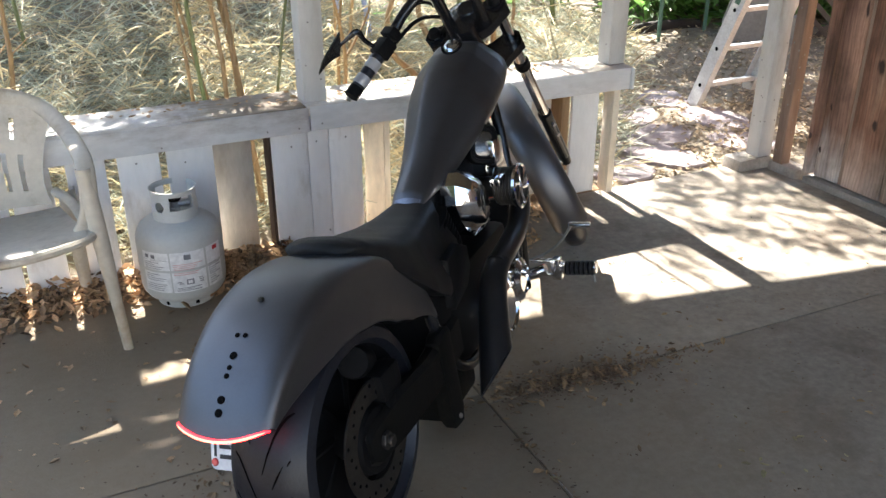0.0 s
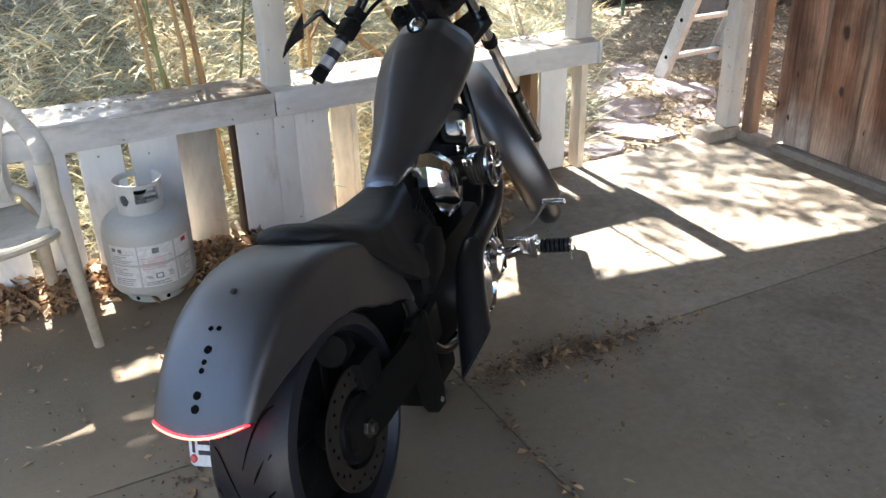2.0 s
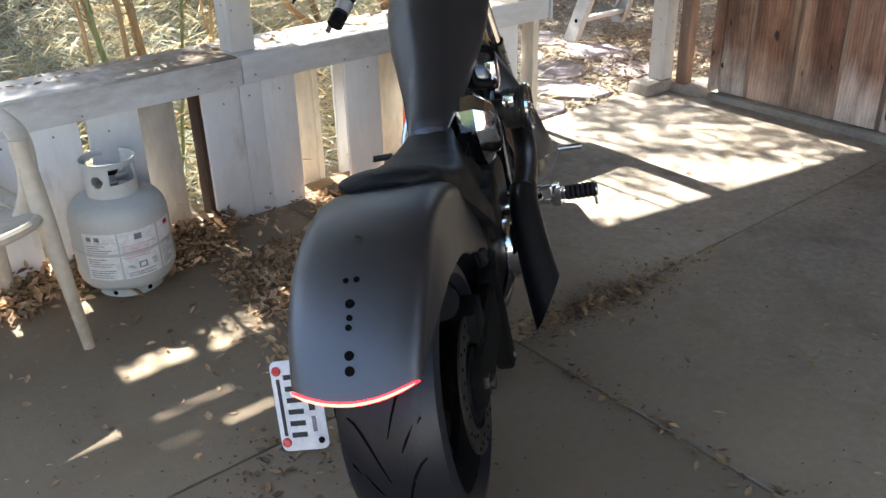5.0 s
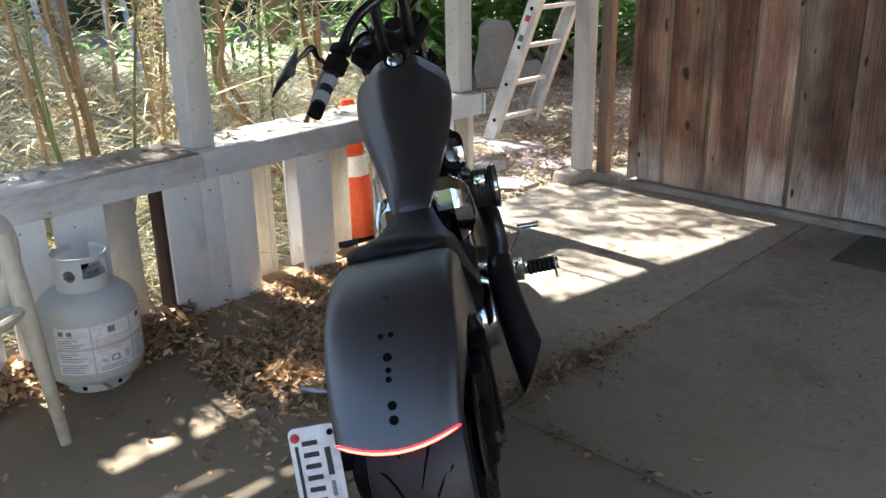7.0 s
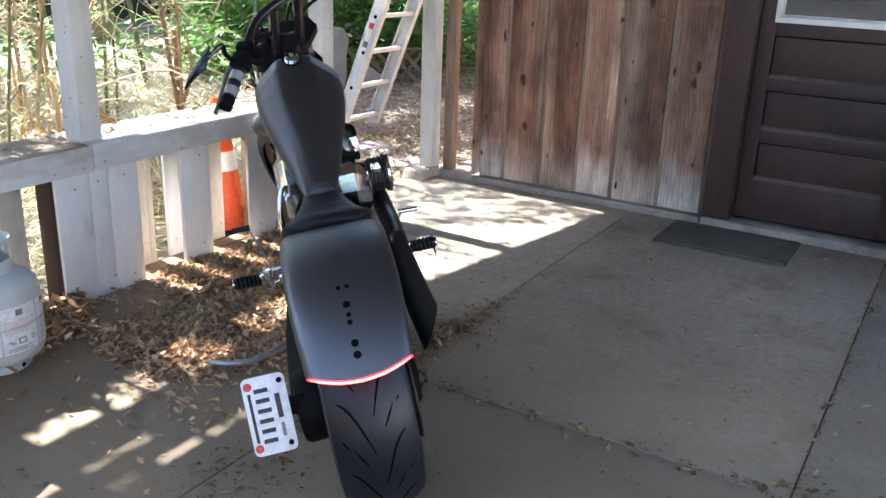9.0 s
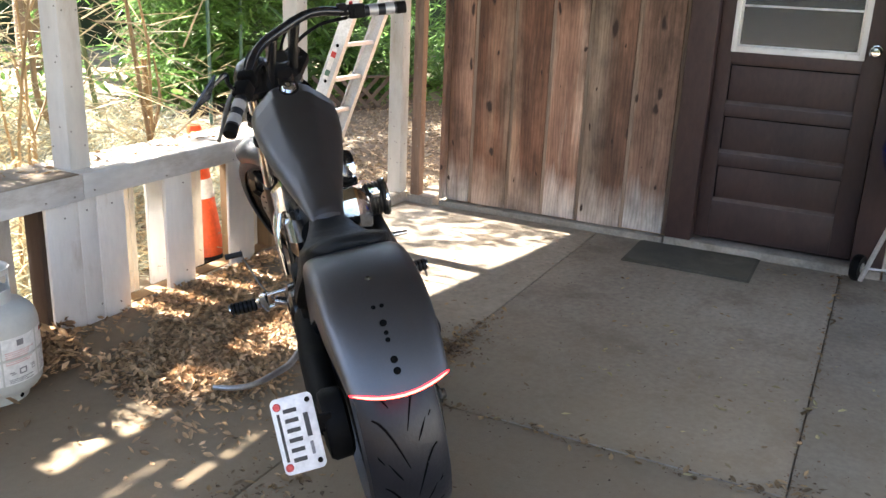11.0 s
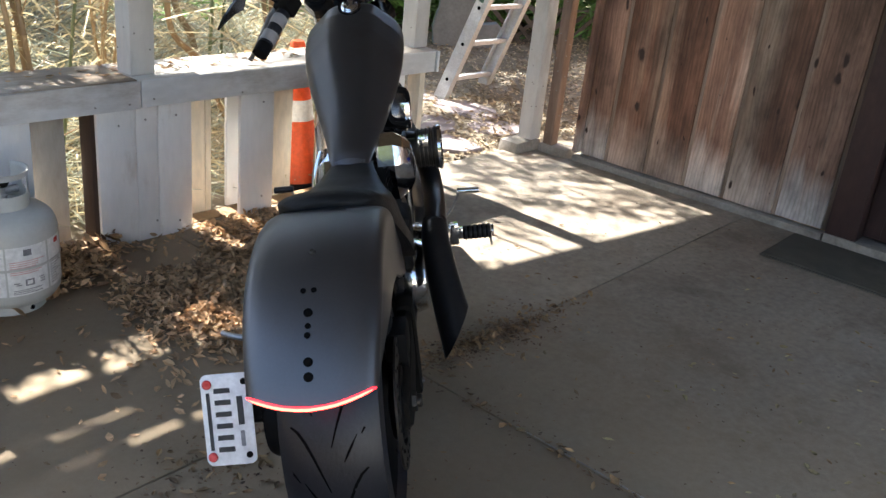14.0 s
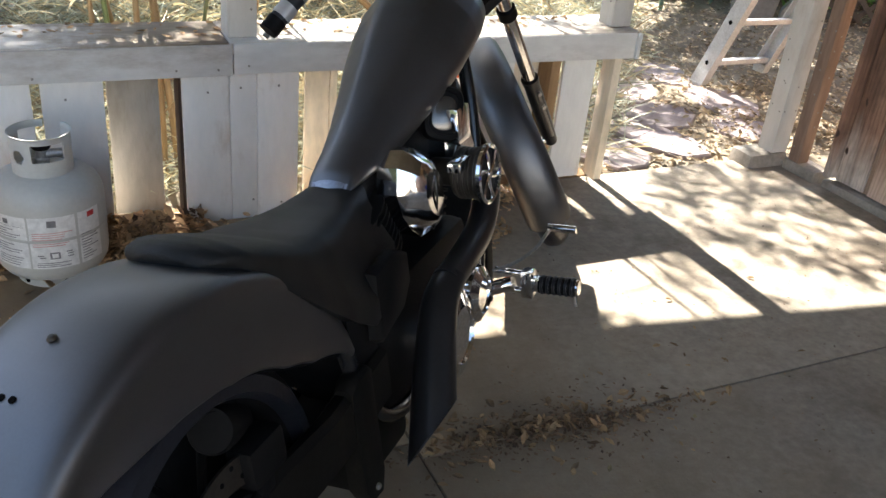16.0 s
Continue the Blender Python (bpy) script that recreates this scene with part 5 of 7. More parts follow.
for k in range(33):
    th = radians(-26 + 128 * k / 32)
    half = []
    for grow in (0.0, -0.004):
        ring = []
        for y, d in ((-0.064, 0.072), (-0.067, 0.050), (-0.063, 0.028), (-0.048, 0.010), (-0.025, 0.002), (0, 0), (0.025, 0.002), (0.048, 0.010), (0.063, 0.028), (0.067, 0.050), (0.064, 0.072)):
            r = FR_R + 0.048 - d + grow
            ring.append(TURNED @ (C0 + Vector((-r * math.cos(th), y * (1 + grow * 6), r * math.sin(th)))))
        half.append(ring)
    rings_o.append(half[0] + half[1][::-1])
bp_("front_fender", loft(rings_o), GREYPAINT, label="long satin grey front fender")
for s in (-1, 1):
    leg = bp_("fork_leg", tube([st(OFF, 0.105 * s, 0.06), st(OFF, 0.105 * s, -0.50)], 0.0195, 18), CHROME, label="chrome fork leg")
    low = -k_ax + 0.03
    SLIDE = -0.30 + 0.42 * (low + 0.27)
    bp_("slider", tube([st(OFF, 0.105 * s, SLIDE), st(OFF, 0.105 * s, SLIDE - 0.012), st(OFF, 0.105 * s, SLIDE - 0.03), st(OFF, 0.105 * s, low), st(OFF, 0.105 * s, low - 0.05)], [0.026, 0.026, 0.0235, 0.023, 0.019], 18), EXHAUSTBLACK, leg, "black fork slider")
    bp_("slider_rib", tube([st(OFF - 0.022, 0.112 * s, SLIDE - 0.06), st(OFF - 0.022, 0.112 * s, low)], 0.006, 8), STEEL, leg, "bright cast rib")
    for q in (0.05, 0.11):
        bp_("slider_bolt", tube([st(OFF - 0.018, 0.112 * s, SLIDE - q), st(OFF - 0.032, 0.116 * s, SLIDE - q)], 0.007, 8), SILVER, leg)
    bp_("fork_ring", tube([st(OFF, 0.105 * s, -0.225), st(OFF, 0.105 * s, -0.255)], 0.026, 18), BLACKSATIN, leg)
    bp_("fork_cap", tube([st(OFF, 0.105 * s, 0.06), st(OFF, 0.105 * s, 0.075)], [0.022, 0.017], 18), BLACKSATIN, leg)
for w, nm in ((0.035, "upper_clamp"), (-0.125, "lower_clamp")):
    bm = bmesh.new()
    rr = []
    for h in (-0.016, 0.016):
        rr.append([st(a, b, w + h) for a, b in ((-0.035, -0.05), (-0.035, 0.05), (0.01, 0.135), (0.06, 0.14), (0.09, 0.115), (0.075, 0.05), (0.075, -0.05), (0.09, -0.115), (0.06, -0.14), (0.01, -0.135))])
    loft(rr, bm)
    for s in (-1, 1):
        tube([st(OFF, 0.105 * s, w - 0.022), st(OFF, 0.105 * s, w + 0.022)], 0.031, 18, bm)
    bp_(nm, bm, BLACKGLOSS)
bp_("axle", tube([st(OFF, -0.125, -k_ax), st(OFF, 0.125, -k_ax)], 0.012, 12), CHROME, front_wheel)
head_m = Matrix.Translation(st(0.16, 0, -0.07)) @ (st(1, 0, -0.75) - st(0, 0, 0)).normalized().to_track_quat('Z', 'Y').to_matrix().to_4x4()
hl = bp_("headlight", lathe([(0.001, -0.10), (0.04, -0.095), (0.072, -0.05), (0.08, 0.0), (0.078, 0.02)], 32, head_m), BLACKGLOSS)
bp_("lens", lathe([(0.075, 0.018), (0.05, 0.03), (0.001, 0.034)], 32, head_m), CHROME, hl)
instr = Matrix.Translation(st(0.02, -0.02, 0.10)) @ SAX.to_track_quat('Z', 'Y').to_matrix().to_4x4()
bp_("gauge", lathe([(0.001, -0.03), (0.03, -0.028), (0.034, 0.0), (0.034, 0.012), (0.030, 0.016), (0.001, 0.014)], 24, instr), BLACKGLOSS, label="small black gauge")

# handlebar
half = [(-0.035, 0.0, 0.285), (-0.04, 0.09, 0.285), (-0.06, 0.15, 0.278), (-0.10, 0.22, 0.258), (-0.15, 0.30, 0.243), (-0.208, 0.388, 0.237)]
bar = [st(u, -l_, w) for u, l_, w in half[::-1][:-1]] + [st(*half[0])] + [st(*q) for q in half[1:]]
handlebar = bp_("handlebar", tube(bar, 0.0155, 14, curve=5), BLACKGLOSS, label="black swept handlebar")
for s in (-1, 1):
    bp_("riser", tube([st(0.0, 0.05 * s, 0.04), st(-0.015, 0.05 * s, 0.16), st(-0.036, 0.05 * s, 0.285)], [0.02, 0.017, 0.021], 12, curve=3), BLACKGLOSS, handlebar)
    g0, g1 = Vector((-0.135, 0.275 * s, 0.246)), Vector((-0.212, 0.392 * s, 0.237))
    lerp = lambda a: st(*(g0 + (g1 - g0) * a))
    grip = bp_("grip", tube([lerp(0.0), lerp(1.0)], 0.0195, 16), RUBBER, handlebar, "black grip with two grey rings")
    for a in (0.12, 0.52):
        bp_("grip_ring", tube([lerp(a), lerp(a + 0.22)], 0.0215, 16), GRIPGREY, handlebar, "grey metal grip ring")
    bp_("grip_end", tube([lerp(0.80), lerp(1.03)], [0.021, 0.021], 16), BLACKSATIN, handlebar)
    q = st(-0.122, 0.255 * s, 0.25)
    mm = Matrix.Translation(q) @ (lerp(1.0) - lerp(0.0)).normalized().to_track_quat('Z', 'Y').to_matrix().to_4x4()
    bm = box(-0.024, 0.026, -0.022, 0.024, -0.03, 0.024, 0.006, m=mm)
    box(-0.02, 0.032, -0.01, 0.03, -0.065, -0.035, 0.006, bm, mm)
    for k in range(4):
        disc(mm @ Vector((-0.026, -0.012 + 0.008 * k, -0.01)), mm.to_3x3() @ Vector((1, 0, 0)), 0.004, 0.006, 10, bm)
    bp_("switch_box", bm, BLACKSATIN, handlebar)
    bp_("lever", tube([st(-0.085, 0.245 * s, 0.245), st(-0.10, 0.30 * s, 0.225), st(-0.155, 0.38 * s, 0.205), st(-0.18, 0.415 * s, 0.20)], [0.009, 0.008, 0.006, 0.007], 8, curve=4), BLACKSATIN if s < 0 else STEEL, handlebar)
    bp_("cable", tube([st(-0.11, 0.235 * s, 0.24), st(-0.03, 0.16 * s, 0.25), st(0.03, 0.08 * s, 0.20), st(0.06, 0.04 * s, 0.06), st(0.07, 0.03 * s, -0.06)], 0.005, 8, curve=5), BLACKSATIN, handlebar)
    bp_("cable", tube([st(-0.10, 0.23 * s, 0.225), st(-0.06, 0.13 * s, 0.23), st(0.0, 0.06 * s, 0.14), st(0.03, 0.03 * s, 0.0)], 0.006, 8, curve=5), BLACKSATIN, handlebar)
bp_("kill_switch", disc(st(-0.10, -0.25, 0.272), SAX, 0.007, 0.012, 10), REDLENS, handlebar, "red switch")
# mirror: a blade with a hooked stem
stem = bp_("mirror_stem", tube([st(-0.115, 0.262, 0.25), st(-0.10, 0.286, 0.29), st(-0.10, 0.291, 0.333), st(-0.10, 0.321, 0.330), st(-0.10, 0.36, 0.320)], [0.006, 0.007, 0.010, 0.007, 0.004], 8, curve=4), BLACKGLOSS, handlebar)
blade = [(0.451, 0.279), (0.424, 0.309), (0.393, 0.332), (0.364, 0.351), (0.332, 0.371), (0.351, 0.331), (0.369, 0.301), (0.390, 0.302), (0.416, 0.295)]
rings = [[st(-0.11 + h, a, b) for a, b in blade] for h in (-0.004, 0.004)]
bx, bz = 0.383, 0.324
glass_f = [(bx + (a - bx) * 0.86, bz + (b - bz) * 0.86) for a, b in blade]
bp_("mirror_glass", loft([[st(-0.1148 + h, a, b) for a, b in glass_f] for h in (-0.0006, 0.0006)]), DARKMIRROR, handlebar, "dark mirror glass")
mirror = bp_("mirror", loft(rings), BLACKGLOSS, handlebar, "blade-shaped black mirror")


# ---------------------------------------------------------------- things on the porch
def plastic_chair():
    """A moulded garden chair that faces -y, feet at z = 0."""
    ob = thing("garden_chair", "dirty white moulded plastic armchair", "chair", pose(0.012, 3.135, 0, 0, 0, 5))
    # seat shell
    rings = []
    for k in range(13):
        u = k / 12
        y = -0.225 + 0.43 * u
        z = 0.405 + 0.012 * math.cos(u * 3) - 0.03 * u + (0.02 * (1 - u / 0.12) ** 2 * -1 if u < 0.12 else 0)
        w = 0.225 - 0.03 * u
        row = []
        for s in np.linspace(-1, 1, 11):
            row.append(Vector((s * w, y - 0.02 * (1 - s * s) * (1 - u), z - 0.018 * (1 - s * s) * (0.3 + u * (1 - u) * 3))))
        rings.append(row + [p + Vector((0, 0, -0.006)) for p in row[::-1]])
    part("seat", loft(rings), PLASTIC, ob, smooth=60)
    rim = [(-0.225, 0.2, 0.39), (-0.235, -0.1, 0.402), (-0.215, -0.215, 0.398), (0, -0.25, 0.388), (0.215, -0.215, 0.398), (0.235, -0.1, 0.402), (0.225, 0.2, 0.39)]
    part("seat_rim", tube(rim, 0.014, 8, curve=4), PLASTIC, ob)
    # back: one arched shell pierced by narrow slots, waisted above the seat
    def back(u, v):
        """u across, v up; the shell leans back and curves round the sitter."""
        w = 0.150 + 0.085 * v ** 1.6 + 0.03 * (1 - v) ** 4
        return Vector((u * w, 0.205 + 0.10 * v - 0.07 * u * u * (0.4 + 0.6 * v), 0.385 + 0.36 * v - 0.075 * abs(u) ** 2.2 * v))

    def slotted(u, v):
        top = any(abs(u - c) < 0.04 for c in (-0.52, -0.18, 0.18, 0.52)) and 0.62 < v < 0.82
        low = any(abs(u - c) < 0.045 for c in (-0.62, -0.36, -0.12, 0.12, 0.36, 0.62)) and 0.16 < v < 0.50
        return top or low
    nu, nv = 64, 40
    bm = bmesh.new()
    node = {(i, j, t): bm.verts.new(back(-0.97 + 1.94 * i / nu, j / nv) + Vector((0, 0.009 * t, 0))) for i in range(nu + 1) for j in range(nv + 1) for t in (0, 1)}
    keep = {(i, j) for i in range(nu) for j in range(nv) if not slotted(-0.97 + 1.94 * (i + 0.5) / nu, (j + 0.5) / nv)}
    for i, j in keep:
        bm.faces.new((node[i, j, 0], node[i + 1, j, 0], node[i + 1, j + 1, 0], node[i, j + 1, 0]))
        bm.faces.new((node[i, j + 1, 1], node[i + 1, j + 1, 1], node[i + 1, j, 1], node[i, j, 1]))
        for cell, (a, b) in (((i, j - 1), ((i, j), (i + 1, j))), ((i, j + 1), ((i + 1, j + 1), (i, j + 1))), ((i - 1, j), ((i, j + 1), (i, j))), ((i + 1, j), ((i + 1, j), (i + 1, j + 1)))):
            if cell not in keep:
                bm.faces.new((node[(*a, 0)], node[(*a, 1)], node[(*b, 1)], node[(*b, 0)]))
    for v_ in [v_ for v_ in bm.verts if not v_.link_faces]:
        bm.verts.remove(v_)
    part("back_panel", bm, PLASTIC, ob, "slotted back panel", smooth=60)
    for s in (-1, 1):
        # one band from the top of the back round into the arm and down to the seat
        band = [((0.0, 0.304, 0.742), (0, 0.2, 1)), ((0.12, 0.292, 0.730), (0.1, 0.15, 1)), ((0.205, 0.255, 0.690), (0.45, 0.1, 0.9)), ((0.243, 0.175, 0.652), (0.8, 0.1, 0.55)), ((0.256, 0.06, 0.634), (1, 0, 0.3)),
                ((0.258, -0.07, 0.624), (1, 0, 0.15)), ((0.256, -0.135, 0.612), (1, 0, 0)), ((0.252, -0.168, 0.57), (1, 0, 0)), ((0.246, -0.165, 0.49), (1, 0, 0)), ((0.230, -0.150, 0.43), (1, 0, 0)), ((0.212, -0.145, 0.398), (1, 0, 0))]
        path = smooth_path([(x * s, y, z) for (x, y, z), _ in band], 5)
        wide = smooth_path([(x * s, y, z) for _, (x, y, z) in band], 5)
        rows = []
        for i, p in enumerate(path):
            d = (path[min(i + 1, len(path) - 1)] - path[max(i - 1, 0)]).normalized()
            side = (wide[i] - d * wide[i].dot(d)).normalized()
            up = side.cross(d) * s
            if up.dot(Vector((0, -0.6, 1))) < 0:
                up = -up
            rows.append([p + side * (0.027 * math.cos(a)) + up * (0.011 * math.copysign(abs(math.sin(a)) ** 0.7, math.sin(a))) for a in (2 * math.pi * k / 12 for k in range(12))])
        part("arm", loft(rows), PLASTIC, ob, smooth=60)
        part("arm_brace", tube([(0.19 * s, 0.20, 0.42), (0.225 * s, 0.12, 0.405), (0.235 * s, -0.05, 0.405), (0.242 * s, -0.15, 0.42)], [0.016, 0.018, 0.018, 0.018], 10, curve=4), PLASTIC, ob)
        for y0, y1, z1, w, nm in ((-0.160, -0.215, 0.605, 0.023, "front_leg"), (0.20, 0.245, 0.42, 0.029, "back_leg")):
            rows = []
            for j in range(11):
                u = j / 10
                x, y, z = (0.246 if y0 < 0 else 0.225) * s + s * u * (0.012 if y0 > 0 else 0.034), y0 + (y1 - y0) * u, z1 * (1 - u)
                k = w * (1.0 - 0.30 * u) * (1.0 + 0.25 * math.sin(math.pi * min(1.0, u * 1.35)) * (y0 < 0))
                t = 0.006
                prof = [(-1, 0.3), (-0.92, -0.35), (-0.6, -0.8), (0, -1), (0.6, -0.8), (0.92, -0.35), (1, 0.3), (1, 0.9)]
                inner = [(1 - t / k, 0.9), (1 - t / k, 0.3), (0.92 - t / k, -0.25), (0.55, -0.8 + t / k), (0, -1 + t / k), (-0.55, -0.8 + t / k), (-0.92 + t / k, -0.25), (-1 + t / k, 0.3)]
                rows.append([Vector((x + a * k * s, y + b * k * 0.8, z)) for a, b in prof + inner])
            part(nm, loft(rows), PLASTIC, ob, smooth=45)
    return ob


plastic_chair()


def gas_cylinder():
    ob = thing("gas_cylinder", "grey-white propane cylinder with printed labels", "gas cylinder", pose(0.548, 3.238, 0, 0, 0, -18) @ Matrix.Scale(0.945, 4))
    R = 0.154
    prof = [(0.098, 0.0), (0.105, 0.0), (0.108, 0.03), (0.115, 0.034), (0.138, 0.043), (0.150, 0.062), (R, 0.084), (R, 0.252), (0.1525, 0.268), (0.1475, 0.285), (0.138, 0.301), (0.122, 0.315), (0.098, 0.326), (0.07, 0.333), (0.001, 0.336)]
    part("body", lathe(prof, 48), TANKPAINT, ob, smooth=45)
    part("weld_seam", lathe([(R + 0.0005, 0.168), (R + 0.002, 0.170), (R + 0.002, 0.176), (R + 0.0005, 0.178)], 48, closed=True), TANKPAINT, ob)
    for k in range(6):
        a = 2 * math.pi * k / 6
        part("foot_hole", disc((0.1065 * math.cos(a), 0.1065 * math.sin(a), 0.016), (math.cos(a), math.sin(a), 0), 0.008, 0.003, 10), NEARBLACK, ob)
    # collar with round and long hand holes: a curved plate
    n, rows = 120, 20
    z0, z1, rc = 0.318, 0.444, 0.080
    bm = bmesh.new()
    grid = {}
    def hole(a, z):
        d = math.degrees(a) % 360
        for c, hw in ((300, 32), (120, 32)):
            u = (d - c + 180) % 360 - 180
            if abs(u) < hw and 0.375 < z < 0.425:
                return True
        for c in (238, 20):
            u = ((d - c + 180) % 360 - 180) / 57.3 * rc
            if u * u + (z - 0.387) ** 2 < 0.019 ** 2:
                return True
        if 60 < d < 100 and z > 0.34:
            return True
        return False
    for i in range(n):
        a = 2 * math.pi * i / n
        for j in range(rows + 1):
            z = z0 + (z1 - z0) * j / rows
            for t, r in ((0, rc), (1, rc - 0.0035)):
                rr = r + (0.004 if j == rows else 0)
                grid[i, j, t] = bm.verts.new((rr * math.cos(a), rr * math.sin(a), z))
    keep = {(i, j) for i in range(n) for j in range(rows) if not hole(2 * math.pi * (i + 0.5) / n, z0 + (z1 - z0) * (j + 0.5) / rows)}
    for i, j in keep:
        k = (i + 1) % n
        bm.faces.new((grid[i, j, 0], grid[k, j, 0], grid[k, j + 1, 0], grid[i, j + 1, 0]))
        bm.faces.new((grid[i, j + 1, 1], grid[k, j + 1, 1], grid[k, j, 1], grid[i, j, 1]))
        for (p, q), e in (((i, j - 1), ((i, j), (k, j))), ((i, j + 1), ((k, j + 1), (i, j + 1))), (((i - 1) % n, j), ((i, j + 1), (i, j))), ((k, j), ((k, j), (k, j + 1)))):
            if (p, q) not in keep:
                (a1, b1), (a2, b2) = e
                bm.faces.new((grid[a1, b1, 0], grid[a1, b1, 1], grid[a2, b2, 1], grid[a2, b2, 0]))
    for v_ in [v_ for v_ in bm.verts if not v_.link_faces]:
        bm.verts.remove(v_)
    part("collar", bm, TANKPAINT, ob)
    bm = lathe([(0.018, 0.33), (0.02, 0.36), (0.016, 0.365), (0.016, 0.385), (0.001, 0.386)], 16)
    tube([(0, 0, 0.372), (0.05, 0.02, 0.372)], 0.013, 10, bm)
    valve = part("valve", bm, SILVER, ob, "brass-grey valve")
    part("hand_wheel", lathe([(0.001, 0.386), (0.022, 0.388), (0.027, 0.396), (0.022, 0.405), (0.001, 0.407)], 14), BLACKSATIN, valve, "black hand wheel")

    def patch(a0, a1, za, zb, mat, name, grow):
        rows_ = []
        for j in range(2):
            z = za + (zb - za) * j
            rows_.append([Vector(((R + grow) * math.cos(radians(a)), (R + grow) * math.sin(radians(a)), z)) for a in np.linspace(a0, a1, 9)])
        o = part(name, loft(rows_, caps=False, closed=False), mat, ob, smooth=60)
        return o
    rr = random.Random(5)
    for a0, a1 in ((222, 263), (265, 311), (314, 342)):
        patch(a0, a1, 0.088, 0.246, LABEL, "label", 0.0008)
    # two printed panels: icons, rows of small print, a round seal
    for a in (228, 238):
        patch(a, a + 6, 0.222, 0.236, INK, "bar", 0.0016)
    patch(224, 261, 0.2155, 0.2165, INK, "bar", 0.0016)
    for row in range(15):
        z = 0.096 + row * 0.0078
        if row not in (4, 9):
            patch(226, 226 + rr.uniform(14, 32), z, z + 0.0022, INK, "bar", 0.0016)
    patch(283, 292, 0.216, 0.236, INK, "bar", 0.0016)
    for row in range(7):
        z = 0.158 + row * 0.0066
        patch(268, 268 + rr.uniform(28, 40), z, z + 0.0024, INKRED, "bar", 0.0016)
    for row in range(3):
        patch(270, 270 + rr.uniform(20, 36), 0.094 + row * 0.0055, 0.0962 + row * 0.0055, INK, "bar", 0.0016)
    patch(283, 293, 0.118, 0.139, INK, "bar", 0.0016)
    patch(285, 291, 0.122, 0.135, LABEL, "bar", 0.0020)
    for a, z in ((271, 0.128), (273, 0.122), (299, 0.136), (300, 0.129), (300, 0.121)):
        patch(a, a + 6, z, z + 0.003, INK, "bar", 0.0016)
    for row in range(10):
        patch(316, 316 + rr.uniform(10, 22), 0.10 + row * 0.0085, 0.1025 + row * 0.0085, INK, "bar", 0.0016)
    patch(325, 334, 0.224, 0.240, REDLENS, "bar", 0.0016)


gas_cylinder()

# door mat
mat = thing("door_mat", "dark green-grey fibre door mat on the concrete", "mat", pose(3.205, 1.632, 0, 0, 0, 0.6))
part("mat_body", box(-0.182, 0.182, -0.29, 0.29, 0.004, 0.013, 0.004), MATFIBRE, mat)
part("edge", box(-0.195, 0.195, -0.303, 0.303, 0.001, 0.006, 0.002), MATFIBRE, mat)


def kettle_grill():
    ob = thing("kettle_grill", "blue enamel kettle barbecue on aluminium legs", "barbecue", pose(3.16, 0.60, 0))
    prof = [(0.28 * math.sin(a), 0.66 - 0.24 * math.cos(a)) for a in np.linspace(0.05, math.pi / 2, 12)]
    part("bowl", lathe(prof + [(0.286, 0.665), (0.27, 0.662)], 40), BLUEENAMEL, ob, "glossy blue bowl")
    prof = [(0.288, 0.668), (0.286, 0.68)] + [(0.284 * math.cos(a), 0.68 + 0.19 * math.sin(a)) for a in np.linspace(0.05, 1.5, 12)]
    lid = part("lid", lathe(prof, 40), BLUEENAMEL, ob, "glossy blue lid")
    part("lid_handle", tube([(-0.07, 0, 0.86), (-0.05, 0, 0.91), (0.05, 0, 0.91), (0.07, 0, 0.86)], 0.011, 10, curve=4), BLACKSATIN, lid)
    for a in (70, 190, 310):
        c, s = math.cos(radians(a)), math.sin(radians(a))
        part("leg", tube([(0.16 * c, 0.16 * s, 0.48), (0.29 * c, 0.29 * s, 0.03)], 0.011, 10), ALUM, ob)
    part("ash_pan", lathe([(0.001, 0.28), (0.11, 0.285), (0.14, 0.30)], 24), ALUM, ob)
    for sx, sy in ((0.155, 0.292), (0.24, -0.25)):
        w = part("wheel", lathe([(0.03, -0.02), (0.068, -0.022), (0.075, -0.012), (0.075, 0.012), (0.068, 0.022), (0.03, 0.02)], 28, Matrix.Translation((sx, sy, 0.075)) @ pose(0, 0, 0, 90, 0, -18) @ Matrix.Scale(0.85, 4)), BLACKSATIN, ob, "black plastic wheel")
        part("hub_cap", disc((sx, sy - 0.018, 0.075), (0.3, 1, 0), 0.024, 0.008, 16), LENSGREY, w)
    part("axle", tube([(0.155, 0.292, 0.075), (0.24, -0.25, 0.075)], 0.006, 8), ALUM, ob)


kettle_grill()


def traffic_cone(x, y):
    ob = thing("traffic_cone", "orange traffic cone with white collars behind the rail", "cone", pose(x, y, ground_height(x, y) + 0.01))
    part("base", box(-0.15, 0.15, -0.15, 0.15, 0, 0.03, 0.01), BLACKSATIN, ob)
    part("body", lathe([(0.125, 0.03), (0.115, 0.05), (0.031, 0.625), (0.026, 0.635), (0.012, 0.635)], 28), ORANGE, ob)
    rad = lambda z: 0.115 - (z - 0.05) * 0.1459
    for z0, z1 in ((0.30, 0.39),):
        part("collar", lathe([(rad(z0), z0), (rad(z0) + 0.002, z0), (rad(z1) + 0.002, z1), (rad(z1), z1)], 28, closed=True), CONEWHITE, ob, "white reflective collar")


traffic_cone(2.025, 3.725)


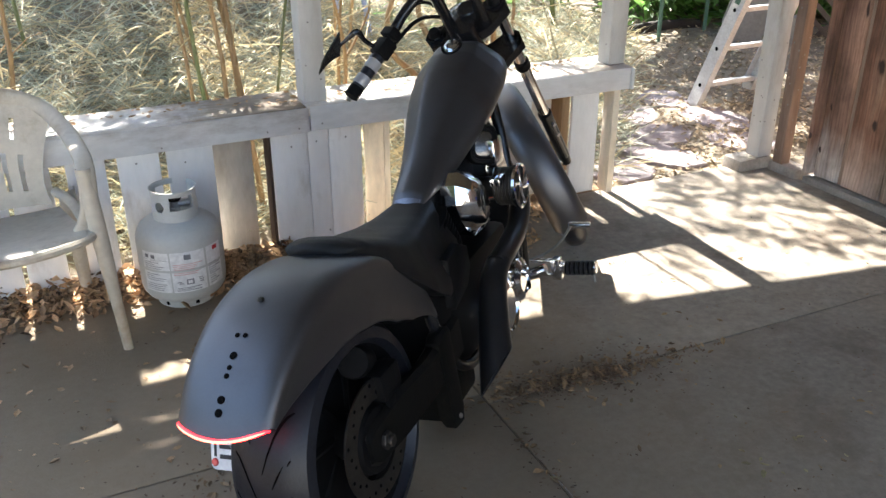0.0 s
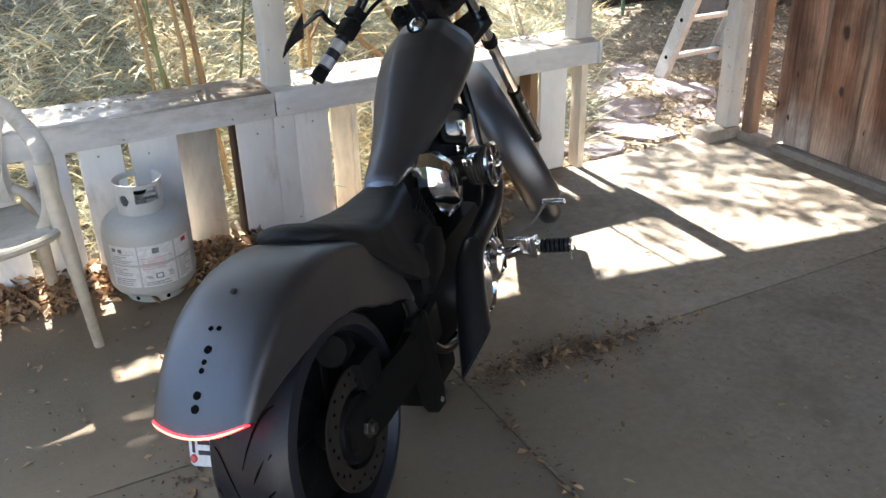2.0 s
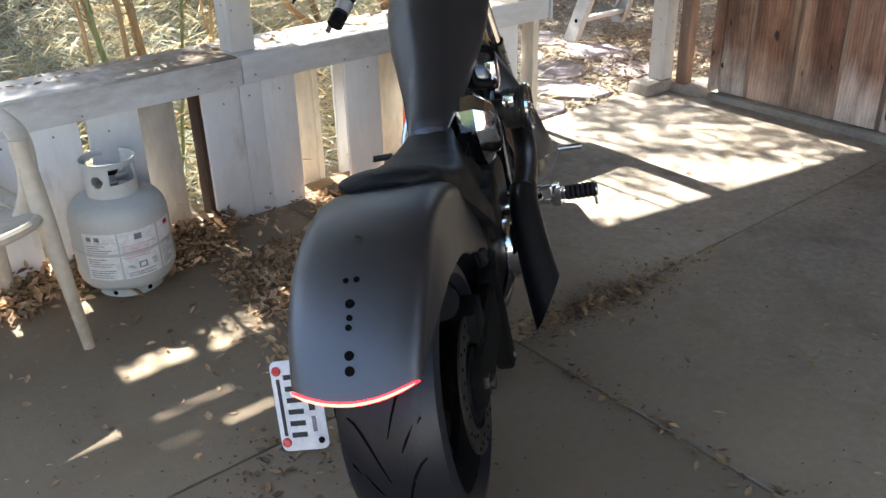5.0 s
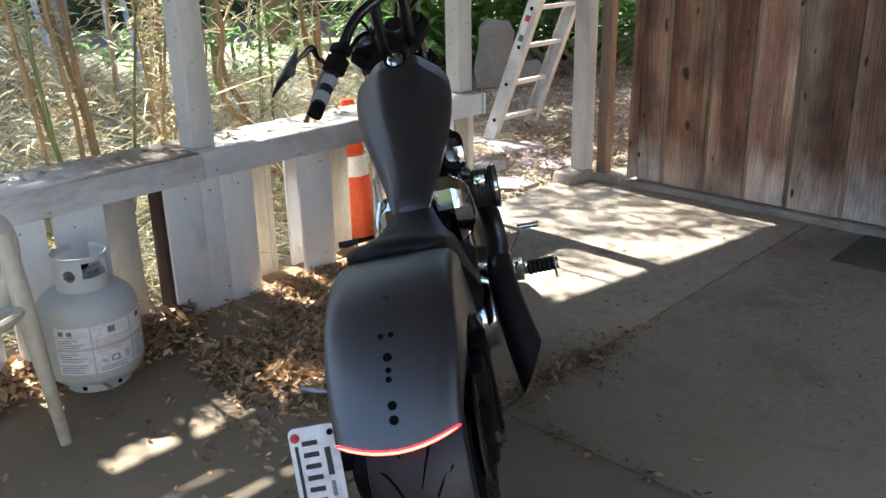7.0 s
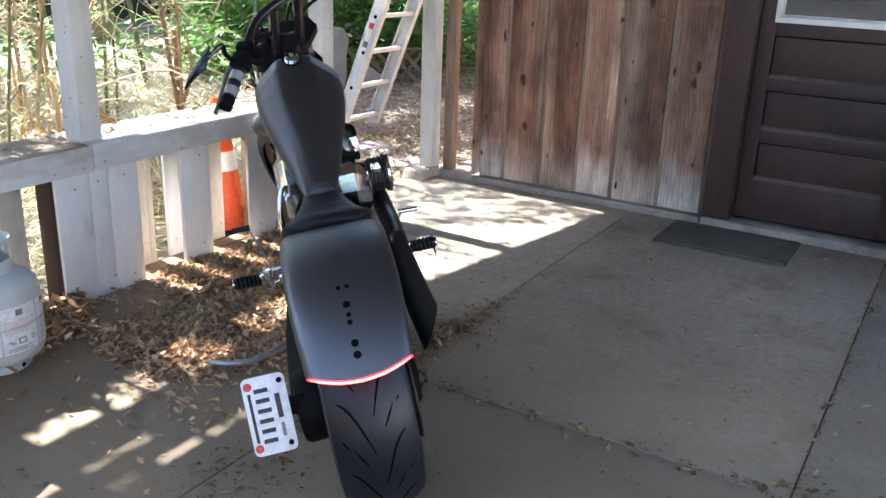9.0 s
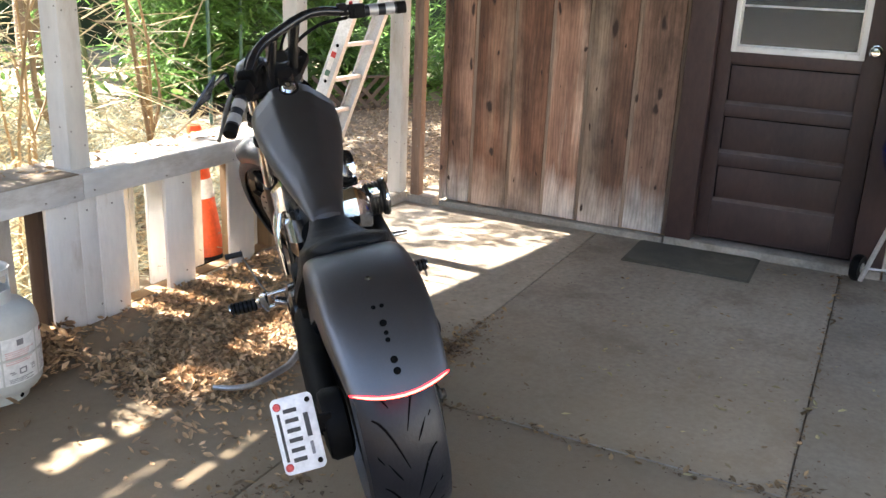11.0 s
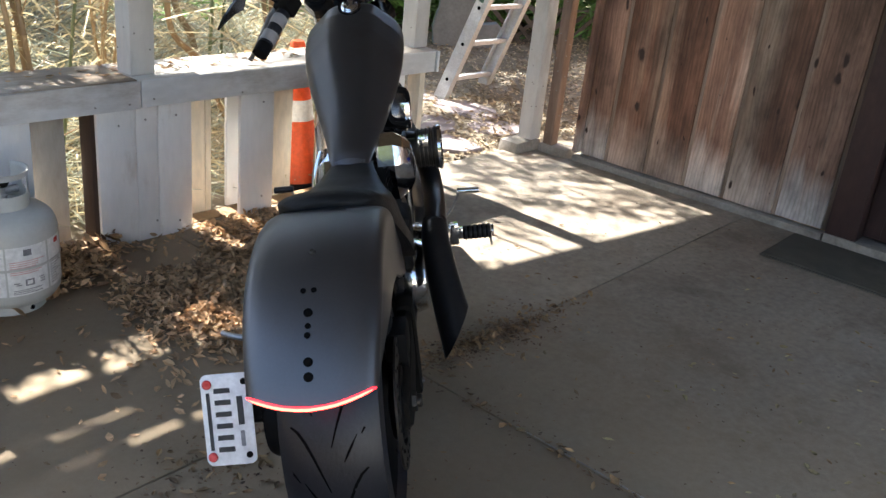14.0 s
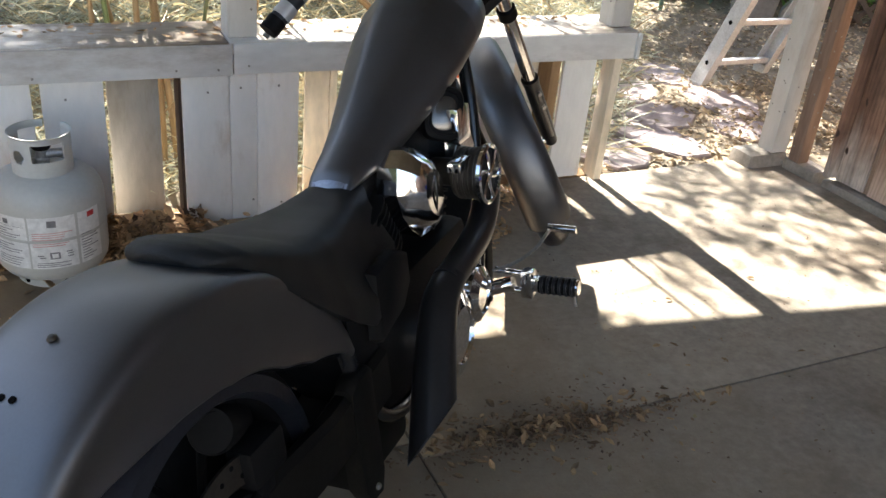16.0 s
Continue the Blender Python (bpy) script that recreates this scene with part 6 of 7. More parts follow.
def ladder():
    """Two channel rails and flat rungs, leaning in towards the house."""
    ob = thing("ladder", "leaning aluminium ladder standing on leaf litter", "ladder", pose(3.885, 4.505, -0.045))
    step = Vector((0.02, -0.083, 0.2375))
    d = step.normalized()
    for x in (0, 0.40):
        base = Vector((x, 0, 0))
        rows = []
        nrm = Vector((0, 1, 0)) - d * d.y
        nrm.normalize()
        s = 1 if x == 0 else -1
        for t in ((0, 2.75) if x == 0 else (0.10, 2.75)):
            p = base + d * t
            rows.append([p + Vector((a * s, 0, 0)) + nrm * b for a, b in ((-0.020, -0.046), (0.024, -0.046), (0.024, -0.040), (-0.014, -0.040), (-0.014, 0.040), (0.024, 0.040), (0.024, 0.046), (-0.020, 0.046))])
        rail_ = part("rail", loft(rows), ALUM_DULL, ob, smooth=0)
        # black discs stand for the dark holes in the rail
        for k in range(1, 11):
            part("rivet", disc(base + step * (k - 0.38) + Vector((-0.020 * s, 0, 0)), (1, 0, 0), 0.012, 0.006, 12), NEARBLACK, rail_)
        part("foot", box(-0.02, 0.02, -0.04, 0.04, -0.02, 0.03, 0.006, m=Matrix.Translation(base + (d * 0.10 if x else d * 0.0))), ALUM_DULL, ob)
    for k in range(1, 11):
        c = step * (k - 0.38)
        part("rung", box(0.0, 0.40, -0.030, 0.030, -0.014, 0.014, 0.007, m=Matrix.Translation(c) @ pose(0, 0, 0, -6, 0, 0)), ALUM_DULL, ob)
    part("sticker", box(-0.0215, -0.0205, -0.03, 0.03, -0.11, 0.11, m=Matrix.Translation(step * 3.1) @ d.to_track_quat('Z', 'Y').to_matrix().to_4x4()), LABEL, ob)

    at = Matrix.Translation(step * 3.1) @ d.to_track_quat('Z', 'Y').to_matrix().to_4x4()
    part("sticker_bar", box(-0.0225, -0.0215, -0.026, 0.026, 0.045, 0.085, m=at), REDLENS, ob, "red bar on the sticker", smooth=0)
    part("sticker_bar", box(-0.0225, -0.0215, -0.026, 0.026, -0.085, -0.045, m=at), GREENSTAKE, ob, "green bar on the sticker", smooth=0)


ladder()

# grey board leaning beyond the ladder, and a low lattice behind it
bm = loft([[Vector((x, y, z)) for x, z in ((-0.13, 0.0), (0.16, 0.0), (0.17, 0.20), (0.15, 0.34), (0.155, 0.50), (0.10, 0.585), (-0.09, 0.60), (-0.15, 0.52), (-0.14, 0.33), (-0.165, 0.15))] for y in (-0.03, 0.03)])
solid("stone_slab", bm, GREYBOARD, "rough grey slab leaning among the bamboo", "slab", m=pose(5.47, 5.85, -0.05, 8, 4, -35))
bm = loft([[Vector((x, y, z)) for x, z in ((-0.16, 0.0), (0.17, 0.0), (0.15, 0.14), (0.05, 0.22), (-0.08, 0.20), (-0.15, 0.10))] for y in (-0.04, 0.04)])
solid("stone_slab", bm, GREYBOARD, "rough low grey slab among the bamboo", "slab", m=pose(5.80, 5.66, -0.05, 6, 0, -40))
lat = thing("lattice_fence", "weathered diagonal wooden lattice panel at the garden edge", "fence", pose(6.0, 5.75, -0.05, 0, 0, -35))
for k in range(1, 6):
    for s in (-1, 1):
        x = k * 0.13
        a = Vector((x, 0.008 * s, 0.0))
        part("slat", box(-0.019, 0.019, -0.004, 0.004, 0, 0.50, m=Matrix.Translation(a) @ pose(0, 0, 0, 0, 45 * s, 0)), LATTICE, lat, smooth=0)
part("top_bar", box(0.0, 0.95, -0.015, 0.015, 0.33, 0.35), LATTICE, lat, smooth=0)


# ---------------------------------------------------------------- the garden
def flagstone(cx, cy, r, seed):
    rr = random.Random(seed)
    n = rr.randint(6, 8)
    ring = [(r * rr.uniform(0.8, 1.15) * math.cos(2 * math.pi * (k + rr.uniform(-0.2, 0.2)) / n), 0.72 * r * rr.uniform(0.8, 1.15) * math.sin(2 * math.pi * (k + rr.uniform(-0.2, 0.2)) / n)) for k in range(n)]
    rows = [[Vector((a * k, b * k, z)) for a, b in ring] for z, k in ((-0.04, 1.0), (0.004, 1.0), (0.012, 0.96))]
    solid("flagstone", loft(rows), FLAG, "flat pinkish-grey flagstone set in leaf litter", "stone", group="garden path stones", m=pose(cx, cy, -0.041, 0, 0, rr.uniform(0, 180)))


for k, (x, y, r) in enumerate([(2.78, 3.74, 0.26), (3.12, 3.80, 0.25), (3.34, 4.10, 0.26), (2.93, 4.12, 0.24), (3.82, 4.22, 0.27), (3.42, 4.50, 0.24), (3.02, 4.48, 0.22), (3.66, 3.84, 0.22), (3.80, 4.70, 0.24)]):
    flagstone(x, y, r, 40 + k)


def ribbons(name, count, place, length, width, material, label, category, seed, bend=0.35, rise=(0.0, 0.7)):
    """Many thin curved blades in one mesh."""
    rr = random.Random(seed)
    V, F = [], []
    for _ in range(count):
        p = place(rr)
        if p is None:
            continue
        p = Vector(p)
        a = rr.uniform(0, 2 * math.pi)
        el = rr.uniform(*rise)
        d = Vector((math.cos(a) * math.cos(el), math.sin(a) * math.cos(el), math.sin(el)))
        L, w = rr.uniform(*length), rr.uniform(*width)
        side = d.cross(Vector((rr.uniform(-1, 1), rr.uniform(-1, 1), rr.uniform(-0.5, 1)))).normalized() * (w / 2)
        sag = Vector((rr.uniform(-0.3, 0.3), rr.uniform(-0.3, 0.3), -1)) * bend * L
        b = len(V)
        for k in range(4):
            u = k / 3
            c = p + d * (L * u) + sag * u * u
            f = (1.0, 1.0, 0.8, 0.15)[k]
            V.append(tuple(c - side * f))
            V.append(tuple(c + side * f))
        for k in range(3):
            F.append((b + 2 * k, b + 2 * k + 1, b + 2 * k + 3, b + 2 * k + 2))
    return tagged(new(name, data(name, V, F, material)), label, category, kind="stuff")


def heap_place(rr):
    x, y = rr.uniform(-1.8, 4.8), 3.72 + abs(rr.gauss(0, 1)) * 2.2
    edge = 2.45 + 0.80 * (y - 3.7)
    if x > edge and rr.random() < (x - edge) * 2.5:
        return None
    tuft = max(0.0, noise.noise(Vector((x * 2.2, y * 2.2, 8.0))))
    return x, y, ground_height(x, y) + rr.uniform(0.0, 0.05 + (0.20 if x < 2.0 else 0.08) * tuft)


ribbons("straw_heap", 15000, heap_place, (0.10, 0.34), (0.003, 0.009), STRAW, "tangled pale yellow dry bamboo straw", "dry grass", 3, bend=0.22, rise=(-0.3, 1.0))
ribbons("grey_straw", 34000, heap_place, (0.10, 0.34), (0.003, 0.008), STRAWGREY, "flattened grey-green dry straw", "dry grass", 4, bend=0.18, rise=(-0.3, 0.85))


def standing(rr):
    """Broken shoots that stick out of the bank in loose tufts."""
    x, y = rr.uniform(-2.4, 2.3), 3.74 + abs(rr.gauss(0, 0.8))
    if noise.noise(Vector((x * 1.9, y * 1.9, 1.0))) < 0.05:
        return None
    return x, y, ground_height(x, y) + rr.uniform(0.0, 0.42) * rr.random()


ribbons("dry_shoots", 5200, standing, (0.08, 0.26), (0.002, 0.005), STRAW, "dry bamboo side shoots and blades", "dry grass", 5, bend=0.22, rise=(-0.4, 1.0))


def cane(x, y, h, r, lean, seed, material, label):
    """A jointed cane with a few side twigs."""
    rr = random.Random(seed)
    ob = thing("bamboo_cane", label, "bamboo", pose(x, y, ground_height(x, y) - 0.02), group="bamboo canes")
    pts, rad = [], []
    n = int(h / 0.22)
    off = Vector((0, 0, 0))
    for k in range(n + 1):
        z = h * k / n
        p = Vector((lean[0] * z + 0.035 * math.sin(z * 2.4 + seed * 1.7) + rr.gauss(0, 0.004), lean[1] * z + 0.03 * math.cos(z * 1.9 + seed) + rr.gauss(0, 0.004), z))
        t = 1 - 0.5 * k / n
        pts += [p - Vector((0, 0, 0.006)), p, p + Vector((0, 0, 0.006))]
        rad += [r * t, r * t * 1.22, r * t]
    part("stem", tube(pts, rad, 8), material, ob)
    for k in range(1, n):
        p = pts[3 * k + 1]
        a = rr.uniform(0, 6.28)
        e = p + Vector((math.cos(a), math.sin(a), rr.uniform(0.2, 0.9))) * rr.uniform(0.06, 0.26)
        part("twig", tube([p, (p + e) / 2 + Vector((0, 0, 0.02)), e], [r * 0.3, r * 0.22, r * 0.1], 5), material, ob, smooth=0)


# clumps of dead canes close behind the rail: centre, spread, count, thickness, green or not
CLUMPS = [(0.945, 3.86, 0.020, 4, 0.013, 0), (1.262, 3.87, 0.014, 3, 0.011, 0), (0.71, 3.83, 0.012, 1, 0.010, 0), (0.83, 3.84, 0.015, 1, 0.009, 2), (1.06, 3.92, 0.010, 1, 0.007, 2), (0.05, 4.05, 0.02, 2, 0.011, 0),
          (-0.45, 3.98, 0.03, 2, 0.011, 0), (2.32, 4.32, 0.022, 2, 0.012, 0), (1.62, 4.55, 0.02, 2, 0.010, 0), (-1.3, 4.1, 0.05, 2, 0.012, 0), (1.85, 5.2, 0.10, 2, 0.012, 0), (0.2, 5.6, 0.15, 2, 0.012, 2), (2.75, 5.4, 0.12, 2, 0.012, 2)]
FEET = []
k = 0
for cx, cy, spread, count, r, g in CLUMPS:
    rr = random.Random(int(1000 + 700 * cx + 90 * cy))
    for _ in range(count):
        k += 1
        x, y = cx + rr.gauss(0, spread), cy + abs(rr.gauss(0, spread))
        lean = (rr.gauss(0.0, 0.07), rr.uniform(-0.01, 0.09))
        FEET.append((x, y, lean))
        cane(x, y, rr.uniform(1.5, 2.4), r * rr.uniform(0.6, 1.15), lean, k, CANEGREEN if g else CANE, "thin green bamboo cane" if g else "dry orange-brown bamboo cane")


def hanging(rr):
    """Dead leaves that hang about the canes in bunches."""
    x, y, lean = FEET[rr.randrange(len(FEET))]
    z = 0.05 + 1.6 * rr.random() ** 1.4
    if noise.noise(Vector((x * 6, y * 6, z * 3.2))) < -0.02:
        return None
    s_ = 0.02 + 0.08 * rr.random() ** 2
    if 1.28 < x < 1.42 and z < 1.2:
        return None
    return x + lean[0] * z + rr.gauss(0, s_), y + lean[1] * z + abs(rr.gauss(0, s_)), ground_height(x, y) + z


ribbons("dry_bamboo_leaves", 8500, hanging, (0.02, 0.10), (0.003, 0.009), STRAW, "pale dead bamboo leaves hanging on the canes", "dry grass", 6, bend=0.35, rise=(-0.7, 0.7))


def sprays(rr):
    """Thin side twigs with dead blades beyond the rail's far end."""
    x, y = rr.uniform(1.4, 2.9), rr.uniform(4.1, 5.6)
    z = 0.1 + 0.9 * rr.random() ** 1.4
    return (x, y, ground_height(x, y) + z) if noise.noise(Vector((x * 3.5, y * 3.5, z * 2.5))) > 0.16 else None


ribbons("dry_twigs", 1700, sprays, (0.05, 0.18), (0.002, 0.006), STRAW, "pale dead twigs and blades in loose sprays", "dry grass", 7, bend=0.10, rise=(-0.3, 0.7))


def crossed(rr):
    """Long pale stalks that lean across one another beyond the rail's far end."""
    x, y = rr.uniform(1.5, 2.7), rr.uniform(4.0, 5.0)
    return x, y, ground_height(x, y) + rr.uniform(0.15, 1.0)


ribbons("dry_stalks", 150, crossed, (0.25, 0.6), (0.004, 0.010), STRAW, "long bleached stalks leaning across one another", "dry grass", 8, bend=0.06, rise=(-0.6, 0.9))


def shrub_stem(x, y, pts, r, k):
    ob = thing("dry_branch", "crooked dry brown branch among the straw", "branch", pose(x, y, ground_height(x, y) - 0.02))
    part("limb", tube(pts, [q * 0.6 for q in r], 8, curve=4), CANE, ob)
    part("twig", tube([pts[-2], Vector(pts[-2]) + Vector((0.14, 0.05, 0.2)), Vector(pts[-2]) + Vector((0.16, 0.1, 0.42))], [r[-1] * 0.6, r[-1] * 0.45, r[-1] * 0.2], 6, curve=3), CANE, ob)


shrub_stem(2.06, 4.30, [(0, 0, 0.1), (-0.13, 0.0, 0.36), (-0.26, 0.02, 0.50), (-0.275, 0.04, 0.66), (-0.22, 0.06, 0.86), (-0.30, 0.08, 1.3)], [0.026, 0.026, 0.024, 0.022, 0.018, 0.012], 1)
shrub_stem(2.42, 5.0, [(0, 0, 0), (-0.08, 0.0, 0.30), (-0.16, 0.05, 0.52), (-0.13, 0.1, 0.95), (-0.2, 0.1, 1.5)], [0.034, 0.032, 0.028, 0.024, 0.018], 2)
shrub_stem(2.36, 4.36, [(0, 0, 0), (0.02, 0.0, 0.4), (0.03, 0.02, 0.82)], [0.028, 0.026, 0.024], 3)
shrub_stem(1.52, 4.1, [(0, 0, 0), (-0.06, 0.02, 0.25), (-0.02, 0.05, 0.55), (-0.08, 0.05, 0.9)], [0.022, 0.020, 0.016, 0.011], 4)

# pale blue pipes leaning in the thicket
for k, (x, y, dx) in enumerate(((1.75, 6.0, -0.22), (2.05, 5.9, 0.03), (2.32, 6.0, -0.20))):
    solid("garden_pipe", tube([(0, 0, 0), (dx * 0.5, 0.05, 0.8), (dx, 0.1, 1.7)], 0.017, 10, curve=3), BLUEPIPE, "pale blue plastic pipe standing in the thicket", "pipe", group="garden pipes", m=pose(x, y, ground_height(x, y)))
solid("grey_stake", tube([(0, 0, 0), (0.02, 0, 1.9)], 0.05, 12), GREYBOARD, "grey weathered stake among the canes", "stake", m=pose(1.98, 6.4, 0))


for x, y, h in ((4.86, 6.12, 1.7), (5.45, 6.26, 1.7)):
    solid("garden_stake", tube([(0, 0, 0), (0.01, 0, h)], 0.016, 8), GREENSTAKE, "thin green metal garden stake", "stake", group="garden stakes", m=pose(x, y, -0.06))
solid("log", tube([(-0.40, 0, 0), (0, 0.03, 0.01), (0.42, 0, 0)], [0.05, 0.055, 0.045], 10, curve=3), LOGDARK, "dark rotting log lying at the garden edge", "log", m=pose(5.13, 6.44, -0.02, 0, 0, 2))


def leaf_cloud(name, count, place, size, material, label, category, seed, droop=0.5, slim=0.18, kind="stuff", parent=None):
    """Slender leaves in loose bunches, in one mesh."""
    rr = random.Random(seed)
    V, F = [], []
    while len(F) < count * 2:
        c = place(rr)
        if c is None:
            continue
        c = Vector(c)
        spread = rr.uniform(0.6, 1.4)
        for _ in range(rr.randint(5, 9)):
            p = c + Vector((rr.gauss(0, 0.07), rr.gauss(0, 0.07), rr.gauss(0, 0.05))) * spread
            a = rr.uniform(0, 6.283)
            d = Vector((math.cos(a), math.sin(a), rr.uniform(-1.1, 0.4) * droop)).normalized()
            L = rr.uniform(*size)
            side = d.cross(Vector((rr.uniform(-0.5, 0.5), rr.uniform(-0.5, 0.5), 1))).normalized() * (L * slim / 2)
            m_ = p + d * L * 0.45
            e = p + d * L - Vector((0, 0, 0.12 * L))
            b = len(V)
            V.extend([tuple(p), tuple(m_ + side), tuple(e), tuple(m_ - side)])
            F.extend([(b, b + 1, b + 2), (b, b + 2, b + 3)])
    ob = new(name, data(name, V, F, material))
    if parent is not None:
        ob.parent = parent
        ob["kind"] = kind
        return ob
    return tagged(ob, label, category, kind=kind)


def bamboo_place(rr):
    x, y = rr.uniform(-2.0, 8.5), 6.2 + 3.3 * rr.random() ** 1.5
    z = rr.uniform(-0.02, 2.9)
    if (x > 3.6 and y < 6.9 and z < 0.8) or (x < 0.6 and y < 8.2):
        return None
    # the grove thins out towards the straw bank, bare and dark between its stems
    if y - 0.8 > 1.08 * (x + 0.8) and rr.random() < 0.975:
        return None
    return (x, y, z) if noise.noise(Vector((x * 0.9, y * 0.9, z * 1.1))) > -0.12 else None


leaf_cloud("green_bamboo", 30000, bamboo_place, (0.10, 0.24), FOLIAGE, "dense green bamboo foliage behind the straw", "bamboo", 11, droop=0.8)


def corner_place(rr):
    """Sunlit bamboo that shows past the corner of the house."""
    x = rr.uniform(6.4, 9.2)
    return x, 4.4 + 0.45 * (x - 6.4) + 1.4 * rr.random(), rr.uniform(0.0, 1.9)


leaf_cloud("green_bamboo", 2600, corner_place, (0.10, 0.22), FOLIAGE, "sunlit green bamboo past the corner of the house", "bamboo", 14, droop=0.8)


def low_place(rr):
    x = rr.uniform(1.5, 9.5)
    y = 6.7 - max(0.0, x - 4.8) * 0.45 + 2.4 * rr.random()
    if y - 0.8 > 1.08 * (x + 0.8) and rr.random() < 0.9:
        return None
    return x, y, rr.uniform(-0.04, 0.55)


leaf_cloud("undergrowth", 7000, low_place, (0.10, 0.22), FOLIAGE, "low green undergrowth below the bamboo", "undergrowth", 12, droop=0.6, slim=0.3)
rr = random.Random(5)
for k in range(34):
    x, y = rr.uniform(-1.5, 8), rr.uniform(6.6, 9.2)
    o = solid("green_bamboo_culm", tube([(0, 0, 0), (rr.uniform(-0.15, 0.15), rr.uniform(-0.1, 0.1), 1.5), (rr.uniform(-0.4, 0.4), rr.uniform(-0.3, 0.3), 3.2)], [0.022, 0.018, 0.01], 8, curve=3), CANEGREEN, "upright green bamboo stem in the grove", "bamboo", group="grove stems", m=pose(x, y, -0.05))

# unseen pale wall added behind to bounce sunlight into the porch
solid("wall_south", box(-9, 9, -9.2, -9.0, -0.1, 2.6), STUCCO, "unseen pale stucco wall added to bounce sunlight", "wall", kind="structure", smooth=0)
# unseen ground, made dark to hold down the warm bounced light
solid("driveway", box(-9, 9, -8.99, -4.21, -0.06, -0.005), ASPHALT, "unseen asphalt ground added dark to cut bounced light", "driveway", kind="structure", smooth=0)

# far garden all round
V, F = [], []
N = 72
for k in range(N):
    a = 2 * math.pi * k / N
    for j, (r, z) in enumerate(((15.5, -0.2), (15.0, 1.5), (15.6, 3.0), (16.4, 4.4))):
        q = r + 0.9 * noise.noise(Vector((math.cos(a) * 4, math.sin(a) * 4, j * 1.7)))
        V.append((q * math.cos(a), q * math.sin(a) - 0.5, z * (1 + (0.35 * noise.noise(Vector((a * 3, j, 5.0))) if j == 3 else 0))))
    b, c = 4 * k, 4 * ((k + 1) % N)
    for j in range(3):
        F.append((b + j, c + j, c + j + 1, b + j + 1))
tagged(new("backdrop", data("backdrop", V, F, FAR, True)), "dark distant hedge and trees round the garden", "hedge", kind="structure")


# ---------------------------------------------------------------- unseen tree added so that its leaves dapple the light
def shade_tree():
    ob = thing("tree", "unseen leafy tree added to dapple the sun", "tree", pose(6.4, 10.2, -0.05))
    part("trunk", tube([(0, 0, 0), (-0.1, -0.1, 1.6), (-0.5, -0.4, 3.2), (-1.2, -1.0, 4.6)], [0.20, 0.17, 0.14, 0.09], 12, curve=4), BARK, ob)
    tips = [(-3.6, -2.8, 4.9), (-5.2, -1.8, 4.8), (-2.0, -3.4, 4.7), (-6.2, -3.0, 5.2), (-4.2, -0.6, 5.4), (-1.2, 0.8, 5.6)]
    for t in tips:
        a = Vector((-0.55, -0.45, 3.3))
        b = Vector(t)
        part("limb", tube([a, (a + b) / 2 + Vector((0, 0, 0.35)), b], [0.04, 0.022, 0.008], 8, curve=4), BARK, ob)

    def place(rr):
        x, y, z = rr.uniform(-8.5, 0.8), rr.uniform(-4.4, 2.4), rr.uniform(4.2, 5.6)
        # gaps: leaves left out where sun should reach the ground
        n1 = noise.noise(Vector((x * 0.75, y * 0.75, 2.0))) + 0.5 * noise.noise(Vector((x * 3.2, y * 3.2, 6.0)))
        gx, gy = 6.4 + x - z * 0.025, 10.2 + y - z / math.tan(radians(SUN_ELEV))
        if 0.3 < gx < 1.95 and 2.65 < gy < 3.5:
            return None
        if 1.2 < gx < 5.0 and gy > 3.6 and rr.random() < 0.6:
            return None
        return (x, y, z) if n1 > 0.13 else None
    def shade_place(rr):
        """The part of the crown that shades the straw bank and the path beyond the slab."""
        gx, gy, z = rr.uniform(-2.5, 5.0), rr.uniform(3.8, 8.5), rr.uniform(4.2, 5.6)
        if noise.noise(Vector((gx * 1.1, gy * 1.1, 5.0))) + 0.6 * noise.noise(Vector((gx * 4.0, gy * 4.0, 9.0))) < (-0.34 if gx < 2.5 else 0.06):
            return None
        p = Vector((gx, gy, 0)) + sun_dir / sun_dir.z * z
        return p.x - 6.4, p.y - 10.2, z
    leaf_cloud("crown", 14000, shade_place, (0.07, 0.14), FOLIAGE_TREE, "", "", 23, droop=0.4, slim=0.5, parent=ob)
    leaf_cloud("crown", 7000, place, (0.07, 0.13), FOLIAGE_TREE, "", "", 21, droop=0.4, slim=0.5, parent=ob)

    # unseen sprays placed so that their shadows fall on slab and cap
    rs = random.Random(77)
    sprays = []
    for i in range(33):
        g = Vector((rs.uniform(1.55, 3.4), rs.uniform(2.0, 3.35), 0) if i < 30 else (rs.uniform(1.45, 2.2), rs.uniform(2.05, 2.6), 0)) + sun_dir / sun_dir.z * rs.uniform(3.1, 3.9)
        a = rs.gauss(-0.9, 0.5)
        if g.x < 2.1 and g.y - g.z * 0.95 > 2.8:
            continue
        sprays.append((g - Vector((6.4, 10.2, -0.05)), Vector((math.cos(a), math.sin(a), rs.uniform(-0.2, 0.2))) * rs.uniform(0.18, 0.42)))
    for i in range(48):
        g = Vector((rs.uniform(-0.9, 2.5) if i % 2 else rs.uniform(0.25, 1.1), rs.uniform(2.88, 3.12), 0)) + sun_dir / sun_dir.z * rs.uniform(3.2, 4.4)
        sprays.append((g - Vector((6.4, 10.2, -0.05)), Vector((rs.uniform(-1, 1), rs.uniform(-0.3, 0.3), 0.1)) * rs.uniform(0.1, 0.22)))
    for i in range(18):
        near = i % 3 == 0
        g = Vector((rs.uniform(2.75, 3.45), rs.uniform(2.75, 3.45), 0) if not near else (rs.uniform(3.0, 3.45), rs.uniform(2.15, 2.8), 0)) + sun_dir / sun_dir.z * rs.uniform(3.0, 4.2)
        a = rs.gauss(-0.7, 0.4)
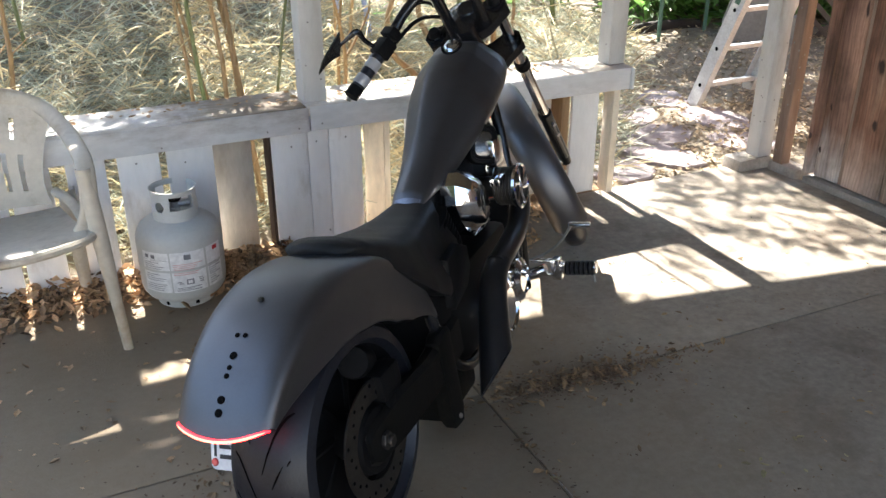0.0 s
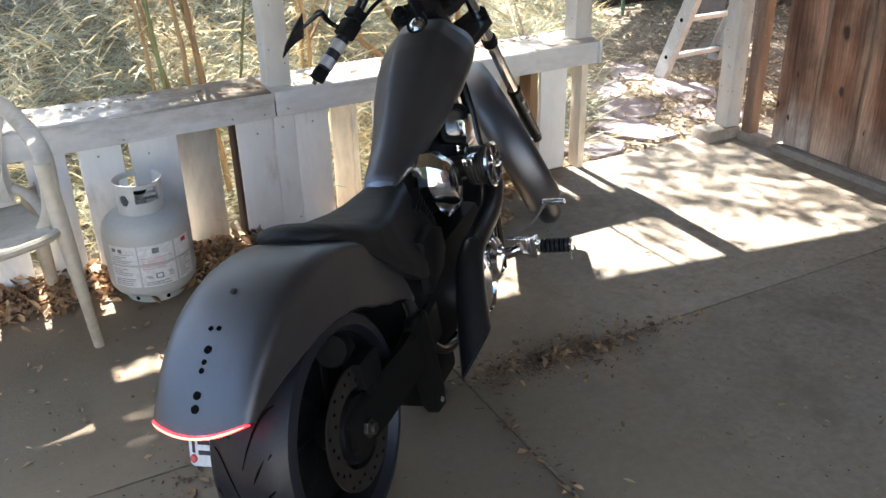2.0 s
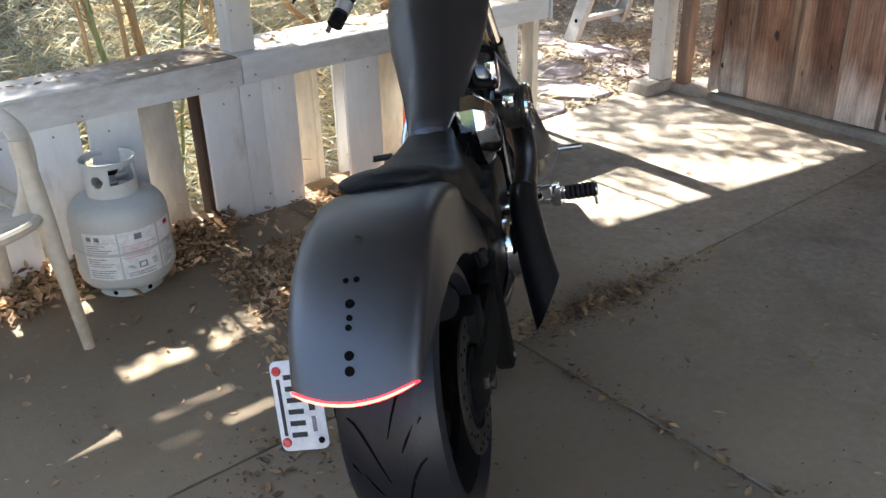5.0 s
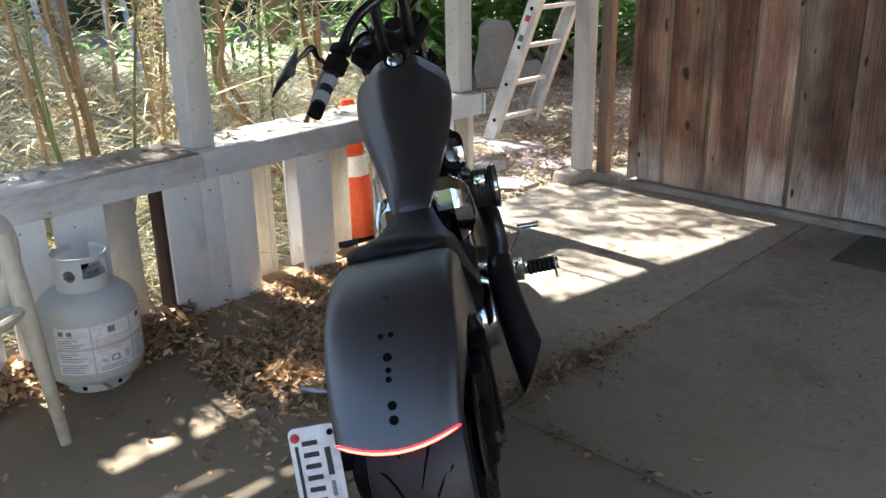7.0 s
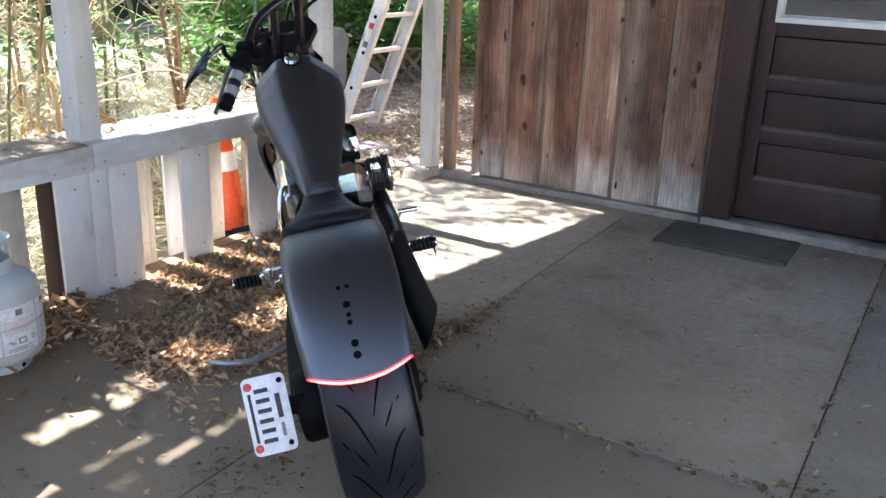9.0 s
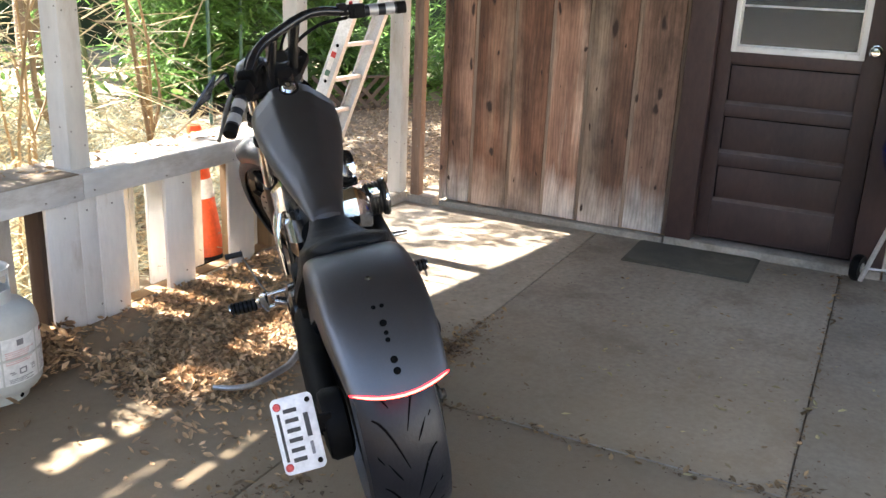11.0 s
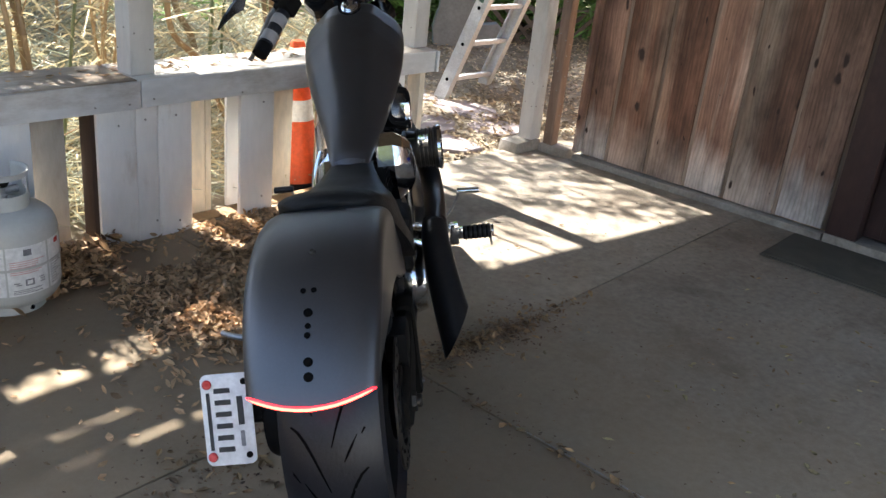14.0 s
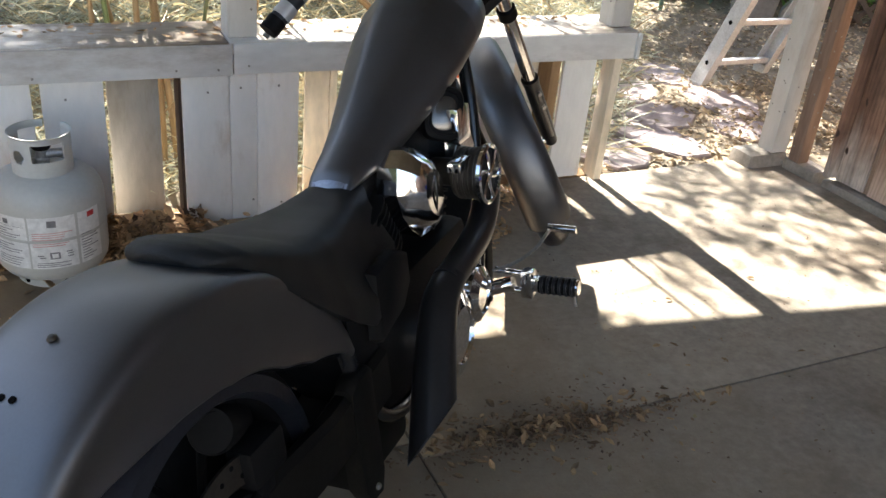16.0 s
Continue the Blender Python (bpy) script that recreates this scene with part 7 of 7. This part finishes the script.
        sprays.append((g - Vector((6.4, 10.2, -0.05)), Vector((math.cos(a), math.sin(a), rs.uniform(-0.2, 0.2))) * rs.uniform(0.14, 0.34)))
    for g, d in sprays:
        part("twig", tube([g - d, g + Vector((0, 0, 0.03)), g + d], [0.007, 0.005, 0.003], 5), BARK, ob)
    queue = [g + d * (k / 4.0) for g, d in sprays for k in range(-4, 5)]

    def on_spray(rr):
        return tuple(queue[rr.randrange(len(queue))])
    leaf_cloud("crown", 3500, on_spray, (0.04, 0.085), FOLIAGE_TREE, "", "", 22, droop=0.5, slim=0.34, parent=ob)


shade_tree()


# ---------------------------------------------------------------- fallen leaves
def fallen(name, count, place, size, material, label, seed, tilt=0.5, lift=0.0):
    """Curled dead leaves, each a folded blade, in one mesh."""
    rr = random.Random(seed)
    V, F = [], []
    for _ in range(count):
        p = place(rr)
        if p is None:
            continue
        x, y, z = p
        L = rr.uniform(*size)
        w = L * rr.uniform(0.35, 0.6)
        m_ = pose(x, y, z, rr.gauss(0, 28 * tilt), rr.gauss(0, 28 * tilt), rr.uniform(0, 360))
        c = rr.uniform(0.1, 0.45) * w
        tip = rr.uniform(-0.1, 0.35) * L
        pts = [(-0.5 * L, 0, 0.1 * L), (-0.12 * L, 0.5 * w, c), (0.25 * L, 0.36 * w, c * 0.8), (0.5 * L, 0, tip * 0.6), (0.25 * L, -0.36 * w, c * 0.8), (-0.12 * L, -0.5 * w, c), (-0.1 * L, 0, 0), (0.22 * L, 0, 0.02 * L)]
        b = len(V)
        low = 0
        q = [m_ @ Vector(t) for t in pts]
        low = min(v_.z for v_ in q) - z
        V.extend([(v_.x, v_.y, v_.z - low * 0.9 + 0.001) for v_ in q])
        for f in ((0, 6, 1), (1, 6, 7, 2), (2, 7, 3), (3, 7, 4), (4, 7, 6, 5), (5, 6, 0)):
            F.append(tuple(b + k for k in f))
    return tagged(new(name, data(name, V, F, material)), label, "leaves", kind="stuff")


def pile_place(rr):
    """The drift of leaves beside the motorcycle and along the foot of the rail."""
    k = rr.random()
    if k < 0.66:
        near = rr.random() < 0.5
        cx, cy, sx, sy = (1.06, 2.90, 0.17, 0.17) if near else (1.48, 3.06, 0.24, 0.20)
        x, y = rr.gauss(cx, sx), rr.gauss(cy, sy)
        d = math.hypot((x - cx) / sx, (y - cy) / sy)
        ragged = 0.07 * noise.noise(Vector((x * 9, y * 9, 4.0))) + 0.03 * noise.noise(Vector((x * 30, y * 30, 2.0)))
        top = 3.15 + max(0.0, x - 1.14) * 1.5
        if x < 0.75 + ragged or y > min(top + ragged, 3.54) or d > 2.1 or y < 2.58 - 0.4 * (x - 0.8) + ragged:
            return None
        if (x - 0.70) * 0.67 - (y - 1.85) * 0.74 > -0.10:
            return None
        return x, y, 0.022 * math.exp(-d * d / 2) * rr.random()
    if k < 0.84:
        x, y = rr.uniform(-0.6, 2.15), SLAB_Y - 0.06 - abs(rr.gauss(0, 0.07))
        if 0.93 < x < 1.31 and rr.random() < 0.8:
            return None
        return x, y, rr.uniform(0, 0.035) * (1 if x < 1.0 else 0.5)
    if k < 0.89:
        x, y = rr.gauss(0.73, 0.075), rr.gauss(3.31, 0.065)
        return (x, y, rr.uniform(0, 0.05)) if y < 3.41 else None
    if rr.random() < 0.7:
        return None
    x, y = rr.gauss(1.0, 0.22), rr.gauss(2.62, 0.12)
    return (x, y, 0.0) if (x - 0.70) * 0.67 - (y - 1.85) * 0.74 < -0.10 else None


fallen("leaf_drift", 13500, pile_place, (0.014, 0.038), LEAFBROWN, "drift of curled brown dead leaves on the slab", 31, 0.8)


def rail_place(rr):
    """Larger leaves blown against the foot of the rail, under the chair and behind the cylinder."""
    x = rr.uniform(-0.7, 1.0)
    deep = 0.10 + 0.10 * max(0.0, noise.noise(Vector((x * 3.0, 0.0, 2.0)))) 
    y = 3.425 - abs(rr.gauss(0, deep))
    if math.hypot(x - 0.548, y - 3.238) < 0.11 or (0.93 < x and y < 3.36):
        return None
    return x, y, 0.07 * math.exp(-(3.43 - y) / 0.09) * rr.random()


fallen("rail_leaves", 1150, rail_place, (0.025, 0.062), LEAFBROWN, "large dead leaves blown against the foot of the rail", 43, 0.9)
fallen("rail_leaves", 600, rail_place, (0.02, 0.05), LEAFDARK, "dark crumbling leaves along the foot of the rail", 44, 0.8)


def roof_place(rr):
    """Unseen leaves added round the roof holes to break up their sun."""
    a, b, c, d = sun_holes[rr.randrange(4)]
    return rr.uniform(a - 0.03, b + 0.03), rr.choice((c, d, rr.uniform(c, d))) + rr.gauss(0, 0.012), ROOF_Z + 0.031


fallen("roof_leaves", 26, roof_place, (0.035, 0.085), LEAFBROWN, "unseen leaves added to break up the sun through the roof", 41, 0.3)


def joint_place(rr):
    k = rr.random()
    if k < 0.62:
        x = rr.gauss(1.55, 0.18)
        return x, rr.gauss(2.18, 0.014 + 0.085 * rr.random() ** 2) - 0.05 * (x - 1.5), rr.random() * 0.008
    if k < 0.72:
        return rr.gauss(1.22, 0.02), rr.uniform(1.0, 2.1), 0.0
    if k < 0.77:
        return rr.gauss(1.25, 0.06), rr.gauss(0.93, 0.05), 0.0
    if k < 0.86:
        return rr.uniform(1.25, 3.4), rr.gauss(0.96, 0.010), 0.0
    return rr.gauss(0.52, 0.11), rr.gauss(2.18, 0.09), 0.0


fallen("joint_crumbs", 1700, joint_place, (0.004, 0.016), LEAFDARK, "crushed dark leaf crumbs gathered in the slab joints", 32, 0.4)
fallen("joint_leaves", 420, joint_place, (0.014, 0.038), LEAFDULL, "dry brown leaves gathered along the slab joint", 38, 0.6)
fallen("scattered_leaves", 200, lambda rr: (rr.uniform(0.2, 3.3), rr.uniform(0.2, 2.7), 0.0), (0.010, 0.030), LEAFDULL, "a few small dull leaves scattered on the concrete", 33, 0.3)
fallen("scattered_leaves", 150, lambda rr: (rr.uniform(-0.4, 1.2), rr.uniform(2.2, 3.3), 0.0), (0.010, 0.034), LEAFBROWN, "a few small brown leaves scattered on the concrete", 34, 0.3)


def garden_place(rr):
    """Litter that lies thick between the stones and thin on them."""
    x, y = rr.uniform(2.5, 7.5), 3.5 + abs(rr.gauss(0, 1.6))
    for cx, cy, r in ((2.80, 3.74, 0.20), (3.08, 3.80, 0.19), (3.30, 4.08, 0.22), (2.93, 4.12, 0.18), (3.84, 4.24, 0.22), (3.42, 4.50, 0.20)):
        if math.hypot(x - cx, y - cy) < r * 0.85 and rr.random() < 0.88:
            return None
    return x, y, ground_height(x, y) + rr.uniform(0, 0.018)


fallen("scattered_leaves", 70, lambda rr: (rr.gauss(1.75, 0.32), rr.gauss(1.25, 0.33), 0.0), (0.014, 0.034), LEAFYELLOW, "small yellowed leaves scattered on the concrete", 39, 0.3)
fallen("crumbs", 1500, lambda rr: (rr.uniform(0.0, 3.3), rr.uniform(0.3, 3.1), 0.0), (0.004, 0.012), LEAFDARK, "fine dark crumbs and bits scattered on the concrete", 40, 0.3)
fallen("garden_litter", 15000, garden_place, (0.014, 0.045), LEAFPALE, "thick litter of pale dry leaves on the garden ground", 35, 0.6)
fallen("cap_litter", 190, lambda rr: (rr.uniform(-0.5, 2.4), rr.uniform(3.48, 3.64), 0.586), (0.015, 0.04), LEAFBROWN, "small dead leaves and twigs lying on the cap plank", 36, 0.3)

# ---------------------------------------------------------------- pieces: slabs and planks
def slab(x0, x1, y0, y1):
    ob = part("slab", box(x0, x1, y0, y1, -0.055, 0.0, 0.005), CONCRETE, floor, smooth=30)
    return ob


for x0, x1, cuts in ((-4.6, 1.2175, (-4.2, -1.3, 0.0, 2.236, SLAB_Y)), (1.2225, 3.43, (-4.2, -1.3, 0.96, 2.182, SLAB_Y))):
    for a, b in zip(cuts, cuts[1:]):
        slab(x0, x1, a + 0.0025, b - 0.0025)

TONES = ((1.15, 1.18, 1.2), (0.74, 0.64, 0.58), (0.76, 0.66, 0.60), (1.22, 1.22, 1.22), (0.92, 0.86, 0.82), (1.05, 1.10, 1.14))
edges = [3.117, 2.960, 2.731, 2.519, 2.315, 2.061, 1.829]
low = [0.79 - 0.225 * k for k in range(22)]
for group_ in (edges, low):
    for i, (a, b) in enumerate(zip(group_, group_[1:])):
        w = a - b
        bm = box(-0.006, 0.022, -w / 2 + 0.019, w / 2 - 0.002, 0.0, 2.405, 0.005)
        ob = part("plank", bm, REDWOOD, wall_east, smooth=30)
        ob.color = (*TONES[i % 6], 1)
        ob.matrix_basis = pose(WALL_X + rnd.uniform(-0.004, 0.003), (a + b) / 2, 0.033 + rnd.uniform(0, 0.010))
        strip = part("joint_strip", box(0.0, 0.022, -w / 2 - 0.001, -w / 2 + 0.018, 0.0, 2.405, 0.004), LITWOOD, wall_east, smooth=30)
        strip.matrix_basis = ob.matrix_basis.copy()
bm = box(-0.055, 0.022, 3.118, 3.142, 0.050, 2.45, 0.004)
ob = part("corner_board", bm, REDWOOD, wall_east)
ob.matrix_basis = pose(WALL_X, 0, 0)

# pale ragged strip along the edge of the long joint
rs = random.Random(9)
V, F = [], []
for k in range(90):
    y = 0.90 + 0.0105 * k
    w = max(0.0006, 0.0038 + 0.003 * noise.noise(Vector((y * 30, 0, 1.0))) + rs.uniform(-0.0012, 0.0012)) * 0.62 * min(1.0, (1.86 - y) / 0.3 + 0.1)
    x = 1.2235 + rs.uniform(-0.0008, 0.0008)
    V += [(x, y, 0.0005), (x + w * 0.3, y, 0.0030), (x + w, y, 0.0028), (x + w * 1.4, y, 0.0005)]
    if k:
        b = 4 * k
        F += [(b - 4 + j, b - 3 + j, b + 1 + j, b + j) for j in range(3)]
ob = new("joint_filler", data("joint_filler", V, F, CURB, True))
ob.parent = floor
